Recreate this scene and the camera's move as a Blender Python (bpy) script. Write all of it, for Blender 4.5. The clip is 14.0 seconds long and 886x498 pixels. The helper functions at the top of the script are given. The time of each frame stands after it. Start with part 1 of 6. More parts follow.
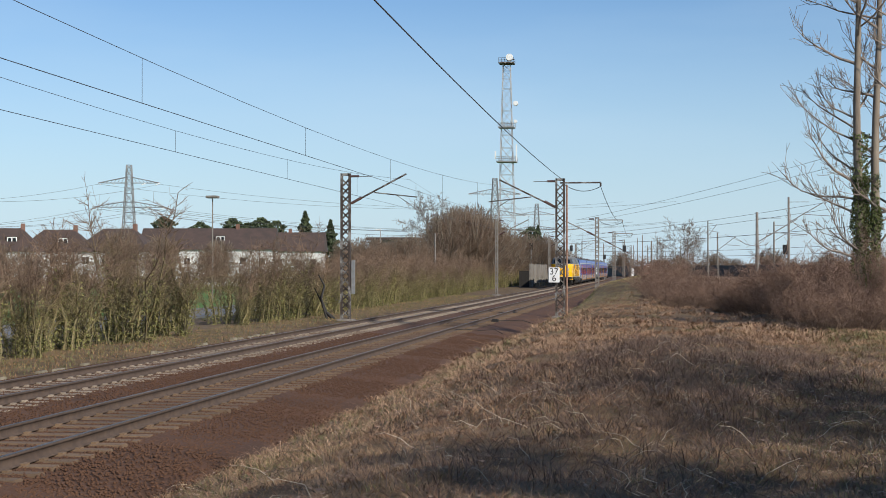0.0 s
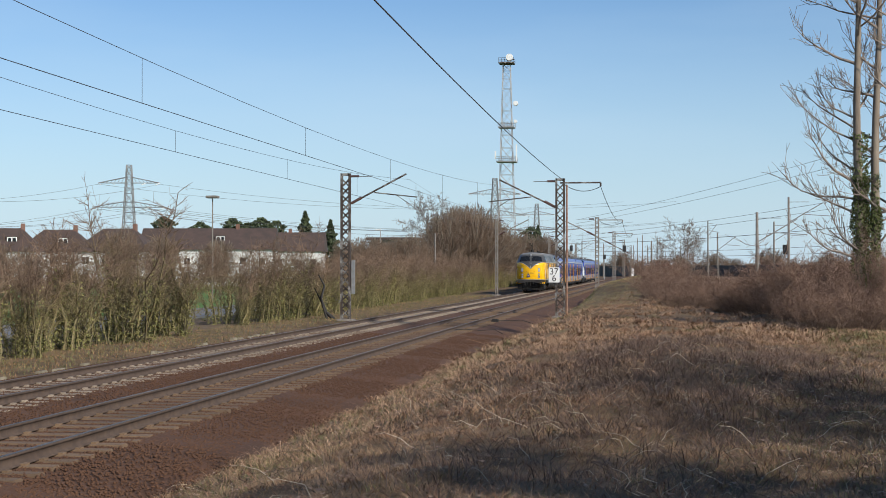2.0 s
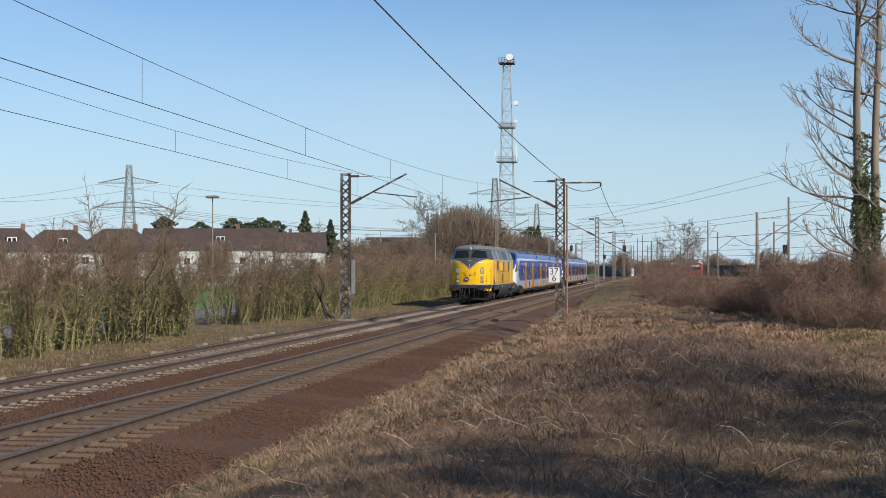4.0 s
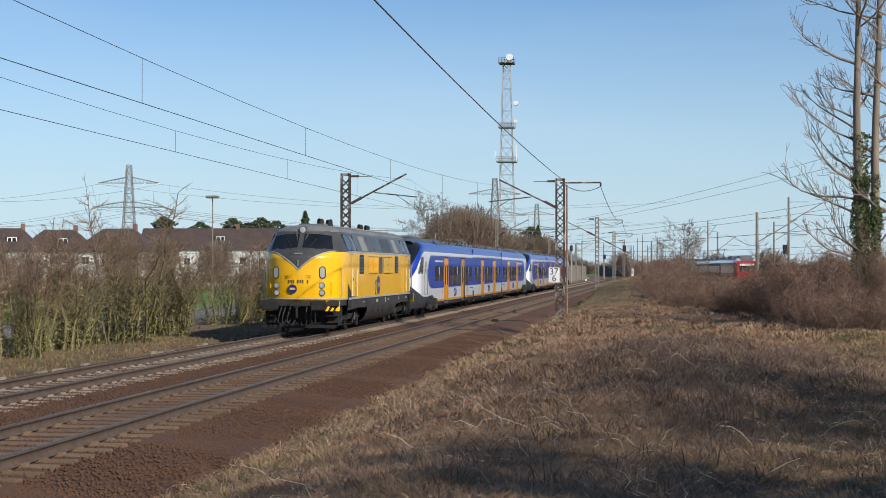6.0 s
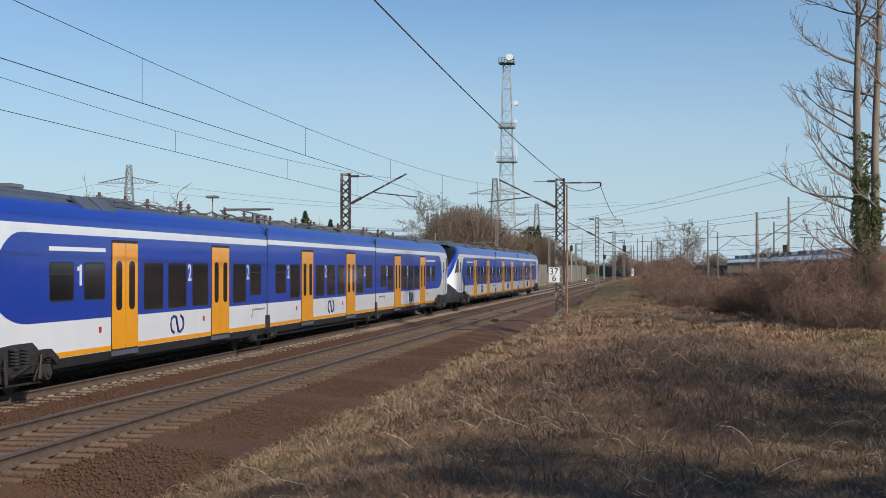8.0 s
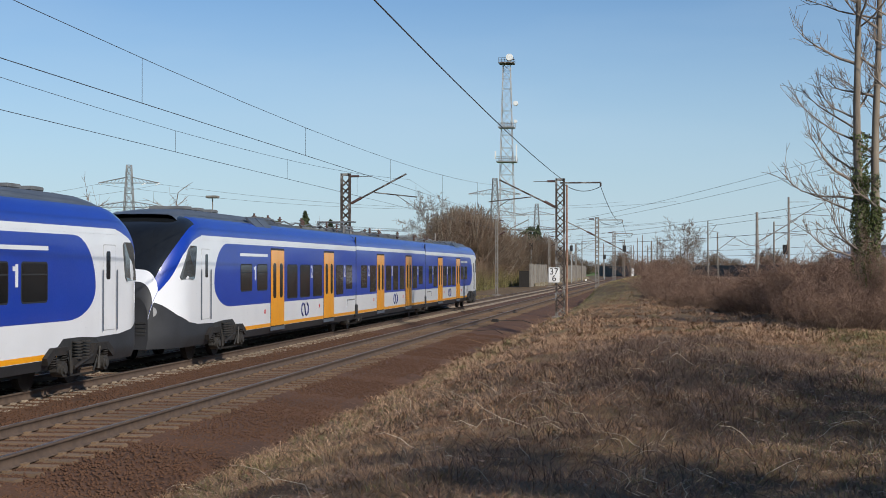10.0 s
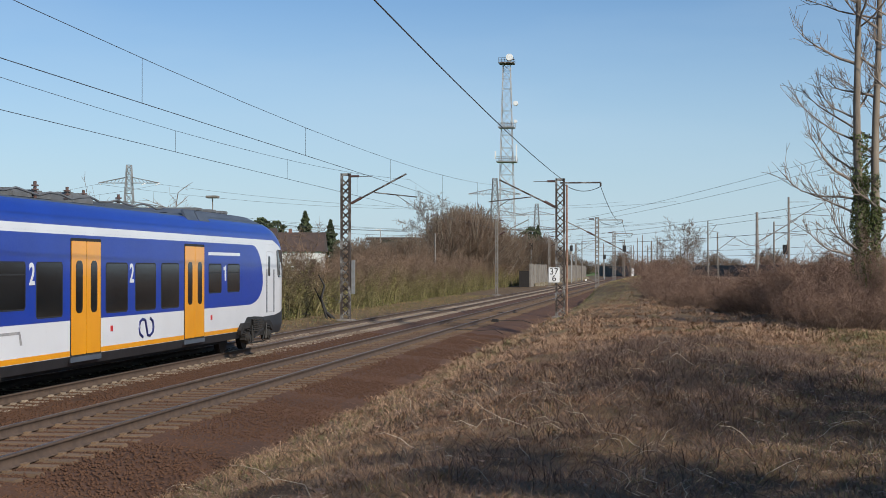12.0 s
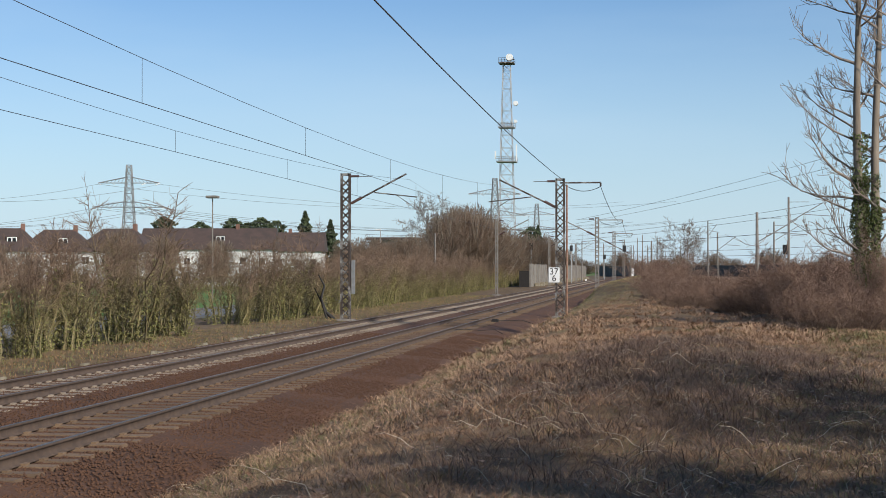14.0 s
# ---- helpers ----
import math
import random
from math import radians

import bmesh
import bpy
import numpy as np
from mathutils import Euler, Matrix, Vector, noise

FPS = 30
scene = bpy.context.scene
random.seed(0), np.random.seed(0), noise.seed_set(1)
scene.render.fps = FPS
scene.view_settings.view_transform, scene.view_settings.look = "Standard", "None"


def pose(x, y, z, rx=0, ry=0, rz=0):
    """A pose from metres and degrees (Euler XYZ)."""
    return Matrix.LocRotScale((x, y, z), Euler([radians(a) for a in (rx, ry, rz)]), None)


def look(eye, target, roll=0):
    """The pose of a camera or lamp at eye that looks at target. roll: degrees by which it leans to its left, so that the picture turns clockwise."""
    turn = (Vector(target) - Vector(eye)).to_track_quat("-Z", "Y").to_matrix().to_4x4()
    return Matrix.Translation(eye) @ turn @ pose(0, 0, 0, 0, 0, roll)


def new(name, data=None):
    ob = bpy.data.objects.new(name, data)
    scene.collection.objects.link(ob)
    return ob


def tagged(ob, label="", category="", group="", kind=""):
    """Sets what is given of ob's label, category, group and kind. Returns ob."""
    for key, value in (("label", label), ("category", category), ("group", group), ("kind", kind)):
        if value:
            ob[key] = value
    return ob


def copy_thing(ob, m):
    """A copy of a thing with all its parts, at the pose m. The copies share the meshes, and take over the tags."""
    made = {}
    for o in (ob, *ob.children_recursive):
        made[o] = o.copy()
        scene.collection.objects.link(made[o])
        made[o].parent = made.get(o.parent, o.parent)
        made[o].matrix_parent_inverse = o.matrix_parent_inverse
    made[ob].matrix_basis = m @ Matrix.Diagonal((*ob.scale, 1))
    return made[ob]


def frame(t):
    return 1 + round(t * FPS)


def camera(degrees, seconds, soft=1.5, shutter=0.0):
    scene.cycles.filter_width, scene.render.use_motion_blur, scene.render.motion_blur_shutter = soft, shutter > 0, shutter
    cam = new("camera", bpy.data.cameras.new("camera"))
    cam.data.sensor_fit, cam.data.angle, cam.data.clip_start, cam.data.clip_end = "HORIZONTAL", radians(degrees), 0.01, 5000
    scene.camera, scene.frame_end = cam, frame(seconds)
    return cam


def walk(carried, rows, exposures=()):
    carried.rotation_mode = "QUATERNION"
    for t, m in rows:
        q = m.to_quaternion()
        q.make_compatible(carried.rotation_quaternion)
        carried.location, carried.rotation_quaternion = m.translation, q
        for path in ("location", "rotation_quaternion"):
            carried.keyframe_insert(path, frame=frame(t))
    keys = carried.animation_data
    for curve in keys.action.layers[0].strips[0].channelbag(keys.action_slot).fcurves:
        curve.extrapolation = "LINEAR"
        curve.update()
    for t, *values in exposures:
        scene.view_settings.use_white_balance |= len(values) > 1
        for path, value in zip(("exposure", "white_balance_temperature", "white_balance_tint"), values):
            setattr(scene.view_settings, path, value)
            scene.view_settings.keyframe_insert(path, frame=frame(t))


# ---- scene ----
# Place: x across the railway, y along it, z up from rail-top level; the camera stands at x = 0, y = 0.
cam = camera(32.14, 14.0, soft=0.75, shutter=0.0)
EYE = (0.0, 0.0, 2.324)
YAW, PITCH = 7.97, 0.726
VIEW = pose(*EYE, 90 + PITCH, 0, YAW)
walk(cam, [(0.0, VIEW), (14.0, VIEW)], exposures=[(0.0, 0.0), (5.8, 0.0), (6.5, -0.07), (7.4, -0.15), (11.4, -0.15), (12.6, -0.05), (13.2, 0.0), (14.0, 0.0)])

# ---- light ----
SUN_TURN, SUN_UP = 131.0, 29.5      # shadows fall towards -x, +y
world = bpy.data.worlds.new("world")
scene.world = world
world.use_nodes = True
sky = world.node_tree.nodes.new("ShaderNodeTexSky")
sky.sky_type = "NISHITA"
sky.sun_disc = False
sky.sun_elevation, sky.sun_rotation = radians(SUN_UP), radians(SUN_TURN)
sky.air_density, sky.dust_density, sky.ozone_density = 1.0, 0.3, 2.5
tint = world.node_tree.nodes.new("ShaderNodeMixRGB")
tint.blend_type = "MULTIPLY"
tint.inputs[0].default_value, tint.inputs[2].default_value = 1.0, (0.81, 0.965, 1.15, 1)
world.node_tree.links.new(sky.outputs[0], tint.inputs[1])
# pale haze low in the sky and thin cirrus, all the way round
wn, wl = world.node_tree.nodes.new, world.node_tree.links.new
coords, split_z, low, haze = wn("ShaderNodeTexCoord"), wn("ShaderNodeSeparateXYZ"), wn("ShaderNodeMapRange"), wn("ShaderNodeMixRGB")
wl(coords.outputs["Generated"], split_z.inputs[0]), wl(split_z.outputs[2], low.inputs[0])
low.inputs[1].default_value, low.inputs[2].default_value, low.inputs[3].default_value, low.inputs[4].default_value = 0.0, 0.17, 0.75, 0.0
haze.inputs[2].default_value = (5.6, 7.3, 8.9, 1)
cirrus, stretch, streak, add = wn("ShaderNodeTexNoise"), wn("ShaderNodeMapping"), wn("ShaderNodeMapRange"), wn("ShaderNodeMath")
stretch.inputs["Scale"].default_value, stretch.inputs["Rotation"].default_value = (2.0, 2.0, 9.0), (0, radians(20), 0)
cirrus.inputs["Scale"].default_value, cirrus.inputs["Detail"].default_value = 1.6, 6
wl(coords.outputs["Generated"], stretch.inputs[0]), wl(stretch.outputs[0], cirrus.inputs[0]), wl(cirrus.outputs[0], streak.inputs[0])
streak.inputs[1].default_value, streak.inputs[2].default_value, streak.inputs[4].default_value = 0.48, 0.8, 0.2
add.use_clamp = True
wl(low.outputs[0], add.inputs[0]), wl(streak.outputs[0], add.inputs[1]), wl(add.outputs[0], haze.inputs[0])
wl(tint.outputs[0], haze.inputs[1]), wl(haze.outputs[0], world.node_tree.nodes["Background"].inputs[0])
world.node_tree.nodes["Background"].inputs[1].default_value = 0.1
sun = new("sun", bpy.data.lights.new("sun", "SUN"))
sun.data.energy, sun.data.angle, sun.data.color = 4.9, radians(0.53), (1.0, 0.94, 0.84)
az, up = radians(SUN_TURN), radians(SUN_UP)
toward_sun = Vector((math.sin(az) * math.cos(up), math.cos(az) * math.cos(up), math.sin(up)))
sun.matrix_basis = look(toward_sun * 50, (0, 0, 0))
scene.view_settings.exposure = 0.0

# ---- tools ----
FAR_TRACK, NEAR_TRACK = -12.656, -8.80
rng = np.random.default_rng(7)


def paint(name, c1, c2=None, size=3.0, rough=0.6, metal=0.0, bump=0.0, fine=60.0, vary=0.0, coat=0.0, spread=(0.35, 0.65), stretch=(1, 1, 1), third=None):
    """A surface of two colours mixed by broad noise and broken by fine grain."""
    m = bpy.data.materials.new(name)
    m.use_nodes = True
    nt, b = m.node_tree, m.node_tree.nodes["Principled BSDF"]
    n, l = nt.nodes.new, nt.links.new
    co = n("ShaderNodeTexCoord")
    mp = n("ShaderNodeMapping")
    mp.inputs["Scale"].default_value = stretch
    l(co.outputs["Object"], mp.inputs[0])
    big, small = n("ShaderNodeTexNoise"), n("ShaderNodeTexNoise")
    big.inputs["Scale"].default_value, small.inputs["Scale"].default_value = size, fine
    big.inputs["Detail"].default_value, small.inputs["Detail"].default_value = 5, 3
    l(mp.outputs[0], big.inputs[0]), l(mp.outputs[0], small.inputs[0])
    ramp = n("ShaderNodeMapRange")
    ramp.inputs[1].default_value, ramp.inputs[2].default_value = spread
    l(big.outputs[0], ramp.inputs[0])
    mix = n("ShaderNodeMixRGB")
    c2 = c2 or tuple(v * 0.82 for v in c1)
    mix.inputs[1].default_value, mix.inputs[2].default_value = (*c1, 1), (*c2, 1)
    l(ramp.outputs[0], mix.inputs[0])
    out = mix.outputs[0]
    if third:
        r3, m3 = n("ShaderNodeMapRange"), n("ShaderNodeMixRGB")
        r3.inputs[1].default_value, r3.inputs[2].default_value = 0.52, 0.68
        l(small.outputs[0], r3.inputs[0]), l(r3.outputs[0], m3.inputs[0]), l(out, m3.inputs[1])
        m3.inputs[2].default_value = (*third, 1)
        out = m3.outputs[0]
    if vary:
        info, hsv, vr = n("ShaderNodeObjectInfo"), n("ShaderNodeHueSaturation"), n("ShaderNodeMapRange")
        vr.inputs[3].default_value, vr.inputs[4].default_value = 1 - vary, 1 + vary
        l(info.outputs["Random"], vr.inputs[0]), l(vr.outputs[0], hsv.inputs["Value"]), l(out, hsv.inputs["Color"])
        out = hsv.outputs[0]
    l(out, b.inputs["Base Color"])
    rr = n("ShaderNodeMapRange")
    rr.inputs[3].default_value, rr.inputs[4].default_value = max(0.02, rough - 0.08), min(1, rough + 0.1)
    l(small.outputs[0], rr.inputs[0]), l(rr.outputs[0], b.inputs["Roughness"])
    b.inputs["Metallic"].default_value, b.inputs["Coat Weight"].default_value = metal, coat
    b.inputs["Coat Roughness"].default_value = 0.06
    if bump:
        bp = n("ShaderNodeBump")
        bp.inputs["Strength"].default_value, bp.inputs["Distance"].default_value = bump, 0.02
        l(small.outputs[0], bp.inputs["Height"]), l(bp.outputs[0], b.inputs["Normal"])
    return m


def strands(name, low, high, top, vary=0.25, rough=0.85, turn=(0.3, 0.62)):
    """Stems and blades: each island its own shade between two colours, turning to a third with height."""
    m = bpy.data.materials.new(name)
    m.use_nodes = True
    nt, b = m.node_tree, m.node_tree.nodes["Principled BSDF"]
    n, l = nt.nodes.new, nt.links.new
    geo, co, sep = n("ShaderNodeNewGeometry"), n("ShaderNodeTexCoord"), n("ShaderNodeSeparateXYZ")
    a, c, hr, hsv, vr = n("ShaderNodeMixRGB"), n("ShaderNodeMixRGB"), n("ShaderNodeMapRange"), n("ShaderNodeHueSaturation"), n("ShaderNodeMapRange")
    a.inputs[1].default_value, a.inputs[2].default_value, c.inputs[2].default_value = (*low, 1), (*high, 1), (*top, 1)
    l(geo.outputs["Random Per Island"], a.inputs[0])
    l(co.outputs["Generated"], sep.inputs[0]), l(sep.outputs[2], hr.inputs[0])
    hr.inputs[1].default_value, hr.inputs[2].default_value = turn
    l(hr.outputs[0], c.inputs[0]), l(a.outputs[0], c.inputs[1])
    info = n("ShaderNodeObjectInfo")
    vr.inputs[3].default_value, vr.inputs[4].default_value = 1 - vary, 1 + vary
    l(info.outputs["Random"], vr.inputs[0]), l(vr.outputs[0], hsv.inputs["Value"]), l(c.outputs[0], hsv.inputs["Color"])
    l(hsv.outputs[0], b.inputs["Base Color"])
    b.inputs["Roughness"].default_value = rough
    return m


def glass(name, tint=(0.009, 0.01, 0.011), rough=0.08):
    return paint(name, tint, tuple(v * 1.6 for v in tint), 0.8, rough, 0, 0, 30, coat=0.1)


def link(name, me, parent=None, label="", m=None):
    ob = new(name, me)
    if parent:
        ob.parent = parent
    if m:
        ob.matrix_basis = m
    if label:
        ob["label"] = label
    return ob


def part(name, bm, material, parent=None, label="", smooth=False):
    me = bpy.data.meshes.new(name)
    if smooth:
        for f in bm.faces:
            f.smooth = True
    bm.to_mesh(me)
    bm.free()
    me.materials.append(material)
    return link(name, me, parent, label)


def raw(name, verts, faces, material, parent=None, label="", smooth=False):
    """A mesh from arrays that a loop has worked out."""
    me = bpy.data.meshes.new(name)
    verts, faces = np.asarray(verts, dtype=np.float32), np.asarray(faces, dtype=np.int32)
    k = faces.shape[1]
    me.vertices.add(len(verts)), me.loops.add(faces.size), me.polygons.add(len(faces))
    me.vertices.foreach_set("co", verts.ravel())
    me.loops.foreach_set("vertex_index", faces.ravel())
    me.polygons.foreach_set("loop_start", np.arange(0, faces.size, k, dtype=np.int32))
    me.update(calc_edges=True)
    me.validate()
    if smooth:
        me.polygons.foreach_set("use_smooth", np.ones(len(faces), dtype=bool))
    me.materials.append(material)
    return link(name, me, parent, label)


def box(bm, x0, x1, y0, y1, z0, z1, bevel=0.0, m=None):
    made = bmesh.ops.create_cube(bm, size=1)["verts"]
    for v in made:
        v.co = Vector(((x0 + x1) / 2 + v.co.x * (x1 - x0), (y0 + y1) / 2 + v.co.y * (y1 - y0), (z0 + z1) / 2 + v.co.z * (z1 - z0)))
    if m:
        bmesh.ops.transform(bm, matrix=m, verts=made)
    if bevel:
        edges = list({e for v in made for e in v.link_edges})
        bmesh.ops.bevel(bm, geom=edges, offset=bevel, segments=2, affect="EDGES")
    return bm


def block(name, x0, x1, y0, y1, z0, z1, material, parent=None, label="", bevel=0.0):
    return part(name, box(bmesh.new(), x0, x1, y0, y1, z0, z1, bevel), material, parent, label)


def bar(bm, a, b, r, sides=6, r2=None):
    """A round bar from a to b."""
    a, b = Vector(a), Vector(b)
    d = b - a
    turn = d.to_track_quat("Z", "Y").to_matrix().to_4x4()
    bmesh.ops.create_cone(bm, cap_ends=True, segments=sides, radius1=r, radius2=r if r2 is None else r2, depth=d.length, matrix=Matrix.Translation((a + b) / 2) @ turn)
    return bm


def plate(outline, x, thick, y0=0.0, z0=0.0):
    """A flat sheet in the y-z plane at x, its outline given as (y, z), thick towards +x."""
    bm = bmesh.new()
    vs = [bm.verts.new((x, y0 + y, z0 + z)) for y, z in outline]
    f = bm.faces.new(vs)
    ext = bmesh.ops.extrude_face_region(bm, geom=[f])["geom"]
    bmesh.ops.translate(bm, vec=(thick, 0, 0), verts=[v for v in ext if isinstance(v, bmesh.types.BMVert)])
    bmesh.ops.recalc_face_normals(bm, faces=bm.faces)
    return bm


def rounded(y0, y1, z0, z1, r, n=5):
    pts = []
    for cy, cz, a0 in ((y1 - r, z1 - r, 0), (y0 + r, z1 - r, 90), (y0 + r, z0 + r, 180), (y1 - r, z0 + r, 270)):
        for i in range(n + 1):
            a = radians(a0 + 90 * i / n)
            pts.append((cy + r * math.cos(a), cz + r * math.sin(a)))
    return pts


def tube_arrays(lines, sides=4):
    """Tapered tubes along many polylines: (points, radii) each; gives vertices and quads."""
    V, F, base = [], [], 0
    ang = np.arange(sides) * 2 * np.pi / sides
    ca, sa = np.cos(ang), np.sin(ang)
    for pts, rad in lines:
        p = np.asarray(pts, float)
        d = np.gradient(p, axis=0)
        d /= np.linalg.norm(d, axis=1)[:, None] + 1e-9
        ref = np.where(np.abs(d[:, 2:3]) > 0.9, np.array([[1.0, 0, 0]]), np.array([[0, 0, 1.0]]))
        u = np.cross(d, ref)
        u /= np.linalg.norm(u, axis=1)[:, None] + 1e-9
        w = np.cross(d, u)
        r = np.asarray(rad, float)[:, None, None]
        ring = p[:, None, :] + r * (u[:, None, :] * ca[None, :, None] + w[:, None, :] * sa[None, :, None])
        V.append(ring.reshape(-1, 3))
        k = len(p)
        i = np.arange(k - 1)[:, None] * sides + base
        j = np.arange(sides)[None, :]
        j2 = (j + 1) % sides
        F.append(np.stack([i + j, i + j2, i + sides + j2, i + sides + j], -1).reshape(-1, 4))
        base += k * sides
    return np.concatenate(V), np.concatenate(F)


def wire(name, pts, r, material, parent=None, label="", sides=5):
    return raw(name, *tube_arrays([(pts, [r] * len(pts))], sides), material, parent, label, True)


def sag(a, b, drop, n=14):
    a, b = np.array(a, float), np.array(b, float)
    t = np.linspace(0, 1, n)[:, None]
    p = a + (b - a) * t
    p[:, 2:3] -= 4 * drop * t * (1 - t)
    return p


# ---- materials ----
YELLOW = paint("yellow_enamel", (0.86, 0.47, 0.006), (0.79, 0.41, 0.006), 1.2, 0.25, 0, 0.01, 40, coat=0.4)
GREY_TOP = paint("dark_grey_enamel", (0.074, 0.073, 0.07), (0.054, 0.053, 0.051), 1.5, 0.4, 0, 0.01, 40, coat=0.2)
SILVER = paint("silver_trim", (0.42, 0.41, 0.38), (0.34, 0.33, 0.31), 3, 0.4, 0.2)
FRAME_GREY = paint("dirty_frame_grey", (0.036, 0.033, 0.03), (0.02, 0.018, 0.016), 2.5, 0.65, 0, 0.1, 30, third=(0.05, 0.04, 0.031))
SOOT = paint("sooty_steel", (0.012, 0.011, 0.010), (0.026, 0.021, 0.018), 6, 0.7, 0.1, 0.2, 50)
STEEL = paint("bare_steel", (0.25, 0.22, 0.2), (0.16, 0.13, 0.11), 8, 0.4, 0.8, 0.05, 60)
DARK_GLASS = glass("dark_window_glass")
HATCH_GLASS = paint("hatch_glass", (0.05, 0.043, 0.036), (0.09, 0.078, 0.065), 2, 0.35, 0, 0, 20)
LAMP_GLASS = paint("lamp_glass", (0.42, 0.42, 0.42), (0.3, 0.3, 0.32), 8, 0.1, 0, 0, 30, coat=0.8)
BLUE = paint("royal_blue_enamel", (0.0015, 0.034, 0.33), (0.0015, 0.029, 0.29), 0.8, 0.4, 0, 0.004, 30, coat=0.4)
WHITE = paint("white_enamel", (0.78, 0.79, 0.82), (0.72, 0.73, 0.76), 0.9, 0.3, 0, 0.004, 30, coat=0.8)
ORANGE = paint("amber_enamel", (0.86, 0.35, 0.005), (0.80, 0.32, 0.005), 1.5, 0.3, 0, 0.004, 30, coat=0.7)
SKIRT_GREY = paint("dark_skirt_grey", (0.03, 0.031, 0.036), (0.02, 0.021, 0.024), 2.0, 0.55, 0, 0.02, 30)
CAB_GLASS = paint("grey_cab_glass", (0.10, 0.11, 0.115), (0.05, 0.055, 0.06), 1.2, 0.08, 0, 0, 20, coat=0.5)
SEAM_GREY = paint("pale_seam", (0.42, 0.42, 0.43), (0.34, 0.34, 0.35), 3, 0.6)
ROOF_GREY = paint("roof_grey", (0.085, 0.10, 0.125), (0.065, 0.078, 0.1), 1.5, 0.5, 0, 0.02, 30)
KIT_GREY = paint("roof_kit_grey", (0.16, 0.165, 0.17), (0.11, 0.112, 0.115), 3, 0.55, 0, 0.05, 30)
DARK_GLASS.node_tree.nodes["Principled BSDF"].inputs["Specular IOR Level"].default_value = 0.45
RUBBER = paint("black_rubber", (0.015, 0.015, 0.016), (0.025, 0.025, 0.025), 5, 0.8, 0, 0.1, 60)
INK = paint("dark_lettering", (0.03, 0.02, 0.02), (0.04, 0.03, 0.03), 5, 0.6)
LOGO_BLUE = paint("logo_blue", (0.012, 0.016, 0.11), (0.02, 0.025, 0.13), 3, 0.35)
RED = paint("traffic_red", (0.55, 0.012, 0.012), (0.45, 0.01, 0.01), 1, 0.35, 0, 0.01, 30, coat=0.3)
RUST_RAIL = paint("brown_rail_side", (0.10, 0.066, 0.046), (0.065, 0.043, 0.031), 6, 0.8, 0.0, 0.1, 60)
HEAD = paint("worn_rail_head", (0.25, 0.215, 0.18), (0.14, 0.11, 0.09), 3, 0.45, 0.7, 0, 40, stretch=(1, 0.1, 1))
SLEEPER_PALE = paint("pale_concrete_sleeper", (0.34, 0.275, 0.205), (0.20, 0.155, 0.115), 3, 0.9, 0, 0.3, 45, vary=0.2)
SLEEPER_BROWN = paint("brown_stained_sleeper", (0.19, 0.125, 0.075), (0.135, 0.085, 0.052), 2.5, 0.9, 0, 0.3, 45, vary=0.15)
BALLAST = paint("brown_ballast", (0.10, 0.043, 0.018), (0.062, 0.027, 0.012), 0.6, 0.95, 0, 1.0, 16, third=(0.14, 0.066, 0.033))
STONE = strands("ballast_stones", (0.04, 0.018, 0.009), (0.165, 0.08, 0.042), (0.10, 0.047, 0.024), 0.0, 0.9)
GRAVEL_EDGE = paint("pale_kerb_stone", (0.3, 0.26, 0.19), (0.17, 0.14, 0.09), 4, 0.9, 0, 0.4, 40)
MAST_STEEL = paint("peeling_mast_paint", (0.05, 0.036, 0.028), (0.27, 0.26, 0.24), 2.2, 0.75, 0.0, 0.1, 50, spread=(0.5, 0.62), third=(0.04, 0.028, 0.022))
MAST_PALE = paint("galvanised_steel", (0.33, 0.33, 0.33), (0.24, 0.24, 0.23), 3, 0.5, 0.4, 0.05, 40)
CONCRETE = paint("mast_concrete", (0.24, 0.215, 0.19), (0.17, 0.15, 0.13), 2, 0.85, 0, 0.2, 30)
CABLE = paint("copper_cable", (0.075, 0.08, 0.09), (0.055, 0.058, 0.065), 2, 0.6, 0.3)
INSULATOR = paint("brown_insulator", (0.11, 0.06, 0.045), (0.08, 0.04, 0.03), 5, 0.25, 0, 0, 30, coat=0.5)
BOARD = paint("white_sign_board", (0.80, 0.80, 0.78), (0.72, 0.71, 0.68), 3, 0.5, 0, 0.02, 30)


# ---- diesel locomotive ----
def loft(rings):
    """Quads between rings of equal length: vertex array and face array."""
    n, k = len(rings), len(rings[0])
    v = np.array(rings, float).reshape(-1, 3)
    i, j = np.meshgrid(np.arange(n - 1), np.arange(k - 1), indexing="ij")
    a = (i * k + j).ravel()
    return v, np.stack([a, a + 1, a + k + 1, a + k], 1)


def split(thing, v, f, classes, smooth=True):
    """One part for each class that a face's middle falls in: classes is [(name, test, material, label)]."""
    c = v[f].mean(1)
    left = np.ones(len(f), bool)
    made = {}
    for name, test, material, label in classes:
        pick = left & test(c[:, 0], c[:, 1], c[:, 2])
        left &= ~pick
        if pick.any():
            used, inv = np.unique(f[pick], return_inverse=True)
            made[name] = raw(name, v[used], inv.reshape(-1, 4), material, thing, label, smooth)
    return made


def loco_half(q):
    """Half width of the nose in plan, q metres behind its tip."""
    return 1.5 * max(0.0, 1 - max(0.0, 1 - q / 1.75) ** 2.4) ** (1 / 2.2) if q < 1.75 else 1.5


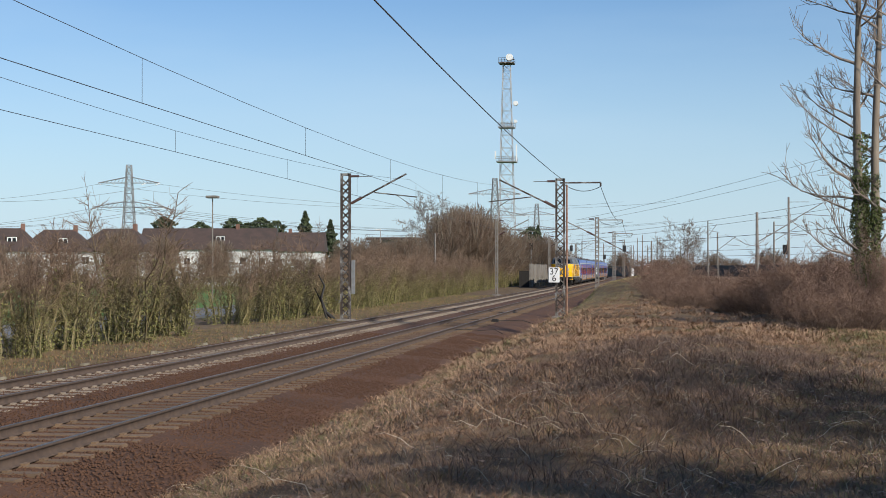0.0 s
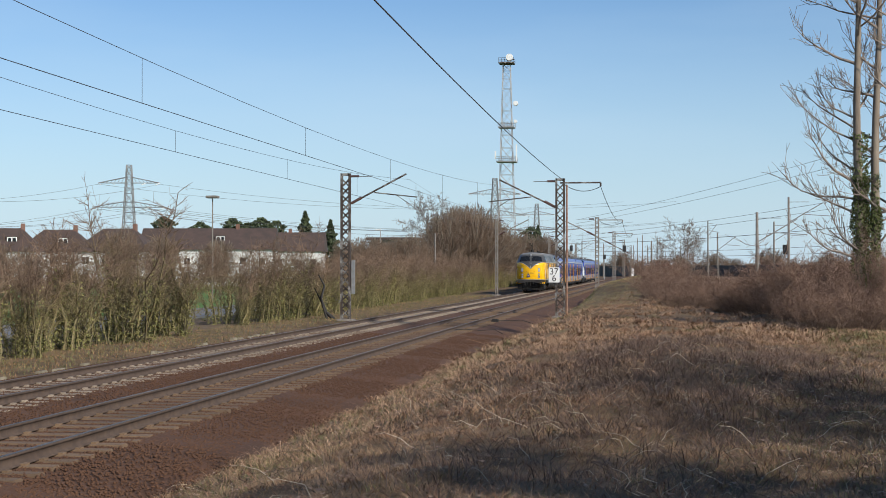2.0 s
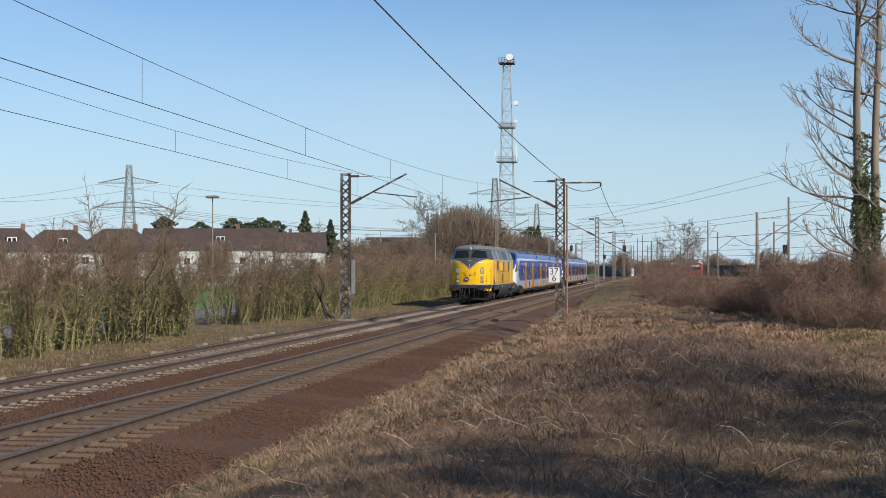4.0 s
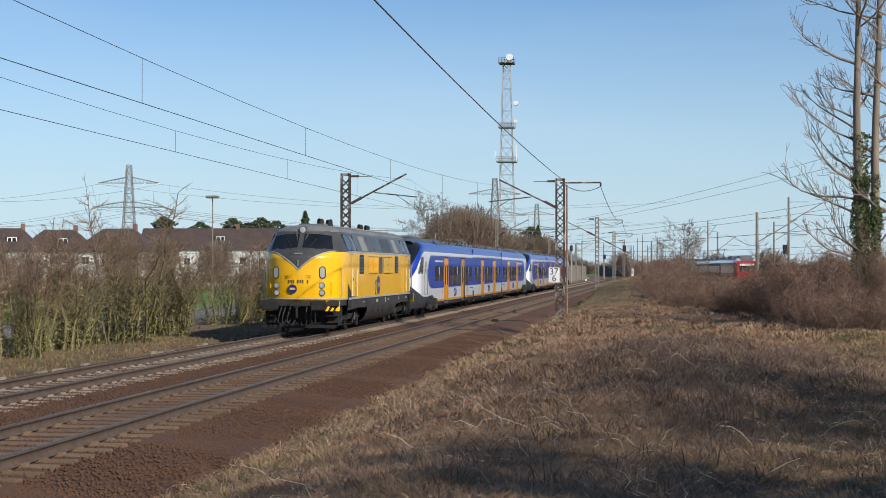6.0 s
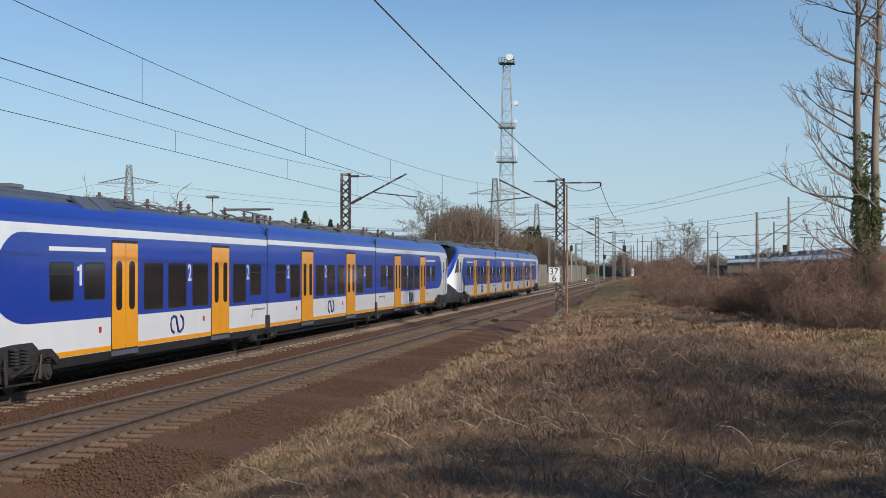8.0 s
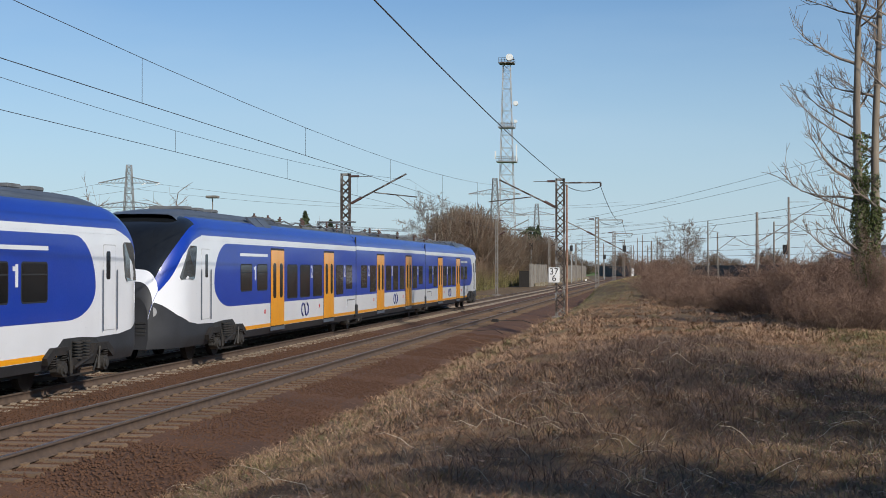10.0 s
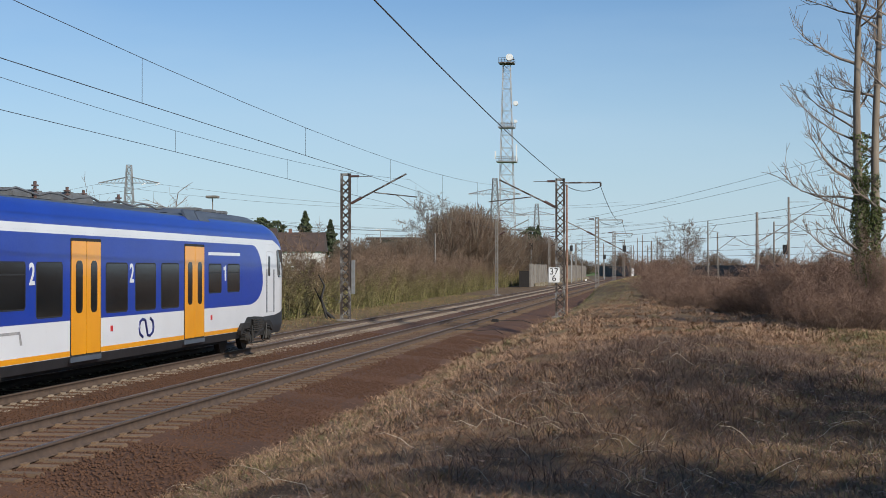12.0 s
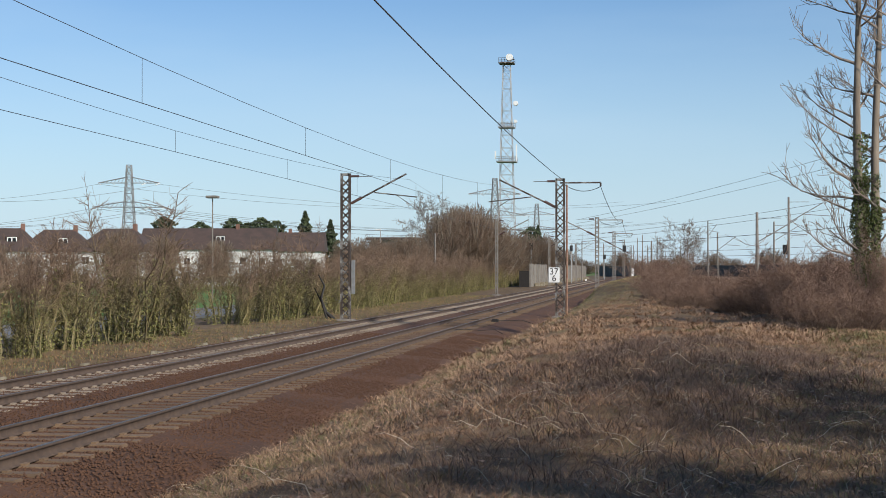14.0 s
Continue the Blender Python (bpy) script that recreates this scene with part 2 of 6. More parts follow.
def loco_section(w, zroof, lean):
    """Half outline, from the sill up to the roof's middle, as (lateral, z)."""
    k = 14
    body = [(w, 1.2 + (2.92 - 1.2) * i / 34) for i in range(35)]
    top = w - lean
    upper = [(w + (top - w) * (i / k) ** 1.15, 2.92 + (3.62 - 2.92) * i / k) for i in range(1, k + 1)]
    crown = []
    for i in range(1, 15):
        a = i / 14
        crown.append((top * math.cos(a * math.pi / 2) ** 0.75, 3.62 + (zroof - 3.62) * math.sin(a * math.pi / 2)))
    return body + upper + crown


def bogie(thing, y, wheel_r, base, side_x, material=None, guards=False):
    """Open side frames with axle boxes, coil springs, dampers, brake gear and two wheelsets."""
    material = material or SOOT
    bm = bmesh.new()
    for s in (-1, 1):
        # cranked side frame: high over the axles, low between them
        run = [(-base / 2 - 0.62, 0.60), (-base / 2 - 0.30, 0.76), (-base / 2 + 0.34, 0.76), (-base * 0.26, 0.52), (base * 0.26, 0.52), (base / 2 - 0.34, 0.76), (base / 2 + 0.30, 0.76), (base / 2 + 0.62, 0.60)]
        for (a, za), (b, zb) in zip(run[:-1], run[1:]):
            ang = math.atan2(zb - za, b - a)
            ln = math.hypot(b - a, zb - za)
            box(bm, -0.06, 0.06, -0.02, ln + 0.02, -0.075, 0.075, 0.0, Matrix.Translation((s * side_x, y + a, za)) @ Matrix.Rotation(ang, 4, "X"))
        bar(bm, (s * side_x, y - 0.9 * base / 2, 0.27), (s * side_x, y + 0.9 * base / 2, 0.25), 0.022, 6)
        for d in (-0.22, 0.22):
            for k in range(6):
                bar(bm, (s * (side_x + 0.03), y + d, 0.58 + 0.06 * k), (s * (side_x + 0.03), y + d, 0.61 + 0.06 * k), 0.115, 10)
        bar(bm, (s * (side_x + 0.1), y - 0.55, 0.42), (s * (side_x + 0.1), y + 0.45, 0.62), 0.035, 8)
    box(bm, -0.9, 0.9, y - 0.3, y + 0.3, 0.45, 0.8, 0.02)
    part("bogie", bm, material, thing)
    for s in (-1, 1):
        for e in (-1, 1):
            a = y + e * base / 2
            bm = bar(bmesh.new(), (s * (side_x - 0.1), a, wheel_r), (s * (side_x + 0.12), a, wheel_r), 0.15, 12)
            bar(bm, (s * (side_x + 0.12), a, wheel_r), (s * (side_x + 0.16), a, wheel_r), 0.09, 10)
            box(bm, *sorted((s * (side_x - 0.08), s * (side_x + 0.07))), a - 0.22, a + 0.22, wheel_r - 0.05, wheel_r + 0.05, 0.0)
            part("axle_box", bm, FRAME_GREY, thing)
            for d in (-0.24, 0.24):
                coil = [(s * side_x + 0.075 * math.cos(0.9 * k), a + d + 0.075 * math.sin(0.9 * k), wheel_r + 0.04 + 0.0065 * k) for k in range(36)]
                wire("coil_spring", coil, 0.014, material, thing, "", 4)
            part("damper", bar(bar(bmesh.new(), (s * (side_x + 0.11), a - e * 0.38, wheel_r - 0.1), (s * (side_x + 0.11), a - e * 0.34, wheel_r + 0.14), 0.04, 8), (s * (side_x + 0.11), a - e * 0.34, wheel_r + 0.14), (s * (side_x + 0.11), a - e * 0.3, wheel_r + 0.34), 0.022, 6), FRAME_GREY, thing)
            if guards:
                part("guard_iron", box(bmesh.new(), s * side_x - 0.04, s * side_x + 0.05, y + e * (base / 2 + 0.6) - 0.06, y + e * (base / 2 + 0.6) + 0.06, 0.16, 0.56, 0.01), material, thing)
            part("brake_hose", bar(bmesh.new(), (s * (side_x + 0.05), a - e * 0.5, 0.3), (s * (side_x + 0.08), a - e * 0.3, 0.62), 0.022, 6), RUBBER, thing)
    for e in (-1, 1):
        w = bmesh.new()
        for s in (-1, 1):
            bar(w, (s * 0.68, y + e * base / 2, wheel_r), (s * 0.82, y + e * base / 2, wheel_r), wheel_r, 28)
        bar(w, (-0.7, y + e * base / 2, wheel_r), (0.7, y + e * base / 2, wheel_r), 0.09, 10)
        part("wheelset", w, SOOT, thing)


def letter(text, size, material, parent, m, name="lettering", label="", bold=0.012):
    cu = bpy.data.curves.new(name, "FONT")
    cu.offset = bold
    cu.body, cu.size, cu.extrude, cu.align_x, cu.align_y = text, size, 0.002, "CENTER", "CENTER"
    tmp = bpy.data.objects.new("tmp", cu)
    scene.collection.objects.link(tmp)
    me = bpy.data.meshes.new_from_object(tmp)
    bpy.data.objects.remove(tmp)
    me.materials.clear()
    me.materials.append(material)
    return link(name, me, parent, label, m)


def locomotive():
    """Front buffers at y = 0, rails at z = 0."""
    loco = tagged(new("diesel_locomotive"), "yellow diesel locomotive with dark grey upper body hauling the train", "locomotive")
    L, tip = 18.44, 0.65
    ys = [tip + 1.75 * (i / 40) ** 1.9 for i in range(41)]
    ys += list(np.linspace(2.5, L - 2.5, 40))[1:-1] + [L - y for y in reversed(ys)]
    rings = []
    for y in ys:
        q = min(y, L - y) - tip
        w = loco_half(q)
        half = loco_section(w, 3.93 - 0.14 * max(0, 1 - q / 1.9) ** 2, 0.27)
        ring = []
        for x, z in half:
            # the cab front leans back above the waist, and the nose bulges below it
            back = max(0.0, 1 - q / 2.4)
            shift = (0.85 * max(0, z - 2.72) ** 1.1 + 0.10 * max(0, 1.7 - z)) * back
            ring.append((x, y + shift if y < L / 2 else y - shift, z))
        rings.append([(-x, y, z) for x, y, z in ring] + [(x, y, z) for x, y, z in reversed(ring[:-1])])
    v, f = loft(rings)
    
    def vee(x, y, z):
        """Height of the paint edge: the waist, dropping to a point on each nose."""
        front = np.minimum(y, L - y) < tip + 1.55
        a = np.clip(np.abs(x) / 1.22, 0, 1)
        return np.where(front, 2.28 + 0.66 * np.sin(a * math.pi / 2) ** 0.9, 2.94)

    def on_nose(x, z, out=0.0):
        """The y of the nose's skin at a lateral place and height, out metres proud of it."""
        q = next((k * 0.01 for k in range(176) if loco_half(k * 0.01) >= abs(x)), 1.75)
        return tip + q + (0.85 * max(0, z - 2.72) ** 1.1 + 0.10 * max(0, 1.7 - z)) * max(0.0, 1 - q / 2.4) - out

    split(loco, v, f, [
        ("roof", lambda x, y, z: z > 3.66, paint("roof_sheet_grey", (0.2, 0.195, 0.185), (0.13, 0.125, 0.12), 1.2, 0.6, 0, 0.05, 30), "weathered grey roof"),
        ("upper_body", lambda x, y, z: z > vee(x, y, z), GREY_TOP, "dark grey upper body"),
        ("lower_body", lambda x, y, z: z > -9, YELLOW, "glossy yellow lower body")])
    # trim along the waist and down the vee
    def edge_line(front):
        pts = []
        for x in np.linspace(-1.22, 1.22, 41):
            z = 2.28 + 0.66 * math.sin(abs(x) / 1.22 * math.pi / 2) ** 0.9
            q = next((k * 0.01 for k in range(176) if loco_half(k * 0.01) >= abs(x)), 1.75)
            y = tip + q + 0.85 * max(0, z - 2.72) ** 1.1 * max(0.0, 1 - q / 2.4) - 0.006
            pts.append((x, y if front else L - y, z))
        return pts
    for fr in (True, False):
        wire("trim_line", edge_line(fr), 0.024, SILVER, loco, "pale V-shaped trim")
        foot = [(x, on_nose(x, 1.25, 0.0), 1.24) for x in np.linspace(-1.49, 1.49, 61)]
        wire("trim_line", [(x, y if fr else L - y, z) for x, y, z in foot], 0.022, SILVER, loco, "pale trim round the foot of the nose")
    for s in (-1, 1):
        block("trim_line", s * 1.5 - 0.012, s * 1.5 + 0.012, tip + 1.5, L - tip - 1.5, 2.9, 2.96, SILVER, loco)
        block("trim_line", s * 1.5 - 0.014, s * 1.5 + 0.014, tip + 1.6, L - tip - 1.6, 1.19, 1.26, SILVER, loco)
    # frame, side skirts and the round-bellied tank
    bm = bmesh.new()
    box(bm, -1.44, 1.44, 0.75, L - 0.75, 0.98, 1.2, 0.02)
    part("underframe", bm, FRAME_GREY, loco)
    prof = [(1.47, 1.2), (1.49, 0.95), (1.47, 0.7), (1.38, 0.48), (1.22, 0.33), (1.0, 0.26), (0.0, 0.24)]
    v, f = loft([[(-x, y, z) for x, z in prof] + [(x, y, z) for x, z in reversed(prof[:-1])] for y in (5.9, 6.0, 9.2, 12.4, 12.5)])
    raw("belly_skirt", v, f, FRAME_GREY, loco, "grimy dark grey side skirt", True)
    for s in (-1, 1):
        for a, b in ((2.3, 5.95), (12.45, L - 2.3)):
            part("side_skirt", plate([(a, 1.2), (b, 1.2), (b, 0.86), (b - 0.3, 0.84), ((a + b) / 2, 0.86), (a, 0.8)], s * 1.46 - 0.012, 0.024), FRAME_GREY, loco)
        for y, w in ((7.5, 0.12), (8.6, 0.3), (9.5, 0.3), (11.3, 0.16)):
            part("skirt_hole", plate(rounded(y - w / 2, y + w / 2, 0.6, 0.86, 0.05), s * 1.475 - 0.014, 0.028), RUBBER, loco)
        for y, w, h in ((5.2, 0.5, 0.03), (8.0, 0.45, 0.12), (9.9, 0.14, 0.2), (10.6, 0.3, 0.05), (13.2, 0.12, 0.12), (15.1, 0.3, 0.05)):
            part("stencil_mark", plate(rounded(y - w / 2, y + w / 2, 1.05 - h / 2, 1.05 + h / 2, 0.01), s * 1.497 - 0.004, 0.008), SILVER, loco)
    for y in (3.45, L - 3.45):
        bogie(loco, y, 0.475, 3.2, 1.12, None, True)
    for end in (1, -1):
        Y = (lambda y: y) if end == 1 else (lambda y: L - y)
        # buffers, buffer beam, couplings, hoses, rail guard
        bm = bmesh.new()
        a, b = sorted((Y(0.98), Y(1.3)))
        box(bm, -1.2, 1.2, a, b, 0.82, 1.2, 0.04)
        a, b = sorted((Y(1.3), Y(1.9)))
        box(bm, -1.36, 1.36, a, b, 0.5, 1.2, 0.1)
        part("buffer_beam", bm, SOOT, loco)
        for s in (-1, 1):
            bm = bmesh.new()
            bar(bm, (s * 0.875, Y(1.0), 1.03), (s * 0.875, Y(0.12), 1.03), 0.11, 14)
            a, b = sorted((Y(0.0), Y(0.07)))
            box(bm, s * 0.875 - 0.29, s * 0.875 + 0.29, a, b, 0.85, 1.21, 0.033)
            bar(bm, (s * 0.875, Y(1.0), 1.03), (s * 0.875, Y(0.5), 1.03), 0.17, 16)
            part("buffer", bm, SOOT, loco)
            bm = bmesh.new()
            box(bm, s * 1.12 - 0.2, s * 1.12 + 0.2, *sorted((Y(1.2), Y(1.9))), 0.26, 0.82, 0.05)
            for zz in (0.38, 0.62):
                box(bm, s * 1.15 - 0.22, s * 1.15 + 0.22, *sorted((Y(1.0), Y(1.25))), zz, zz + 0.03)
            part("step", bm, SOOT, loco)
            hoses = [([(s * x, Y(0.75), 0.95), (s * (x + 0.02), Y(0.5), 0.7), (s * (x + 0.06), Y(0.45), 0.42), (s * (x - 0.12), Y(0.5), 0.3), (s * (x - 0.2), Y(0.62), 0.5)], [0.028] * 5) for x in (0.3, 0.48, 0.62)]
            raw("air_hose", *tube_arrays(hoses, 6), RUBBER, loco, "", True)
            part("headlight", bar(bmesh.new(), (s * 0.80, Y(1.0), 1.72), (s * 0.82, Y(on_nose(0.8, 1.72, 0.05)), 1.72), 0.085, 16), LAMP_GLASS, loco, "round glass headlight")
            part("tail_light", bar(bmesh.new(), (s * 0.80, Y(1.0), 1.46), (s * 0.82, Y(on_nose(0.8, 1.46, 0.05)), 1.46), 0.085, 16), LAMP_GLASS, loco, "round glass lower lamp")
            bm = bmesh.new()
            bar(bm, (s * 0.80, Y(1.0), 1.72), (s * 0.82, Y(on_nose(0.8, 1.72, 0.035)), 1.72), 0.115, 16)
            bar(bm, (s * 0.80, Y(1.0), 1.46), (s * 0.82, Y(on_nose(0.8, 1.46, 0.035)), 1.46), 0.115, 16)
            part("lamp_ring", bm, GREY_TOP, loco)
            # oval air intake
            b2 = plate(rounded(-0.12, 0.12, -0.22, 0.22, 0.119, 7), 0, 0.05)
            bmesh.ops.transform(b2, matrix=Matrix.Translation((s * 0.83, Y(on_nose(0.83, 2.18, -0.01)), 2.18)) @ Matrix.Rotation(radians(-90 * end + (18 * s * end)), 4, "Z"), verts=b2.verts)
            part("nose_grille", b2, RUBBER, loco, "dark oval ventilation grille")
            b2 = plate(rounded(-0.085, 0.085, -0.185, 0.185, 0.084, 7), 0, 0.06)
            bmesh.ops.transform(b2, matrix=Matrix.Translation((s * 0.83, Y(on_nose(0.83, 2.18, 0.0)), 2.18)) @ Matrix.Rotation(radians(-90 * end + (18 * s * end)), 4, "Z"), verts=b2.verts)
            part("nose_grille_mesh", b2, SILVER, loco)
            # hazard panel on the corner: a yellow plate with slanting black stripes
            m = Matrix.Translation((s * 1.2, Y(0.84), 1.0)) @ Matrix.Rotation(radians(22 * s * end), 4, "Z")
            part("hazard_panel", box(bmesh.new(), -0.27, 0.27, -0.02, 0.02, -0.19, 0.19, 0, m), YELLOW, loco, "yellow and black hazard panel")
            for k in range(4):
                b3 = bmesh.new()
                x0 = -0.42 + 0.18 * k
                quad = [(max(-0.27, min(0.27, x0 + dx + 0.6 * dz)), dz) for dx, dz in ((0, -0.19), (0.09, -0.19), (0.09, 0.19), (0, 0.19))]
                b3.faces.new([b3.verts.new((px, -0.026 * end, pz)) for px, pz in quad])
                bmesh.ops.transform(b3, matrix=m, verts=b3.verts)
                part("hazard_stripe", b3, RUBBER, loco)
            # hand rails
            rail = [(s * 1.36, Y(on_nose(1.36, 1.4, -0.05)), 1.32), (s * 1.43, Y(on_nose(1.36, 1.4, 0.12)), 1.36), (s * 1.43, Y(on_nose(1.36, 1.9, 0.12)), 2.3), (s * 1.36, Y(on_nose(1.36, 1.9, -0.05)), 2.34)]
            wire("hand_rail", rail, 0.02, SILVER, loco, "pale corner hand rail")
            part("hand_rail", bar(bmesh.new(), (s * 1.12, Y(on_nose(1.12, 1.5, 0.05)), 1.4), (s * 1.12, Y(on_nose(1.12, 1.8, 0.05)), 1.85), 0.018), YELLOW, loco)
            # cab windscreen
            pts = []
            for x, z in ((0.09, 3.08), (0.62, 3.04), (1.12, 3.02), (1.03, 3.5), (0.6, 3.56), (0.09, 3.58)):
                q = next((k * 0.01 for k in range(176) if loco_half(k * 0.01) >= abs(x)), 1.75)
                y = tip + q + 0.85 * (z - 2.72) ** 1.1 * max(0.0, 1 - q / 2.4) - 0.02
                pts.append((s * x, Y(y), z))
            b4 = bmesh.new()
            b4.faces.new([b4.verts.new(p) for p in pts])
            bmesh.ops.recalc_face_normals(b4, faces=b4.faces)
            g = bmesh.ops.extrude_face_region(b4, geom=b4.faces[:])["geom"]
            bmesh.ops.translate(b4, vec=(0, end * 0.05, 0), verts=[t for t in g if isinstance(t, bmesh.types.BMVert)])
            bmesh.ops.recalc_face_normals(b4, faces=b4.faces)
            part("windscreen", b4, DARK_GLASS, loco, "dark glass windscreen")
            part("wiper", bar(bmesh.new(), (s * 0.3, Y(on_nose(0.3, 3.02, 0.03)), 3.02), (s * 0.55, Y(on_nose(0.55, 3.4, 0.03)), 3.4), 0.012), RUBBER, loco)
        part("coupling_hook", bar(bar(bmesh.new(), (0, Y(0.8), 1.03), (0, Y(0.35), 1.0), 0.07, 8), (0, Y(0.4), 1.0), (0, Y(0.45), 0.6), 0.05, 8), SOOT, loco)
        part("rail_guard", box(bmesh.new(), -1.3, 1.3, *sorted((Y(0.9), Y(0.98))), 0.2, 0.32, 0.01), SOOT, loco)
        part("top_lamp", bar(bmesh.new(), (0, Y(1.9), 3.72), (0, Y(1.36), 3.72), 0.11, 16), LAMP_GLASS, loco, "round lamp above the windscreens")
        bm = bar(bmesh.new(), (0, Y(2.2), 3.72), (0, Y(1.40), 3.72), 0.14, 16)
        part("lamp_housing", bm, GREY_TOP, loco)
        part("hand_rail", bar(bmesh.new(), (-0.14, Y(on_nose(0.1, 2.86, 0.05)), 2.86), (0.14, Y(on_nose(0.1, 2.86, 0.05)), 2.86), 0.018), SILVER, loco)
        part("hand_rail", bar(bmesh.new(), (0.0, Y(0.62), 2.4), (0.0, Y(0.62), 2.62), 0.016), SILVER, loco)
        a, b = sorted((Y(on_nose(0.3, 2.0, 0.016)), Y(on_nose(0.3, 2.0, -0.03))))
        for z in (2.06, 1.99):
            for s in (-1, 1):
                block("nose_slot", s * 0.3 - 0.16, s * 0.3 + 0.16, a, b, z, z + 0.012, INK, loco)
        for i in range(9):
            if i not in (3, 7):
                x = (i - 4) * 0.085
                block("number_bar", x - 0.02, x + 0.02, *sorted((Y(on_nose(abs(x), 1.9, 0.018)), Y(on_nose(abs(x), 1.9, -0.03)))), 1.8, 1.92, INK, loco)
        bm = bmesh.new()
        bmesh.ops.create_circle(bm, cap_ends=True, segments=28, radius=0.16, matrix=Matrix.Translation((-0.2 * end, Y(tip - 0.014), 1.6)) @ Matrix.Rotation(radians(90), 4, "X"))
        part("badge", bm, LOGO_BLUE, loco, "round dark blue badge")
        block("badge_bar", -0.2 * end - 0.1, -0.2 * end + 0.1, *sorted((Y(tip - 0.02), Y(tip))), 1.57, 1.64, paint("badge_gold", (0.6, 0.42, 0.1)), loco)
    # doors, louvres, badge and side windows
    for s in (-1, 1):
        x = s * 1.5
        def side(name, y0, y1, z0, z1, r, material, proud=0.012, label=""):
            return part(name, plate(rounded(y0, y1, z0, z1, r), x - proud if s < 0 else x - 0.01, proud + 0.01), material, loco, label)
        for y in (3.05, L - 3.3):
            side("door_gap", y - 0.37, y + 0.37, 1.28, 2.86, 0.06, INK, 0.004)
            side("cab_door", y - 0.34, y + 0.34, 1.3, 2.84, 0.06, YELLOW, 0.014, "yellow cab door")
            for d in (-0.44, 0.44):
                part("hand_rail", bar(bmesh.new(), (x + s * 0.07, y + d, 1.3), (x + s * 0.07, y + d, 2.3), 0.02), paint("pale_rail", (0.75, 0.6, 0.3)), loco)
            side("door_handle", y - 0.05, y + 0.05, 1.88, 1.96, 0.01, INK, 0.04)
        for y, n in ((4.75, 1), (12.6, 1)):
            side("louvre_frame", y - 0.42, y + 0.42, 2.12, 2.84, 0.05, RUBBER, 0.01, "black framed louvre")
            for k in range(5):
                bm = bmesh.new()
                box(bm, x - 0.02, x + 0.02, y - 0.36, y + 0.36, 2.17 + 0.125 * k, 2.265 + 0.125 * k, 0.01)
                part("louvre_slat", bm, ROOF_GREY, loco)
        side("engine_window", 8.42, 9.15, 2.12, 2.8, 0.06, HATCH_GLASS, 0.012, "grey window")
        for y0, y1 in ((6.2, 7.15), (7.2, 8.15), (9.42, 10.42), (10.47, 11.45)):
            side("panel_gap", y0, y1, 2.1, 2.8, 0.02, INK, 0.003)
            side("louvre_panel", y0 + 0.025, y1 - 0.025, 2.13, 2.77, 0.02, YELLOW, 0.012, "yellow ventilation panel")
            if y0 < 8:
                for k in range(11):
                    yy = y0 + 0.1 + k * (y1 - y0 - 0.2) / 10
                    block("louvre_rib", x - 0.02, x + 0.022, yy - 0.018, yy + 0.018, 2.17, 2.73, YELLOW, loco)
        # badge with open ring
        bm = plate([(8.25 + 0.36 * math.cos(a), 1.66 + 0.36 * math.sin(a)) for a in np.linspace(0, 2 * math.pi, 33)[:-1]], x - (0.012 if s < 0 else -0.002), 0.01)
        part("badge", bm, LOGO_BLUE, loco, "dark blue oval badge")
        block("badge_bar", x - 0.016, x + 0.016, 8.03, 8.47, 1.6, 1.76, SILVER, loco)
        ring = [(7.8 + 0.3 * math.cos(a), 1.56 + 0.3 * math.sin(a)) for a in np.linspace(0.4, 5.4, 20)]
        wire("badge_ring", [(x + s * 0.006, y, z) for y, z in ring], 0.016, INK, loco)
        for k, (y, w) in enumerate(((15.9, 0.5), (16.0, 0.8), (16.0, 0.8), (15.9, 0.7))):
            block("lettering_bar", x - 0.006, x + 0.006, y - w / 2, y + w / 2, 2.6 - 0.16 * k, 2.66 - 0.16 * k, paint("faded_lettering", (0.35, 0.2, 0.03)), loco)
        # the black notch of the nose step and the grille behind the cab
        part("step_recess", plate([(2.15, 1.78), (2.15, 0.95), (2.75, 0.9), (2.95, 1.28)], x - (0.01 if s < 0 else 0.0), 0.01), RUBBER, loco)
        part("step_recess", plate([(L - 2.15, 1.78), (L - 2.15, 0.95), (L - 2.55, 0.9), (L - 2.6, 1.28)], x - (0.01 if s < 0 else 0.0), 0.01), RUBBER, loco)
        # sloping roof-side windows
        def slope(name, y0, y1, material, za=2.99, zb=3.55, d=0.0, label=""):
            bm = bmesh.new()
            fx = lambda z: 1.5 - 0.27 * max(0, (z - 2.92) / 0.7) ** 1.15 + 0.008 + d
            vs = [bm.verts.new((s * fx(z), y, z)) for y, z in ((y0, za), (y1, za), (y1 - 0.02, zb), (y0 - 0.02, zb))]
            bm.faces.new(vs)
            g = bmesh.ops.extrude_face_region(bm, geom=bm.faces[:])["geom"]
            bmesh.ops.translate(bm, vec=(-s * 0.03, 0, 0), verts=[t for t in g if isinstance(t, bmesh.types.BMVert)])
            bmesh.ops.recalc_face_normals(bm, faces=bm.faces)
            part(name, bm, material, loco, label)
        dusty = paint("dusty_panel", (0.30, 0.27, 0.22), (0.2, 0.18, 0.15), 3, 0.5, 0, 0.05, 20, stretch=(1, 4, 0.5))
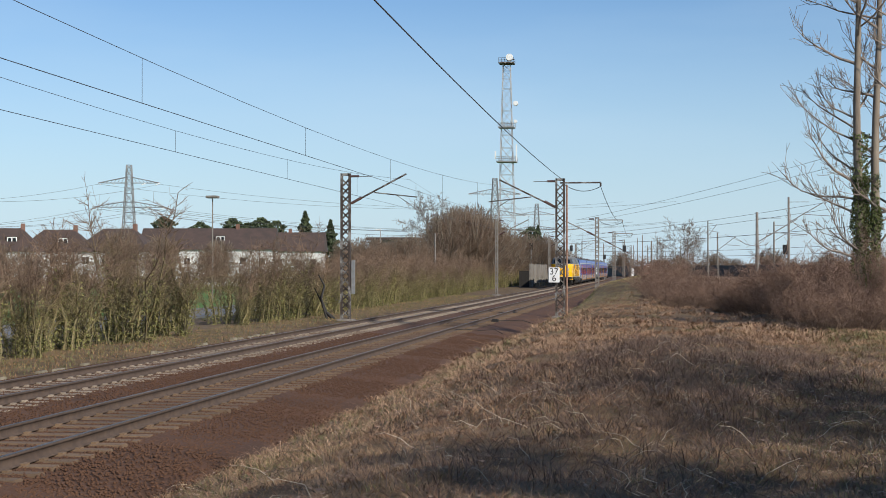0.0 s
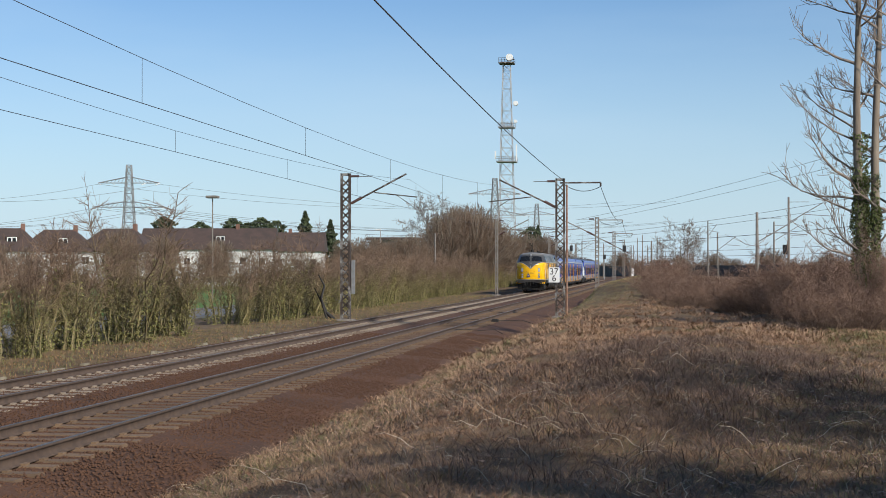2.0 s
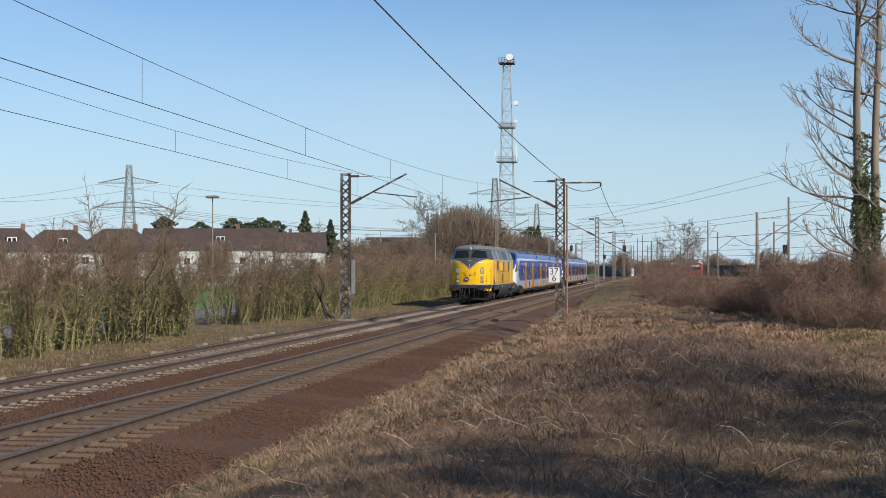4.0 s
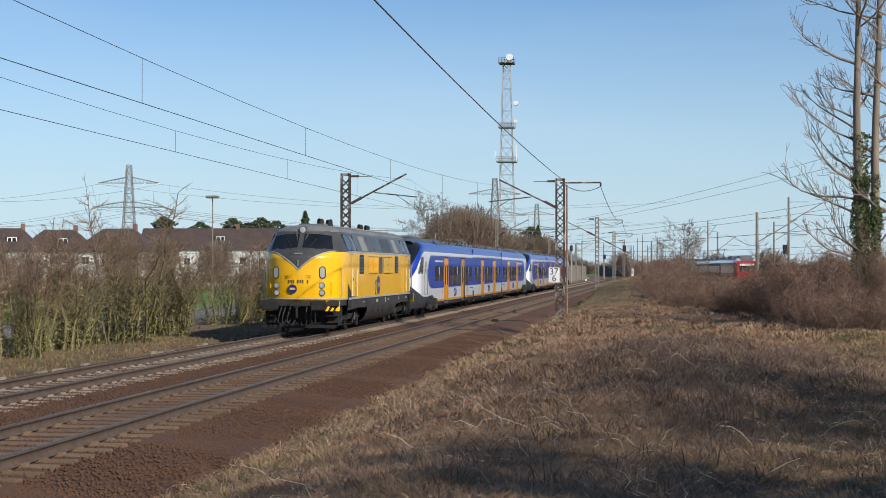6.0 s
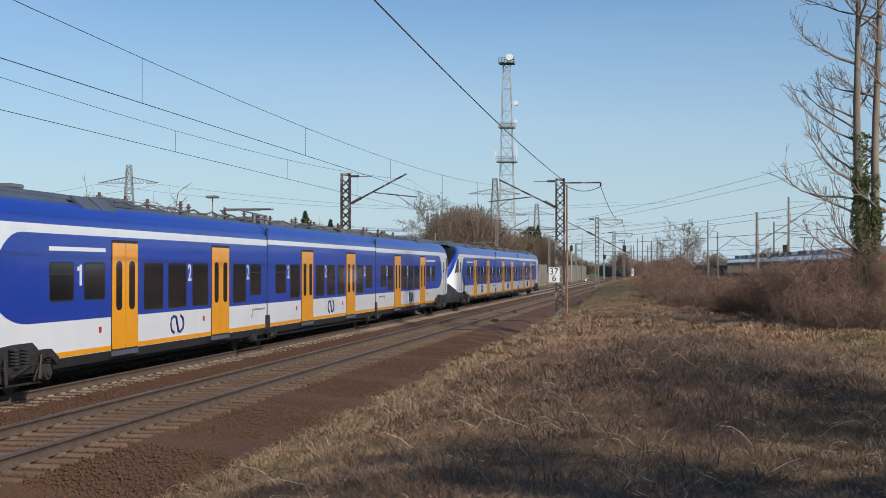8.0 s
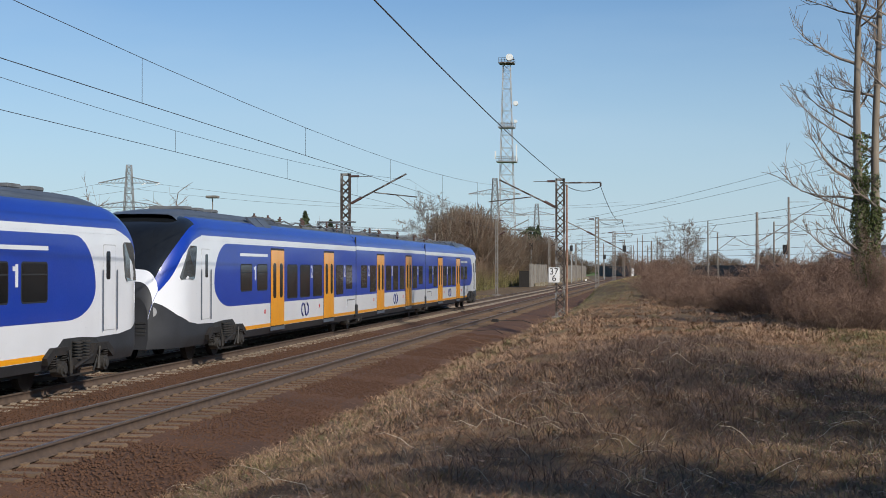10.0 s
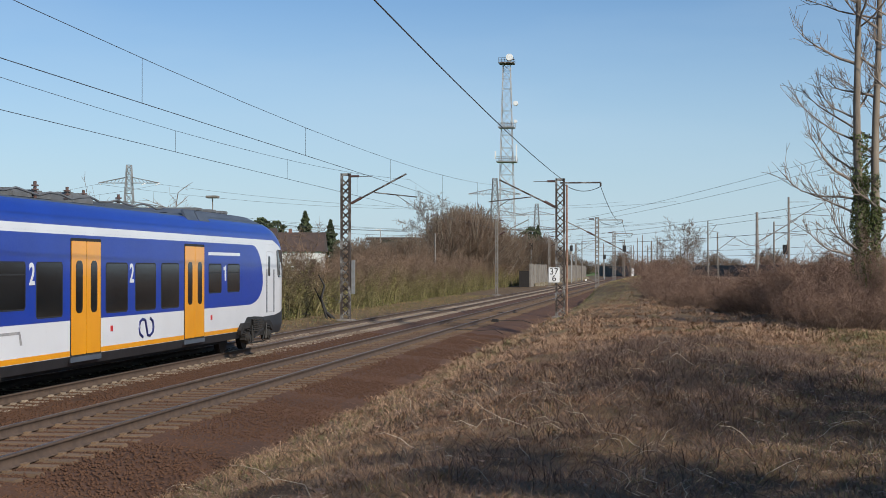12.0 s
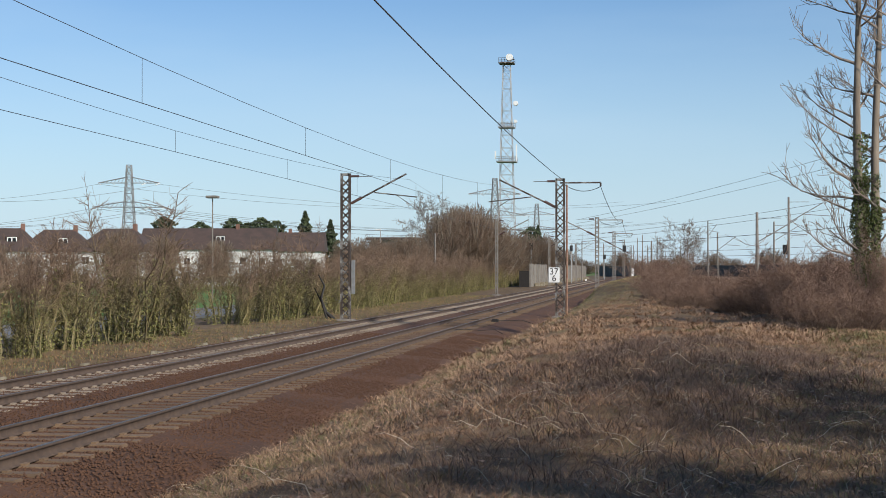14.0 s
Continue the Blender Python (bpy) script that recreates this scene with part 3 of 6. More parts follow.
        for flip in (0, 1):
            F = (lambda a, b: (a, b)) if not flip else (lambda a, b: (L - b, L - a))
            slope("cab_side_frame", *F(2.2, 4.0), RUBBER, 2.97, 3.57, -0.002)
            slope("cab_side_window", *F(2.26, 2.95), DARK_GLASS, label="dark cab side window")
            slope("cab_side_window", *F(3.02, 3.5), HATCH_GLASS, label="sliding cab side window")
            slope("cab_pillar", *F(3.55, 3.68), SILVER)
        slope("roof_panel", 5.0, 6.1, dusty, label="dusty pale roof-side panel")
        slope("roof_grille", 6.7, 8.55, RUBBER, d=-0.003)
        slope("roof_window", 6.75, 7.6, HATCH_GLASS, label="brown tinted roof-side window")
        slope("roof_window", 7.68, 8.5, HATCH_GLASS, label="brown tinted roof-side window")
        slope("roof_hatch", 9.3, 11.6, paint("hatch_grey", (0.06, 0.06, 0.066), (0.045, 0.045, 0.05), 2, 0.5))
        slope("roof_panel", 12.3, 13.2, dusty, label="dusty pale roof-side panel")
        part("roof_rail", bar(bmesh.new(), (s * 0.95, 3.2, 3.86), (s * 0.95, L - 3.2, 3.86), 0.022), SILVER, loco)
    # exhaust horns on the roof
    for y in (5.45, 13.4):
        for yy in (0.0, 1.55):
            for e in (-1, 1):
                cowl = []
                for k in range(7):
                    a = radians(90 * k / 6)
                    cowl.append(((-0.25, y + yy + e * (0.1 + 0.2 * (1 - math.cos(a))), 3.84 + 0.36 * math.sin(a))))
                raw("exhaust_cowl", *tube_arrays([(cowl, [0.12, 0.125, 0.12, 0.11, 0.095, 0.075, 0.045])], 10), SOOT, loco, "sooty curved exhaust cowl", True)
    for y in (2.6, 8.9, 15.6):
        block("roof_kit", -0.4, 0.5, y, y + 0.8, 3.84, 3.97, KIT_GREY, loco, "", 0.03)
    return loco


# ---- electric multiple unit ----
def nose_w(u):
    return 1.41 * (1 - max(0.0, 1 - u / 1.5) ** 2.6 * 0.46)


def nose_top(u):
    """Roof height of the sloping nose, u metres behind its tip."""
    return 3.66 if u > 2.6 else 1.2 + 2.46 * (1 - (1 - u / 2.6) ** 2.3) ** 0.47


def emu_section(w, top, n_side=30):
    low = 0.42
    pts = [(w * 0.94, low), (w, 0.62)]
    sh = top - 0.5
    pts += [(w, 0.62 + (sh - 0.62) * i / n_side) for i in range(1, n_side + 1)]
    for i in range(1, 11):
        a = i / 10 * math.pi / 2
        pts.append((w * (0.62 + 0.38 * math.cos(a)) if i < 10 else w * 0.62, sh + 0.5 * math.sin(a)))
    pts += [(w * 0.4, top + 0.02), (w * 0.2, top + 0.03), (0.0, top + 0.03)]
    return pts


def mirror_ring(half, y):
    return [(-x, y, z) for x, z in half] + [(x, y, z) for x, z in reversed(half[:-1])]


def emu_car_side(car, y, flip, windows, doors, span, blue_from, bars=()):
    """Side panels, windows and doors, given as distances along the car."""
    for s in (-1, 1):
        def side(name, outline, material, proud, label=""):
            o = [((y + a) if not flip else (y - a), b) for a, b in outline]
            return part(name, plate(o, s * 1.41 - (proud if s < 0 else 0.004), proud + 0.004), material, car, label)
        a, b = span
        if blue_from is None:
            field = [(a, 1.32), (b, 1.32), (b, 3.02), (a, 3.02)]
        else:
            c = blue_from
            low = [(c + 1.5 * (1 - math.cos(t)), 1.95 - 0.63 * math.sin(t)) for t in np.linspace(0, math.pi / 2, 10)]
            high = [(c + 1.2 * (1 - math.cos(t)) , 1.95 + 1.03 * math.sin(t)) for t in np.linspace(0, math.pi / 2, 10)]
            field = low + [(b, 1.32), (b, 2.98)] + list(reversed(high))
        side("blue_panel", field, BLUE, 0.004, "royal blue side panel")
        start = a if blue_from is None else 5.75
        side("yellow_sill", [(start, 0.63), (b, 0.63), (b, 0.73), (start, 0.73)], ORANGE, 0.005)
        for d0, d1 in doors:
            side("door_surround", rounded(d0 - 0.05, d1 + 0.05, 0.60, 2.92, 0.05), RUBBER, 0.007)
            mid = (d0 + d1) / 2
            for e0, e1 in ((d0, mid - 0.02), (mid + 0.02, d1)):
                leaf = side("door", rounded(e0, e1, 0.64, 2.86, 0.03), ORANGE, 0.02, "amber door leaf with narrow window")
                side("door_window", rounded(e0 + 0.2, e1 - 0.2, 1.45, 2.48, 0.12), DARK_GLASS, 0.024)
            side("door_sill", [(d0 - 0.05, 0.5), (d1 + 0.05, 0.5), (d1 + 0.05, 0.6), (d0 - 0.05, 0.6)], ROOF_GREY, 0.02)
            side("red_button", rounded(d0 - 0.75, d0 - 0.62, 1.02, 1.14, 0.01), RED, 0.009)
        for w0, w1, z0 in windows:
            side("window_rubber", rounded(w0 - 0.03, w1 + 0.03, z0 - 0.03, 2.45, 0.09), RUBBER, 0.007)
            side("window", rounded(w0, w1, z0, 2.42, 0.07), DARK_GLASS, 0.010, "dark tinted window")
            if z0 > 1.55:
                side("window_bar", [(w0, 2.2), (w1, 2.2), (w1, 2.23), (w0, 2.23)], RUBBER, 0.013)
        for b0, b1 in bars:
            side("white_bar", [(b0, 2.66), (b1, 2.66), (b1, 2.74), (b0, 2.74)], WHITE, 0.009)


def numeral(car, text, y, z=2.2, size=0.56):
    for s in (-1, 1):
        if text == "1":
            block("class_number", *sorted((s * 1.418, s * 1.424)), y + s * 0.02, y + s * 0.02 + 0.11, z - 0.21, z + 0.2, WHITE, car, "white class number")
            block("class_number", *sorted((s * 1.418, s * 1.424)), *sorted((y + s * 0.04, y - s * 0.1)), z + 0.08, z + 0.16, WHITE, car)
            continue
        letter(text, size, WHITE, car, Matrix.Translation((s * 1.422, y, z)) @ Matrix.Rotation(radians(90 * s), 4, "Z") @ Matrix.Rotation(radians(90), 4, "X"), "class_number", "white class number")


def emblem(car, y):
    for s in (-1, 1):
        m = [(-0.24, -0.2), (-0.42, -0.13), (-0.47, 0.0), (-0.42, 0.13), (-0.26, 0.19), (-0.08, 0.17), (0.08, -0.17), (0.26, -0.19), (0.42, -0.13), (0.47, 0.0), (0.42, 0.13), (0.24, 0.2)]
        wire("emblem", [(s * 1.412, y + s * a, 1.02 + b) for a, b in m], 0.034, LOGO_BLUE, car, "dark blue angular emblem")


def roof_kit(car, y0, y1, seed, pantograph=None):
    r = random.Random(seed)
    y = y0
    while y < y1 - 1.0:
        ln = r.uniform(0.7, 2.6)
        h = r.uniform(0.05, 0.22)
        w = r.uniform(0.3, 0.75)
        bm = bmesh.new()
        box(bm, -w, w, y, min(y + ln, y1), 3.66, 3.7 + h, 0.04)
        kit = part("roof_box", bm, KIT_GREY if r.random() < 0.6 else ROOF_GREY, car, "grey roof equipment box")
        for k in range(int(min(ln, y1 - y) / 0.45)):
            block("rib", -w * 0.9, w * 0.9, y + 0.1 + 0.45 * k, y + 0.22 + 0.45 * k, 3.7 + h, 3.73 + h, KIT_GREY, kit)
        y += ln + r.uniform(0.3, 1.3)
    for k in range(int((y1 - y0) / 1.7)):
        yy, xx = y0 + 1.7 * k + r.uniform(0, 0.6), r.uniform(0.25, 0.8)
        bm = bar(bmesh.new(), (xx, yy, 3.66), (xx, yy, 4.02), 0.035, 8)
        for q in range(3):
            bar(bm, (xx, yy, 3.76 + 0.08 * q), (xx, yy, 3.79 + 0.08 * q), 0.075, 10)
        part("roof_insulator", bm, INSULATOR, car, "ribbed roof insulator")
    conduit = [(0.86, y0 + (y1 - y0) * k / 20, 3.78 + 0.05 * math.sin(k * 1.9)) for k in range(21)]
    wire("roof_conduit", conduit, 0.025, KIT_GREY, car, "grey roof conduit")
    if pantograph:
        p = pantograph
        bm = bmesh.new()
        for e in (-0.6, 0.6):
            bar(bm, (e, p - 0.8, 3.95), (e, p + 0.8, 3.95), 0.03)
            bar(bm, (e, p + 0.7, 3.95), (e * 0.5, p - 1.2, 4.06), 0.025)
            bar(bm, (e * 0.5, p - 1.2, 4.06), (e * 0.6, p + 0.9, 4.14), 0.02)
            for q in (-0.7, 0.7):
                bar(bm, (e, p + q, 3.68), (e, p + q, 3.95), 0.06, 8)
        for d in (-0.18, 0.18):
            bar(bm, (-0.75, p + 0.9 + d, 4.17), (0.75, p + 0.9 + d, 4.17), 0.025)
        part("pantograph", bm, KIT_GREY, car, "lowered grey pantograph")


def end_car(flip, length=22.3):
    """Nose tip at y = 0; the car runs to +y (or to -y when flipped)."""
    car = new("railcar_end")
    TIP = 0.35
    g = -1 if flip else 1
    us = [TIP + 0.03 + 2.9 * (i / 44) ** 1.5 for i in range(45)] + list(np.linspace(3.7, length, 26))
    LOW, MID, UP, CROWN = 6, 14, 6, 13

    def nose_ring(u):
        u = u - TIP
        w, top = nose_w(u), max(nose_top(u), 1.25)
        sh = top - 0.5
        grey = min(float(np.interp(u, [0.0, 0.3, 0.7, 1.3, 2.0, 3.5, 3.9], [1.58, 1.46, 1.22, 1.03, 0.96, 0.94, 0.62])), sh - 0.04)
        blue = min(float(np.interp(u, [0.0, 0.25, 0.55, 0.9, 1.4, 2.1, 3.2], [1.70, 1.80, 2.15, 2.62, 2.96, 3.12, 3.15])), sh - 0.02)
        zs = list(np.linspace(0.42, grey, LOW + 1)) + list(np.linspace(grey, blue, MID + 1))[1:] + list(np.linspace(blue, sh, UP + 1))[1:]
        pts = [(w * (1 - 0.06 * max(0, 0.62 - z) / 0.2), z) for z in zs]
        for i in range(1, 11):
            a = i / 10 * math.pi / 2
            pts.append((w * (0.62 + 0.38 * math.cos(a)), sh + 0.5 * math.sin(a)))
        return pts + [(w * 0.4, top + 0.02), (w * 0.2, top + 0.03), (0.0, top + 0.03)]

    rings = [mirror_ring(nose_ring(u), g * u) for u in us]
    v, f = loft(rings)
    rows = LOW + MID + UP + CROWN
    row = np.tile(np.minimum(np.arange(2 * rows), 2 * rows - 1 - np.arange(2 * rows)), len(us) - 1)
    c = v[f].mean(1)
    uu, zz = np.abs(c[:, 1]), c[:, 2]
    crown = row >= LOW + MID + UP
    kind = np.full(len(f), 4)
    kind[row < LOW + MID] = 4
    kind[row < LOW] = 2
    kind[(row >= LOW + MID)] = 3
    kind[crown & (zz > 3.6) & (uu > 1.95)] = 1
    front = crown & (uu < 2.35)
    kind[front & (row >= LOW + MID + UP + 4)] = 0
    kind[crown & (uu < TIP + 0.2)] = 4
    kind[crown & (uu < TIP + 0.1)] = 2
    if flip:
        f = f[:, ::-1]
    for k, (name, material, label) in enumerate((("windscreen", DARK_GLASS, "black sloping windscreen"), ("roof", ROOF_GREY, "blue-grey roof"), ("skirt", SKIRT_GREY, "dark grey nose skirt"),
                                                 ("blue_shell", BLUE, "royal blue upper shell"), ("white_shell", WHITE, "white body shell"))):
        used, inv = np.unique(f[kind == k], return_inverse=True)
        raw(name, v[used], inv.reshape(-1, 4), material, car, label, True)
    first = mirror_ring(nose_ring(us[0]), g * us[0])
    bm = bmesh.new()
    bm.faces.new([bm.verts.new(p) for p in (first if not flip else first[::-1])])
    part("nose_cap", bm, SKIRT_GREY, car)
    Y = lambda u: g * u
    for s in (-1, 1):
        def side(name, outline, material, proud, label=""):
            bm = plate([(Y(a), b) for a, b in outline], s * 1.41 - (proud if s < 0 else 0.004), proud + 0.004)
            for vert in bm.verts:
                vert.co.x += s * (nose_w(abs(vert.co.y) - TIP) - 1.41)
            return part(name, bm, material, car, label)
        side("cab_window", [(1.15, 2.12), (1.2, 2.06), (1.95, 2.06), (2.03, 2.14), (2.17, 2.82), (2.11, 2.88), (1.72, 2.88), (1.55, 2.78)], CAB_GLASS, 0.03, "slanted dark cab side window")
        side("door_gap", rounded(2.6, 3.33, 1.05, 2.82, 0.05), SEAM_GREY, 0.003)
        side("cab_door", rounded(2.62, 3.31, 1.07, 2.8, 0.05), WHITE, 0.008, "white cab door")
        side("cab_door_window", rounded(2.93, 3.16, 2.1, 2.68, 0.05), DARK_GLASS, 0.012)
        for d in (2.56, 3.38):
            part("hand_rail", bar(bmesh.new(), (s * 1.44, Y(d), 1.05), (s * 1.44, Y(d), 2.3), 0.014), ROOF_GREY, car)
        b = bmesh.new()
        bar(b, (s * 0.8, Y(0.77), 1.3), (s * 0.86, Y(0.47), 1.3), 0.12, 14)
        part("headlight", b, LAMP_GLASS, car, "clear headlight cluster")
        for k in range(4):
            block("skirt_slot", *sorted((s * 0.5, s * 0.75)), *sorted((Y(0.36), Y(0.6))), 0.75 + 0.09 * k, 0.79 + 0.09 * k, RUBBER, car)
        # wheel arch over the leading bogie: a black sheet paints the shade inside
        arch = [(3.45, 0.42), (3.5, 0.78), (3.75, 0.94), (4.6, 0.98), (5.45, 0.98), (5.72, 0.84), (5.85, 0.42)]
        side("wheel_arch", arch, RUBBER, 0.006, "black sheet standing for the shade in the bogie opening")
    for u in (4.7,):
        bogie(car, Y(u), 0.43, 2.2, 1.45)
    emu_car_side(car, 0, flip, [(6.25, 7.4, 1.72), (8.0, 9.1, 1.72), (11.57, 12.85, 1.43), (13.27, 14.6, 1.43), (15.13, 16.4, 1.43), (18.76, 19.97, 1.43), (20.5, 21.6, 1.6)],
                 [(9.55, 11.1), (16.75, 18.3)], (3.75, length), 3.75, [(6.2, 9.15)])
    numeral(car, "1", Y(7.7))
    numeral(car, "2", Y(14.87))
    numeral(car, "2", Y(20.2))
    emblem(car, Y(13.9))
    for s in (-1, 1):
        part("blue_stripe_trim", plate([(Y(2.6), 3.03), (Y(length), 3.03), (Y(length), 3.15), (Y(2.6), 3.15)], s * 1.41 - (0.005 if s < 0 else 0.002), 0.007), WHITE, car, "white stripe under the roof")
        part("white_mark", plate([(Y(20.6), 0.95), (Y(20.7), 0.95), (Y(20.75), 1.15), (Y(22.1), 1.15), (Y(22.1), 1.2), (Y(20.7), 1.2)], s * 1.41 - (0.006 if s < 0 else 0.002), 0.008), LAMP_GLASS, car)
        for a0, a1 in ((8.6, 9.5), (9.6, 10.5)):
            b = bmesh.new()
            b.faces.new([b.verts.new(p) for p in ((s * 1.30, Y(a0), 3.36), (s * 1.30, Y(a1), 3.36), (s * 0.98, Y(a1 - 0.4), 3.76), (s * 0.98, Y(a0 - 0.4), 3.76))])
            q = bmesh.ops.extrude_face_region(b, geom=b.faces[:])["geom"]
            bmesh.ops.translate(b, vec=(s * 0.05, 0, 0.03), verts=[t for t in q if isinstance(t, bmesh.types.BMVert)])
            bmesh.ops.recalc_face_normals(b, faces=b.faces)
            part("roof_flap", b, ROOF_GREY, car, "dark roof flap")
    fair = [(1.0, 3.55), (0.92, 3.7), (0.8, 3.82), (0.45, 3.86), (0.0, 3.86)]
    sec = [(u, k) for u, k in ((1.9, 0.05), (2.6, 0.55), (3.4, 0.9), (4.4, 1.0), (8.4, 1.0), (10.2, 0.8), (10.6, 0.3))]
    v, f = loft([mirror_ring([(x, 3.48 + (z - 3.48) * (0.45 + 0.55 * k) * 1.0) for x, z in fair], Y(u)) for u, k in sec])
    raw("roof_fairing", v, f if not flip else f[:, ::-1], ROOF_GREY, car, "smooth blue-grey roof fairing", True)
    for a0 in (4.2, 5.3, 6.6):
        block("roof_hatch", -0.5, 0.5, *sorted((Y(a0), Y(a0 + 0.6))), 3.86, 3.95, KIT_GREY, car, "", 0.02)
    roof_kit(car, *((11.2, 21.8) if not flip else (-21.8, -11.0)), 5 + flip)
    block("underfloor", -1.1, 1.1, *sorted((Y(6.3), Y(length - 1.8))), 0.32, 0.62, RUBBER, car)
    part("coupler", box(bmesh.new(), -0.2, 0.2, *sorted((Y(-0.45), Y(0.7))), 0.85, 1.2, 0.05), SOOT, car)
    return car


def middle_car(length=17.2):
    car = new("railcar_middle")
    rings = [mirror_ring(emu_section(1.41, 3.66), y) for y in np.linspace(0.0, length, 22)]
    v, f = loft(rings)
    split(car, v, f, [
        ("roof", lambda x, y, z: z > 3.6, ROOF_GREY, "blue-grey roof"),
        ("skirt", lambda x, y, z: z < 0.62, SKIRT_GREY, ""),
        ("blue_shell", lambda x, y, z: z > 3.12, BLUE, "royal blue upper shell"),
        ("white_shell", lambda x, y, z: z > -9, WHITE, "white body shell")])
    emu_car_side(car, 0, False, [(0.95, 2.15, 1.6), (2.8, 4.0, 1.43), (6.4, 7.6, 1.43), (8.15, 9.35, 1.43), (9.85, 11.05, 1.43), (13.4, 14.6, 1.43), (15.2, 16.4, 1.6)],
                 [(4.3, 5.9), (11.4, 13.0)], (0.0, length), None)
    for y in (2.5, 7.85, 14.9):
        numeral(car, "2", y)
    emblem(car, 8.7)
    for s in (-1, 1):
        part("blue_stripe_trim", plate([(0, 3.03), (length, 3.03), (length, 3.15), (0, 3.15)], s * 1.41 - (0.005 if s < 0 else 0.002), 0.007), WHITE, car, "white stripe under the roof")
    roof_kit(car, 0.8, length - 0.6, 9, 2.2)
    block("underfloor", -1.2, 1.2, 1.8, length - 1.8, 0.3, 0.62, RUBBER, car)
    for y in (-0.06, length + 0.06):
        bogie(car, y, 0.41, 2.6, 1.2)
        bm = bmesh.new()
        box(bm, -1.3, 1.3, y - 0.10, y + 0.10, 0.5, 3.5, 0.02)
        part("bellows", bm, RUBBER, car, "black gangway bellows")
        bm = bmesh.new()
        for s in (-1, 1):
            box(bm, s * 1.38 - 0.06, s * 1.38 + 0.06, y - 0.2, y + 0.25, 0.55, 0.98, 0.02)
            bar(bm, (s * 1.4, y, 0.9), (s * 1.4, y - 0.02, 3.5), 0.03)
        part("joint_damper", bm, RUBBER, car)
    return car


def tag_car(car, what):
    return tagged(car, what, "railcar", "cars of the blue and white railcar trains")


loco = locomotive()
front_car = tag_car(end_car(False), "blue, white and amber end railcar with sloping black windscreen")
tail_car = tag_car(end_car(True, 22.72), "blue, white and amber end railcar with white cab pillar")
mid_car = tag_car(middle_car(), "blue and white middle railcar with amber doors")
TRAIN = [(loco, 0.9), (front_car, 19.45), (mid_car, 19.45 + 22.4), (tail_car, 19.45 + 62.42)]
TRAIN += [(copy_thing(front_car, pose(0, 0, 0)), 82.75), (copy_thing(mid_car, pose(0, 0, 0)), 82.75 + 22.4), (copy_thing(tail_car, pose(0, 0, 0)), 82.75 + 62.42)]


# ---- red train on the other line ----
def red_unit():
    unit = tagged(new("red_railcar_train"), "red electric train with pale grey roof passing behind the thicket", "train")
    L = 86.0
    for k in range(5):
        y = k * 17.2
        v, f = loft([mirror_ring(emu_section(1.40 if not (k == 0 and t < 0.03) else 1.1, 3.6 if not (k == 0 and t < 0.03) else 3.3), y + 0.1 + 17.0 * t) for t in (0, 0.04, 0.5, 1)])
        split(unit, v, f, [("roof", lambda x, y, z: z > 3.45, KIT_GREY, "grey roof"), ("roof_edge", lambda x, y, z: z > 3.1, WHITE, "pale roof edge"),
                           ("red_shell", lambda x, y, z: z > -9, RED if k == 0 else paint("dull_grey_red", (0.16, 0.07, 0.07), (0.12, 0.06, 0.06), 1), "red body")])
        for s in (-1, 1):
            part("window_band", plate(rounded(y + 1.2, y + 16.2, 1.9, 2.75, 0.1), s * 1.40 - 0.006, 0.012), DARK_GLASS, unit)
        roof = bmesh.new()
        for a, b, h in ((1.5, 4.5, 0.28), (5.5, 8.0, 0.2), (10, 15, 0.3)):
            box(roof, -0.7, 0.7, y + a, y + b, 3.55, 3.62 + h, 0.03)
        part("roof_box", roof, KIT_GREY, unit)
        bogie(unit, y + 2.5, 0.43, 2.4, 1.2)
        bogie(unit, y + 14.7, 0.43, 2.4, 1.2)
    block("end_wall", -1.15, 1.15, 0.02, 0.14, 0.5, 3.3, RED, unit, "", 0.05)
    block("windscreen", -0.9, 0.9, -0.02, 0.1, 2.0, 3.05, DARK_GLASS, unit, "dark windscreen", 0.03)
    block("destination_display", -0.85, 0.85, -0.04, 0.1, 2.72, 3.0, BOARD, unit, "pale destination display", 0.02)
    for s in (-1, 1):
        block("headlight", s * 0.95 - 0.12, s * 0.95 + 0.12, -0.04, 0.1, 1.25, 1.4, LAMP_GLASS, unit, "", 0.02)
        block("headlight", s * 0.85 - 0.12, s * 0.85 + 0.12, -0.04, 0.1, 0.7, 0.82, LAMP_GLASS, unit, "", 0.02)
    bm = bmesh.new()
    bar(bm, (-0.4, 30, 3.6), (-0.3, 31.2, 4.2), 0.04), bar(bm, (0.4, 30, 3.6), (0.3, 31.2, 4.2), 0.04)
    bar(bm, (-0.3, 31.2, 4.2), (-0.4, 30.2, 5.0), 0.04), bar(bm, (0.3, 31.2, 4.2), (0.4, 30.2, 5.0), 0.04), bar(bm, (-0.8, 30.2, 5.02), (0.8, 30.2, 5.02), 0.04)
    part("pantograph", bm, KIT_GREY, unit)
    return unit


red_train = red_unit()


# ---- ground, ballast and tracks ----
def smooth(a, b, x):
    t = np.clip((x - a) / (b - a), 0, 1)
    return t * t * (3 - 2 * t)


def lumps(x, y):
    return (np.sin(x * 1.3 + 0.7 * y) * np.cos(0.9 * y - 0.4 * x) * 0.5 + np.sin(2.9 * x - 1.7 * y + 1.0) * 0.25 + np.sin(0.37 * x + 0.29 * y) * 0.6 + np.sin(5.1 * x + 4.3 * y) * 0.12)


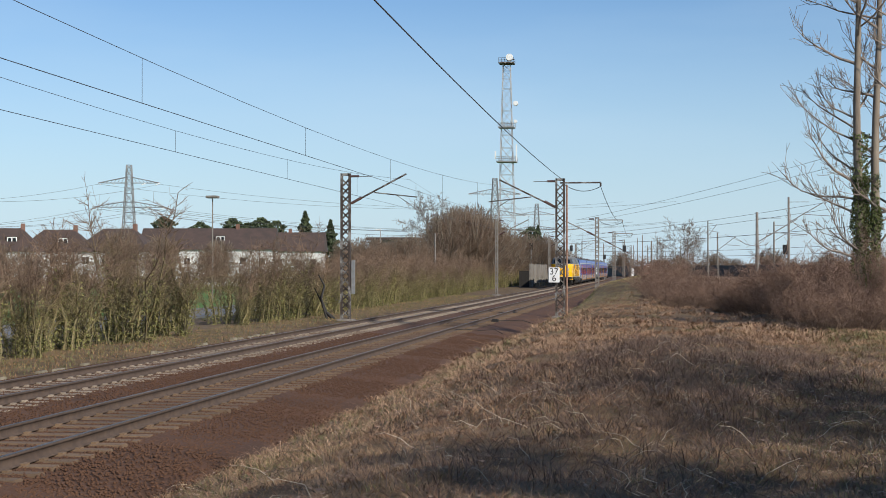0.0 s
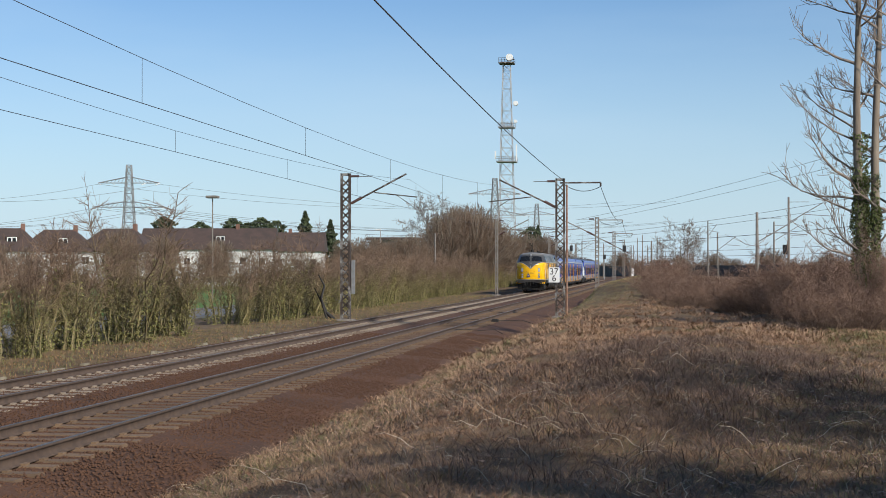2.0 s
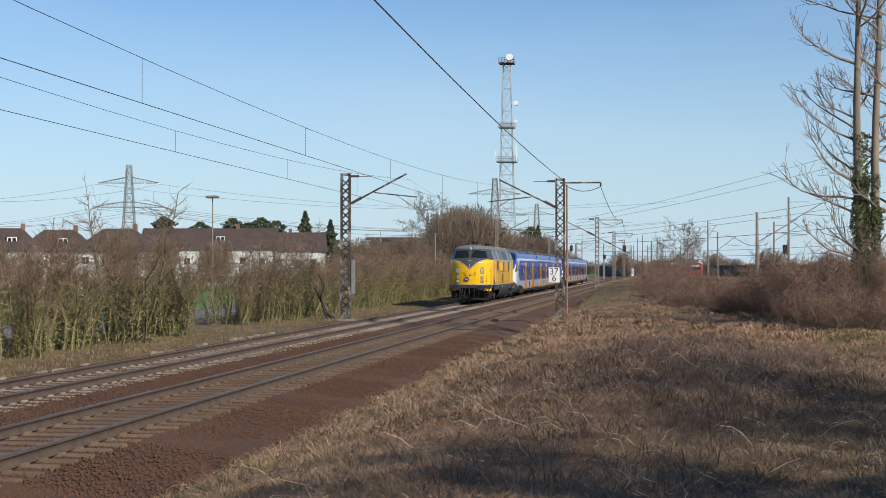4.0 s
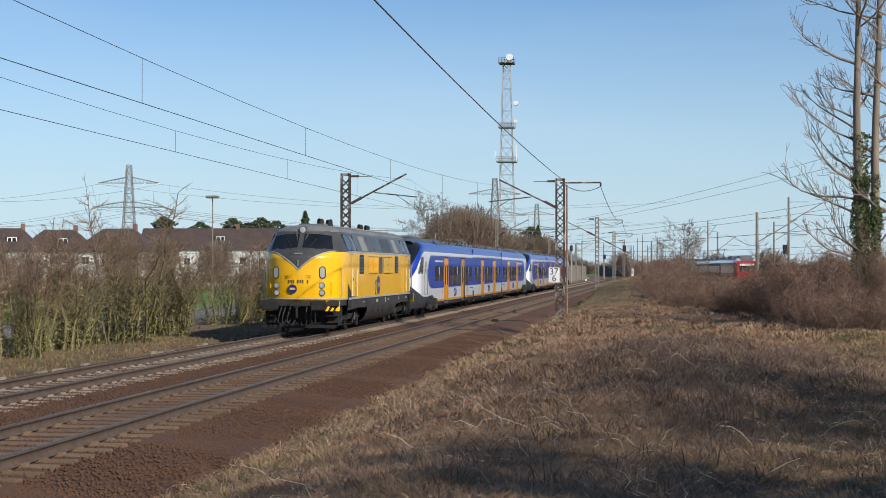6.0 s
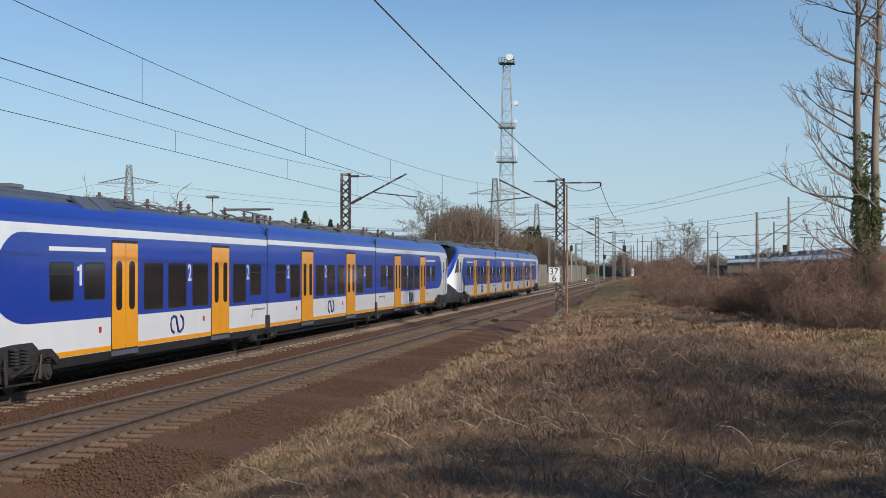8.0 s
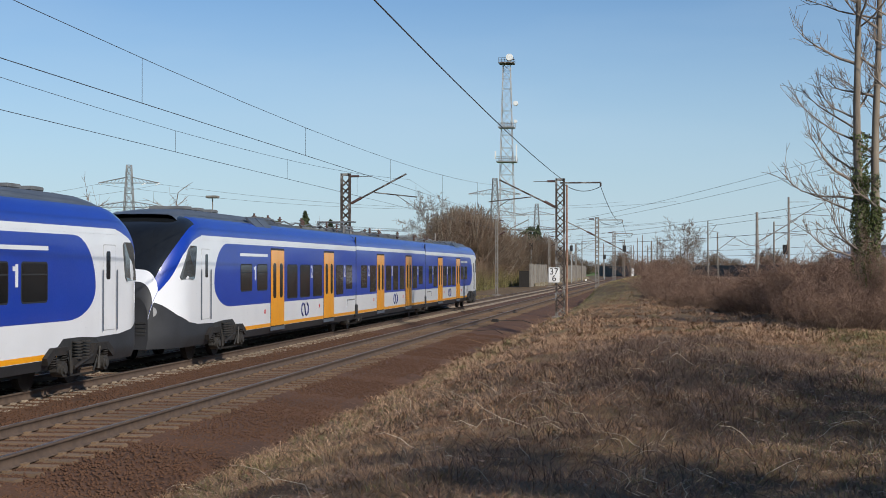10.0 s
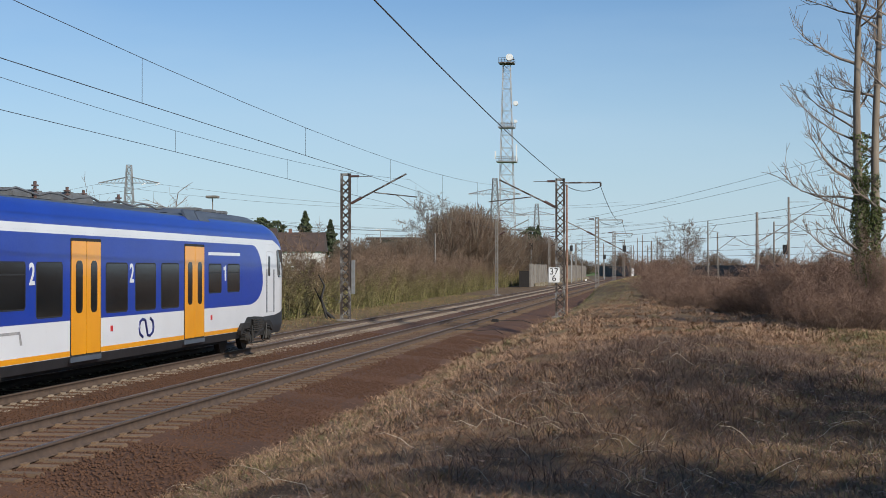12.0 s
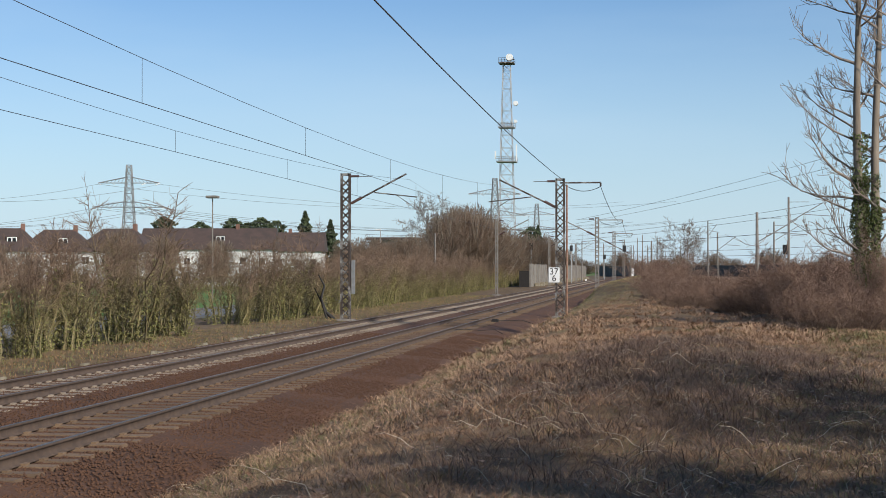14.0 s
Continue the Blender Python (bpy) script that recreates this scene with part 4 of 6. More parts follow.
def ground_z(x, y):
    x, y = np.asarray(x, float), np.asarray(y, float)
    z = np.full(np.broadcast(x, y).shape, -0.45)
    right = smooth(-6.2, -2.0, x) * (0.85 - 0.12 * smooth(60, 130, y))
    mound = 0.42 * np.exp(-((x - 0.7) / 2.8) ** 2 - ((y - 28) / 8) ** 2)
    z = z + right + smooth(-5.5, -4, x) * (0.13 * lumps(x, y) + mound) * (1 - smooth(90, 200, y))
    z = z + 1.15 * smooth(90, 125, y) * (1 - 0.5 * smooth(190, 300, y)) * smooth(-5.9, -4.5, x) * (1 - smooth(4, 16, x))
    left = smooth(-15.4, -16.6, x)
    return z + left * (0.15 + 0.05 * lumps(x, y)) - 0.3 * smooth(-23, -27, x)


def ground_material():
    m = paint("dry_grass_soil", (0.19, 0.115, 0.058), (0.085, 0.052, 0.027), 0.9, 0.95, 0, 1.0, 22, third=(0.09, 0.078, 0.03))
    nt, b = m.node_tree, m.node_tree.nodes["Principled BSDF"]
    n, l = nt.nodes.new, nt.links.new
    old = b.inputs["Base Color"].links[0].from_socket
    co, sep, west, mix, no = n("ShaderNodeTexCoord"), n("ShaderNodeSeparateXYZ"), n("ShaderNodeMapRange"), n("ShaderNodeMixRGB"), n("ShaderNodeTexNoise")
    l(co.outputs["Object"], sep.inputs[0]), l(sep.outputs[0], west.inputs[0])
    west.inputs[1].default_value, west.inputs[2].default_value, west.inputs[3].default_value, west.inputs[4].default_value = -30, -24, 1, 0
    green = n("ShaderNodeMixRGB")
    green.inputs[1].default_value, green.inputs[2].default_value = (0.07, 0.155, 0.022, 1), (0.095, 0.17, 0.03, 1)
    no.inputs["Scale"].default_value = 0.3
    l(co.outputs["Object"], no.inputs[0]), l(no.outputs[0], green.inputs[0])
    l(west.outputs[0], mix.inputs[0]), l(old, mix.inputs[1]), l(green.outputs[0], mix.inputs[2]), l(mix.outputs[0], b.inputs["Base Color"])
    return m


xs = np.concatenate([[-1500, -700, -350, -180, -110, -70, -50, -38], np.arange(-30, -16, 0.7), np.arange(-16, -6.5, 1.2), np.arange(-6.4, 13, 0.22), np.arange(13, 40, 1.5), [45, 60, 90, 140, 250, 450, 900, 1800]])
ys = np.concatenate([[-300, -100, -40, -15, -5], np.arange(0, 60, 0.25), np.arange(60, 140, 1.2), np.arange(142, 300, 8), [330, 400, 550, 800, 1300, 2200, 4000]])
gx, gy = np.meshgrid(xs, ys)
gz = ground_z(gx, gy)
i, j = np.meshgrid(np.arange(len(ys) - 1), np.arange(len(xs) - 1), indexing="ij")
a = (i * len(xs) + j).ravel()
ground = tagged(raw("ground", np.stack([gx, gy, gz], -1).reshape(-1, 3), np.stack([a, a + 1, a + len(xs) + 1, a + len(xs)], 1), ground_material(), None, "", True),
                "dry winter grassland with brown litter beside the railway", "ground", kind="structure")

prof = [(-15.9, -0.5), (-15.3, -0.32), (-14.0, -0.235), (-13.85, -0.187), (-11.38, -0.187), (-11.15, -0.25), (-10.75, -0.27), (-10.2, -0.225), (-10.0, -0.19), (-7.6, -0.19), (-7.4, -0.225), (-6.2, -0.33), (-5.5, -0.55)]
by = np.concatenate([np.arange(-60, 0, 6), np.arange(0, 110, 0.5), np.arange(112, 700, 8)])
rings = []
for y in by:
    e = 0.12 * math.sin(y * 0.9) + 0.07 * math.sin(y * 2.3 + 1)
    rings.append([(x + (e if k > 8 or k < 2 else 0), y, z + 0.003 * math.sin(7 * x + 5 * y)) for k, (x, z) in enumerate(prof)])
v, f = loft(rings)
tagged(raw("ballast_bed", v, f[:, ::-1], BALLAST, None, "", True), "brown crushed-stone ballast bed under both tracks", "ballast", kind="structure")

# loose stones lying on the bed
n = 95000
sx = rng.uniform(-15.4, -5.7, n)
sy = 10 + 50 * rng.random(n) ** 1.4
keep = np.ones(n, bool)
for t in (FAR_TRACK, NEAR_TRACK):
    keep &= ~((np.abs(np.abs(sx - t) - 0.7525) < 0.1))
sx, sy = sx[keep], sy[keep]
n = len(sx)
on_bed = (np.abs(sx - FAR_TRACK) < 1.25) | (np.abs(sx - NEAR_TRACK) < 1.25)
sz = np.interp(sx, [p[0] for p in prof], [p[1] for p in prof]) + np.where(on_bed, 0.004, 0.013)
octa = np.array([(1, 0, 0), (0, 1, 0), (-1, 0, 0), (0, -1, 0), (0, 0, 1), (0, 0, -1)], float)
otri = np.array([(0, 1, 4), (1, 2, 4), (2, 3, 4), (3, 0, 4), (1, 0, 5), (2, 1, 5), (3, 2, 5), (0, 3, 5)])
size = rng.uniform(0.011, 0.028, (n, 1, 1))
v = octa[None] * size * rng.uniform(0.6, 1.35, (n, 6, 1))
ang = rng.uniform(0, 6.28, n)
c, s = np.cos(ang)[:, None], np.sin(ang)[:, None]
v = np.stack([v[..., 0] * c - v[..., 1] * s, v[..., 0] * s + v[..., 1] * c, v[..., 2] * 0.8], -1) + np.stack([sx, sy, sz], -1)[:, None]
fs = (otri[None] + 6 * np.arange(n)[:, None, None]).reshape(-1, 3)
tagged(raw("ballast_stones", v.reshape(-1, 3), fs, STONE), "loose reddish-brown ballast stones", "stones", kind="stuff")


def track(x, sleeper_mat, what):
    t = tagged(new("track"), what, "track", "railway tracks", "structure")
    t.location = (x, 0, 0)
    prof = [(-0.07, -0.172), (0.07, -0.172), (0.07, -0.155), (0.012, -0.135), (0.010, -0.045), (0.036, -0.035), (0.036, -0.006), (-0.036, -0.006), (-0.036, -0.035), (-0.010, -0.045), (-0.012, -0.135), (-0.07, -0.155)]
    for e in (-1, 1):
        rings = [[(e * 0.7525 + px, y, pz) for px, pz in prof + prof[:1]] for y in (-60, 60, 200, 700)]
        v, f = loft(rings)
        rail = raw("rail", v, f, RUST_RAIL, t, "rust-brown steel rail")
        block("rail_head", e * 0.7525 - 0.03, e * 0.7525 + 0.03, -60, 700, -0.007, 0.0, HEAD, rail, "polished rail head")
    # one sleeper with its four clips, shared by all
    bm = bmesh.new()
    box(bm, -1.3, 1.3, -0.14, 0.14, -0.34, -0.172, 0.015)
    for e in (-1, 1):
        for d in (-0.11, 0.11):
            box(bm, e * 0.7525 + d - 0.035, e * 0.7525 + d + 0.035, -0.07, 0.07, -0.19, -0.145)
    me = bpy.data.meshes.new("sleeper")
    bm.to_mesh(me)
    bm.free()
    me.materials.append(sleeper_mat)
    r = random.Random(int(-x * 10))
    for k in range(150):
        ob = new("sleeper", me)
        ob.parent = t
        ob.location, ob.rotation_euler = (r.uniform(-0.02, 0.02), 12 + 0.6 * k + r.uniform(-0.02, 0.02), r.uniform(-0.008, 0.006)), (0, 0, r.uniform(-0.012, 0.012))
    bm = bmesh.new()
    for k in range(-60, 520):
        if not 0 <= k < 150:
            box(bm, -1.3, 1.3, 12 + 0.6 * k - 0.14, 12 + 0.6 * k + 0.14, -0.34, -0.172)
    tagged(part("sleepers", bm, sleeper_mat, t), kind="stuff")
    return t


far_track = track(FAR_TRACK, SLEEPER_PALE, "straight track with pale weathered concrete sleepers")
near_track = track(NEAR_TRACK, SLEEPER_BROWN, "straight track with brown stained sleepers")

# low broken stone edge beside the far track
bm = bmesh.new()
r = random.Random(3)
y = 30.0
while y < 62:
    ln = r.uniform(0.3, 0.9)
    if r.random() < 0.5:
        box(bm, -15.6 + r.uniform(-0.05, 0.05), -15.46, y, y + ln * 0.7, -0.42, -0.26 + r.uniform(-0.05, 0.03), 0.02)
    y += ln + r.uniform(0.03, 0.4)
tagged(part("stone_edging", bm, GRAVEL_EDGE), "low pale broken stone edging along the ballast", "edging", kind="structure")

# street beyond the hedge
asphalt = paint("street_asphalt", (0.16, 0.16, 0.165), (0.12, 0.12, 0.125), 0.5, 0.9, 0, 0.2, 30)
block("street", -31.5, -25.9, -50, 330, -0.9, -0.42, asphalt)
tagged(bpy.data.objects["street"], "grey asphalt street behind the hedge", "road", kind="structure")
# point machine rods and cables on the bed
for yy, x0, x1 in ((72.0, -9.6, -5.9), (88.0, -13.6, -9.9), (60.5, -8.3, -6.2)):
    pts = [(x0, yy, -0.12), (x0 + (x1 - x0) * 0.3, yy + 0.5, -0.1), (x0 + (x1 - x0) * 0.6, yy + 0.2, -0.13), (x0 + (x1 - x0) * 0.85, yy + 1.2, -0.14), (x1, yy + 1.0, -0.3)]
    tagged(wire("track_cable", pts, 0.014, RUBBER), "black cable lying across the ballast", "cable", "track cables")
block("cable_box", -7.75, -7.45, 71.7, 72.2, -0.3, -0.05, SOOT, None, "", 0.03)
tagged(bpy.data.objects["cable_box"], "small black cable box beside the rail", "box")


# ---- overhead line ----
def lattice_mast(x, y, top, arm_to=None, width=0.42, deep=0.24, over_arm=None, pale=False):
    mast = tagged(new("catenary_mast"), "brown riveted lattice catenary mast with bracket arm", "mast", "catenary masts")
    mat = CONCRETE if pale else MAST_STEEL
    z0 = -0.6
    for s in (-1, 1):
        bm = bmesh.new()
        box(bm, s * width / 2 - 0.05, s * width / 2 + 0.05, -deep / 2, deep / 2, z0, top, 0.0)
        part("post", bm, mat, mast)
    bm = bmesh.new()
    k = 0
    z = z0
    while z < top - 0.4:
        for d in (-deep / 2, deep / 2):
            for g in (1, -1):
                box(bm, -0.024, 0.024, d - 0.012, d + 0.012, 0, math.hypot(width, 0.42), 0, Matrix.Translation((-g * width / 2, 0, z)) @ Matrix.Rotation(math.atan2(width, 0.42) * g, 4, "Y"))
        z += 0.42
        k += 1
    box(bm, -width / 2, width / 2, -deep / 2, deep / 2, top - 0.12, top, 0)
    part("lattice", bm, mat, mast)
    block("footing", -0.45, 0.45, -0.4, 0.4, -0.8, -0.28, CONCRETE, mast, "", 0.03)
    if arm_to:
        g = 1 if arm_to > x else -1
        d = arm_to - x
        bm = bmesh.new()
        bar(bm, (g * width / 2, 0, top - 1.6), (d * 0.95, 0, top - 0.05), 0.045)
        part("bracket_tube", bm, mat, mast)
        part("bracket_stay", bar(bmesh.new(), (g * width / 2, 0, top - 0.15), (d * 0.42, 0, top - 0.17), 0.016), mat, mast)
        part("insulator", bar(bmesh.new(), (g * 0.3, 0, top - 1.55), (g * 0.85, 0, top - 1.25), 0.075, 10), INSULATOR, mast, "brown ribbed insulator")
        part("insulator", bar(bmesh.new(), (g * 0.25, 0, top - 0.15), (g * 0.7, 0, top - 0.15), 0.06, 10), INSULATOR, mast)
        bm = bar(bmesh.new(), (d * 0.45, 0, top - 1.0), (d * 1.12, 0, top - 1.25), 0.03)
        bar(bm, (d * 0.8, 0, top - 1.15), (d, 0, top - 1.6), 0.018)
        part("steady_arm", bm, mat, mast)
    if over_arm:
        bm = bmesh.new()
        box(bm, *sorted((0, over_arm)), -0.05, 0.05, top - 0.28, top - 0.2)
        bar(bm, (over_arm, 0, top - 0.24), (over_arm, 0, top - 0.42), 0.05, 8)
        part("cross_arm", bm, mat, mast)
        wire("jumper_wire", sag((0.25, 0, top - 0.35), (over_arm, 0, top - 0.45), 0.3), 0.02, CABLE, mast)
    mast.location = (x, y, 0)
    return mast


MASTS_L, MASTS_R = (78.0, 153.0, 228.0, 303.0), (84.0, 135.0, 187.0, 240.0, 300.0)
for k, y in enumerate(MASTS_L):
    lattice_mast(-16.0, y, 7.24, FAR_TRACK, width=0.42 if k == 0 else 0.2, deep=0.24 if k == 0 else 0.16, pale=k > 0)
for k, y in enumerate(MASTS_R):
    lattice_mast(-5.3, y, 7.24 if k == 0 else 6.8, NEAR_TRACK, over_arm=2.2 if k < 3 else None, pale=k > 0, width=0.42 if k == 0 else 0.27)
# slim tube beside the front mast with its bracket
bm = bar(bmesh.new(), (-4.94, 84.0, -0.4), (-4.94, 84.0, 6.9), 0.055, 10)
tagged(part("cable_pipe", bm, paint("rusty_pipe", (0.2, 0.09, 0.05), (0.3, 0.2, 0.15), 3, 0.7)), "rusty pipe standing against the lattice mast", "pipe")
bm = bmesh.new()
box(bm, -0.09, 0.09, -0.06, 0.06, 0, 1.75, 0.01)
box1 = part("mast_box", bm, MAST_PALE)
box1.location = (-15.6, 78.0, 1.0)
tagged(box1, "narrow grey box fixed to the lattice mast", "box")

# kilometre board on the right-hand mast
sign = tagged(new("kilometre_board"), "white kilometre board with black figures on the lattice mast", "sign")
sign.location = (-5.62, 83.72, 1.98)
part("board", box(bmesh.new(), -0.3, 0.3, -0.015, 0.015, -0.42, 0.4, 0.012), BOARD, sign)
for text, z in (("37", 0.17), ("6", -0.2)):
    letter(text, 0.5, INK, sign, Matrix.Translation((0.0, -0.02, z)) @ Matrix.Rotation(radians(90), 4, "X"), "figure", "black figure", 0.0)


def catenary(x, spans, zc, zm_top, zm_mid, what, phase=0.5):
    line = tagged(new("overhead_line"), what, "overhead line", "overhead lines")
    contact, mess = [], []
    for a, b in zip(spans[:-1], spans[1:]):
        n = 16
        for k in range(n):
            t = k / n
            y = a + (b - a) * t
            contact.append((x, y, zc))
            mess.append((x, y, zm_top - (zm_top - zm_mid) * 4 * t * (1 - t)))
        for k in range(int((b - a) / 12.4)):
            y = a + 12.4 * (k + phase)
            t = (y - a) / (b - a)
            wire("dropper", [(x, y, zm_top - (zm_top - zm_mid) * 4 * t * (1 - t)), (x, y, zc)], 0.005, CABLE, line)
    wire("contact_wire", contact, 0.0075, CABLE, line)
    wire("messenger_wire", mess, 0.006, CABLE, line)
    return line


catenary(NEAR_TRACK, (-8.0, 84.0, 135.0, 187.0, 240.0, 300.0), 5.17, 6.9, 5.87, "contact wire and messenger over the nearer track", 0.7)
catenary(FAR_TRACK, (0.0, 78.0, 153.0, 228.0, 303.0), 5.41, 6.9, 5.97, "contact wire and messenger over the farther track", 0.17)
tagged(wire("feeder_wire", list(sag((-5.15, 84.0, 7.15), (-5.0, 4.0, 7.55), 0.35, 24)), 0.016, CABLE), "thick black feeder cable running to the mast top", "cable")
tagged(wire("feeder_wire", list(sag((-3.1, 84.0, 6.8), (-3.1, 135.0, 6.4), 0.6)), 0.018, CABLE), "thin feeder cable between the mast arms", "cable")
tagged(wire("feeder_wire", list(sag((-3.1, 135.0, 6.4), (-3.1, 187.0, 6.4), 0.8)), 0.018, CABLE), "thin feeder cable between the mast arms", "cable")


# ---- plants ----
def blades(n, x, y, h, width, lean, droop=0.5, heading=None):
    """Many grass blades: two quads each, bent over with the wind."""
    z = ground_z(x, y) - 0.02
    a = rng.uniform(0, 2 * np.pi, n) if heading is None else heading
    dx, dy = np.cos(a) * lean * h, np.sin(a) * lean * h
    px, py = -np.sin(a + rng.normal(0, 0.5, n)) * width, np.cos(a) * width
    v = np.empty((n, 6, 3))
    for k, (t, w, up) in enumerate(((0, 1.0, 0.0), (0.4, 0.8, 0.6), (1.0, 0.15, 1.0))):
        cx, cy, cz = x + dx * t, y + dy * t, z + h * (up if k < 2 else 1 - droop * lean * 0.5)
        v[:, 2 * k] = np.stack([cx - px * w, cy - py * w, cz], -1)
        v[:, 2 * k + 1] = np.stack([cx + px * w, cy + py * w, cz], -1)
    q = np.array([(0, 1, 3, 2), (2, 3, 5, 4)])
    return v.reshape(-1, 3), (q[None] + 6 * np.arange(n)[:, None, None]).reshape(-1, 4)


def wedge(n, y0, y1, power=1.0, left=-5.9):
    """Points on the open ground between the ballast and the thicket."""
    y = y0 + (y1 - y0) * rng.random(n) ** power
    lo, hi = np.maximum(left, -0.36 * y), 0.17 * y + 1.5
    return lo + (hi - lo) * rng.random(n), y


def pick(x, y, p):
    k = rng.random(len(x)) < p
    return x[k], y[k]


def tufts(x, y, per, spread, tall, width, lean):
    """Clumps of blades: each clump leans its own way and has its own height."""
    m = len(x)
    size, way = tall * rng.uniform(0.35, 1.0, m) ** 1.3, rng.uniform(0, 2 * np.pi, m)
    k = np.repeat(np.arange(m), per)
    n = len(k)
    h = size[k] * rng.uniform(0.45, 1.1, n)
    return blades(n, x[k] + rng.normal(0, spread, n), y[k] + rng.normal(0, spread, n), h, width * rng.uniform(0.4, 1.3, n), rng.uniform(*lean, n), 0.3, way[k] + rng.normal(0, 0.9, n))


def patchy(x, y, a, b):
    """Broad uneven patches between 0 and 1."""
    return np.clip(0.5 + 0.35 * np.sin(a * x + 1.3 + np.sin(0.5 * y)) * np.cos(0.35 * b * y + 0.3 * x) + 0.25 * np.sin(2.3 * a * x - 0.9 * b * y), 0, 1)


DRY = strands("dry_grass", (0.12, 0.07, 0.034), (0.55, 0.36, 0.21), (0.34, 0.21, 0.115), 0)
# the dry grass again, its colour raised for the sunlit ground farther off
DRY_LIT = strands("dry_grass_lit", (0.16, 0.092, 0.046), (0.62, 0.41, 0.25), (0.42, 0.26, 0.148), 0)
RUSSET = strands("russet_litter", (0.07, 0.032, 0.018), (0.34, 0.165, 0.09), (0.2, 0.097, 0.053), 0)
GREENG = strands("green_grass", (0.07, 0.09, 0.024), (0.22, 0.21, 0.075), (0.19, 0.175, 0.07), 0)
CANE = strands("bramble_canes", (0.042, 0.029, 0.022), (0.225, 0.15, 0.108), (0.135, 0.088, 0.065), 0)
PALE = strands("bleached_stalks", (0.42, 0.34, 0.25), (0.66, 0.56, 0.43), (0.52, 0.44, 0.33), 0)
LEAF = strands("dead_leaves", (0.13, 0.075, 0.05), (0.46, 0.33, 0.24), (0.3, 0.2, 0.14), 0)


def mound_of(x, y):
    """How much of the bramble mound covers a place."""
    return np.exp(-((x - 0.6) / 2.5) ** 2 - ((y - 25) / 6.8) ** 2)


for n, y0, y1, pw, wide, tall in ((8500, 8, 22, 0.8, 0.003, 0.17), (10500, 20, 46, 0.9, 0.0055, 0.21), (8000, 40, 135, 1.3, 0.012, 0.27)):
    x, y = wedge(n, y0, y1, pw)
    dry, heap = patchy(x, y, 0.9, 1.0), mound_of(x, y)
    trail = smooth(0.085, 0.12, x / y) * smooth(24, 30, y) * (1 - smooth(47, 52, y))
    tx, ty = pick(x, y, np.clip((0.3 + 0.7 * dry) * (1 - 0.62 * heap) * (1 - 0.3 * trail) * (1 - 0.9 * smooth(84, 94, y) * (x < -0.8)), 0, 1))
    tagged(raw("dry_grass", *tufts(tx, ty, 11, 0.09, tall, wide, (0.7, 2.9)), DRY if y0 < 10 else DRY_LIT), "dry straw-coloured winter grass in tufts", "grass", kind="stuff")
    x, y = wedge(n, y0, y1, pw)
    tx, ty = pick(x, y, np.clip((0.25 + 0.6 * (1 - dry)) * (1 - 0.5 * mound_of(x, y)) * (1 - 0.5 * smooth(60, 90, y)), 0, 1))
    tagged(raw("leaf_litter", *tufts(tx, ty, 8, 0.13, 0.8 * tall, wide * 1.2, (0.8, 2.8)), RUSSET), "russet brown grass and leaf litter", "litter", kind="stuff")
    x, y = wedge(n, y0, y1, pw)
    trail = smooth(0.085, 0.12, x / y) * smooth(24, 30, y)
    edge = np.exp(-((x + 5.1) / 0.8) ** 2)
    tx, ty = pick(x, y, np.clip(0.9 * trail + 0.8 * edge + 0.8 * smooth(0.0, 0.08, x / y) * (1 - smooth(24, 32, y)) + 0.3 * (patchy(x, y, 1.7, 2.3) > 0.7), 0, 1) * (1 - 0.6 * mound_of(x, y)) * (1 - 0.7 * smooth(52, 60, y)))
    tagged(raw("green_grass", *tufts(tx, ty, 9, 0.11, 0.13 if y0 < 30 else 0.2, wide * 0.9, (0.3, 1.1)), GREENG), "short green grass along the path and the ballast", "grass", kind="stuff")

# the dark bramble mound: fine twigs close together
x, y = wedge(34000, 12, 42, 0.9)
x, y = pick(x, y, np.clip(0.95 * mound_of(x, y) * (0.15 + 1.1 * patchy(x, y, 1.9, 2.6) * (0.5 + patchy(x, y, 0.8, 1.1))), 0, 1))
tagged(raw("bramble_twigs", *tufts(x, y, 8, 0.11, 0.32, 0.004, (0.4, 2.2)), CANE), "fine dark bramble twigs matted over the mound", "brambles", kind="stuff")
x, y = wedge(5000, 9, 70, 0.9)
x, y = pick(x, y, 0.35 * patchy(x, y, 1.3, 1.9) ** 2 * (x > -4.6))
tagged(raw("bramble_twigs", *tufts(x, y, 9, 0.14, 0.32, 0.006, (0.2, 1.3)), CANE), "scattered dark twiggy weeds in the grass", "brambles", kind="stuff")


def canes(n, y0, y1, xc, xw, yc, yw, h, r0, material, name, label, arch=1.0):
    lines = []
    for k in range(n):
        for _ in range(30):
            y = rng.uniform(y0, y1)
            x = rng.normal(xc, xw)
            if rng.random() < math.exp(-((y - yc) / yw) ** 2) and max(-5.6, -0.33 * y) < x < 0.17 * y + 1.5:
                break
        z = float(ground_z(x, y))
        a, ln, hh = rng.uniform(0, 6.28), rng.uniform(0.4, 1.3) * h * 1.6, rng.uniform(0.4, 1.0) * h
        t = np.linspace(0, 1, 6)
        px = x + np.cos(a) * ln * t + rng.normal(0, 0.03, 6)
        py = y + np.sin(a) * ln * t + rng.normal(0, 0.03, 6)
        pz = z - 0.03 + hh * np.sin(t * math.pi * (0.5 + 0.42 * arch)) + rng.normal(0, 0.012, 6)
        lines.append((np.stack([px, py, pz], -1), r0 * (1 - 0.7 * t)))
    tagged(raw(name, *tube_arrays(lines, 3), material), label, "brambles" if arch > 0.5 else "stalks", kind="stuff")


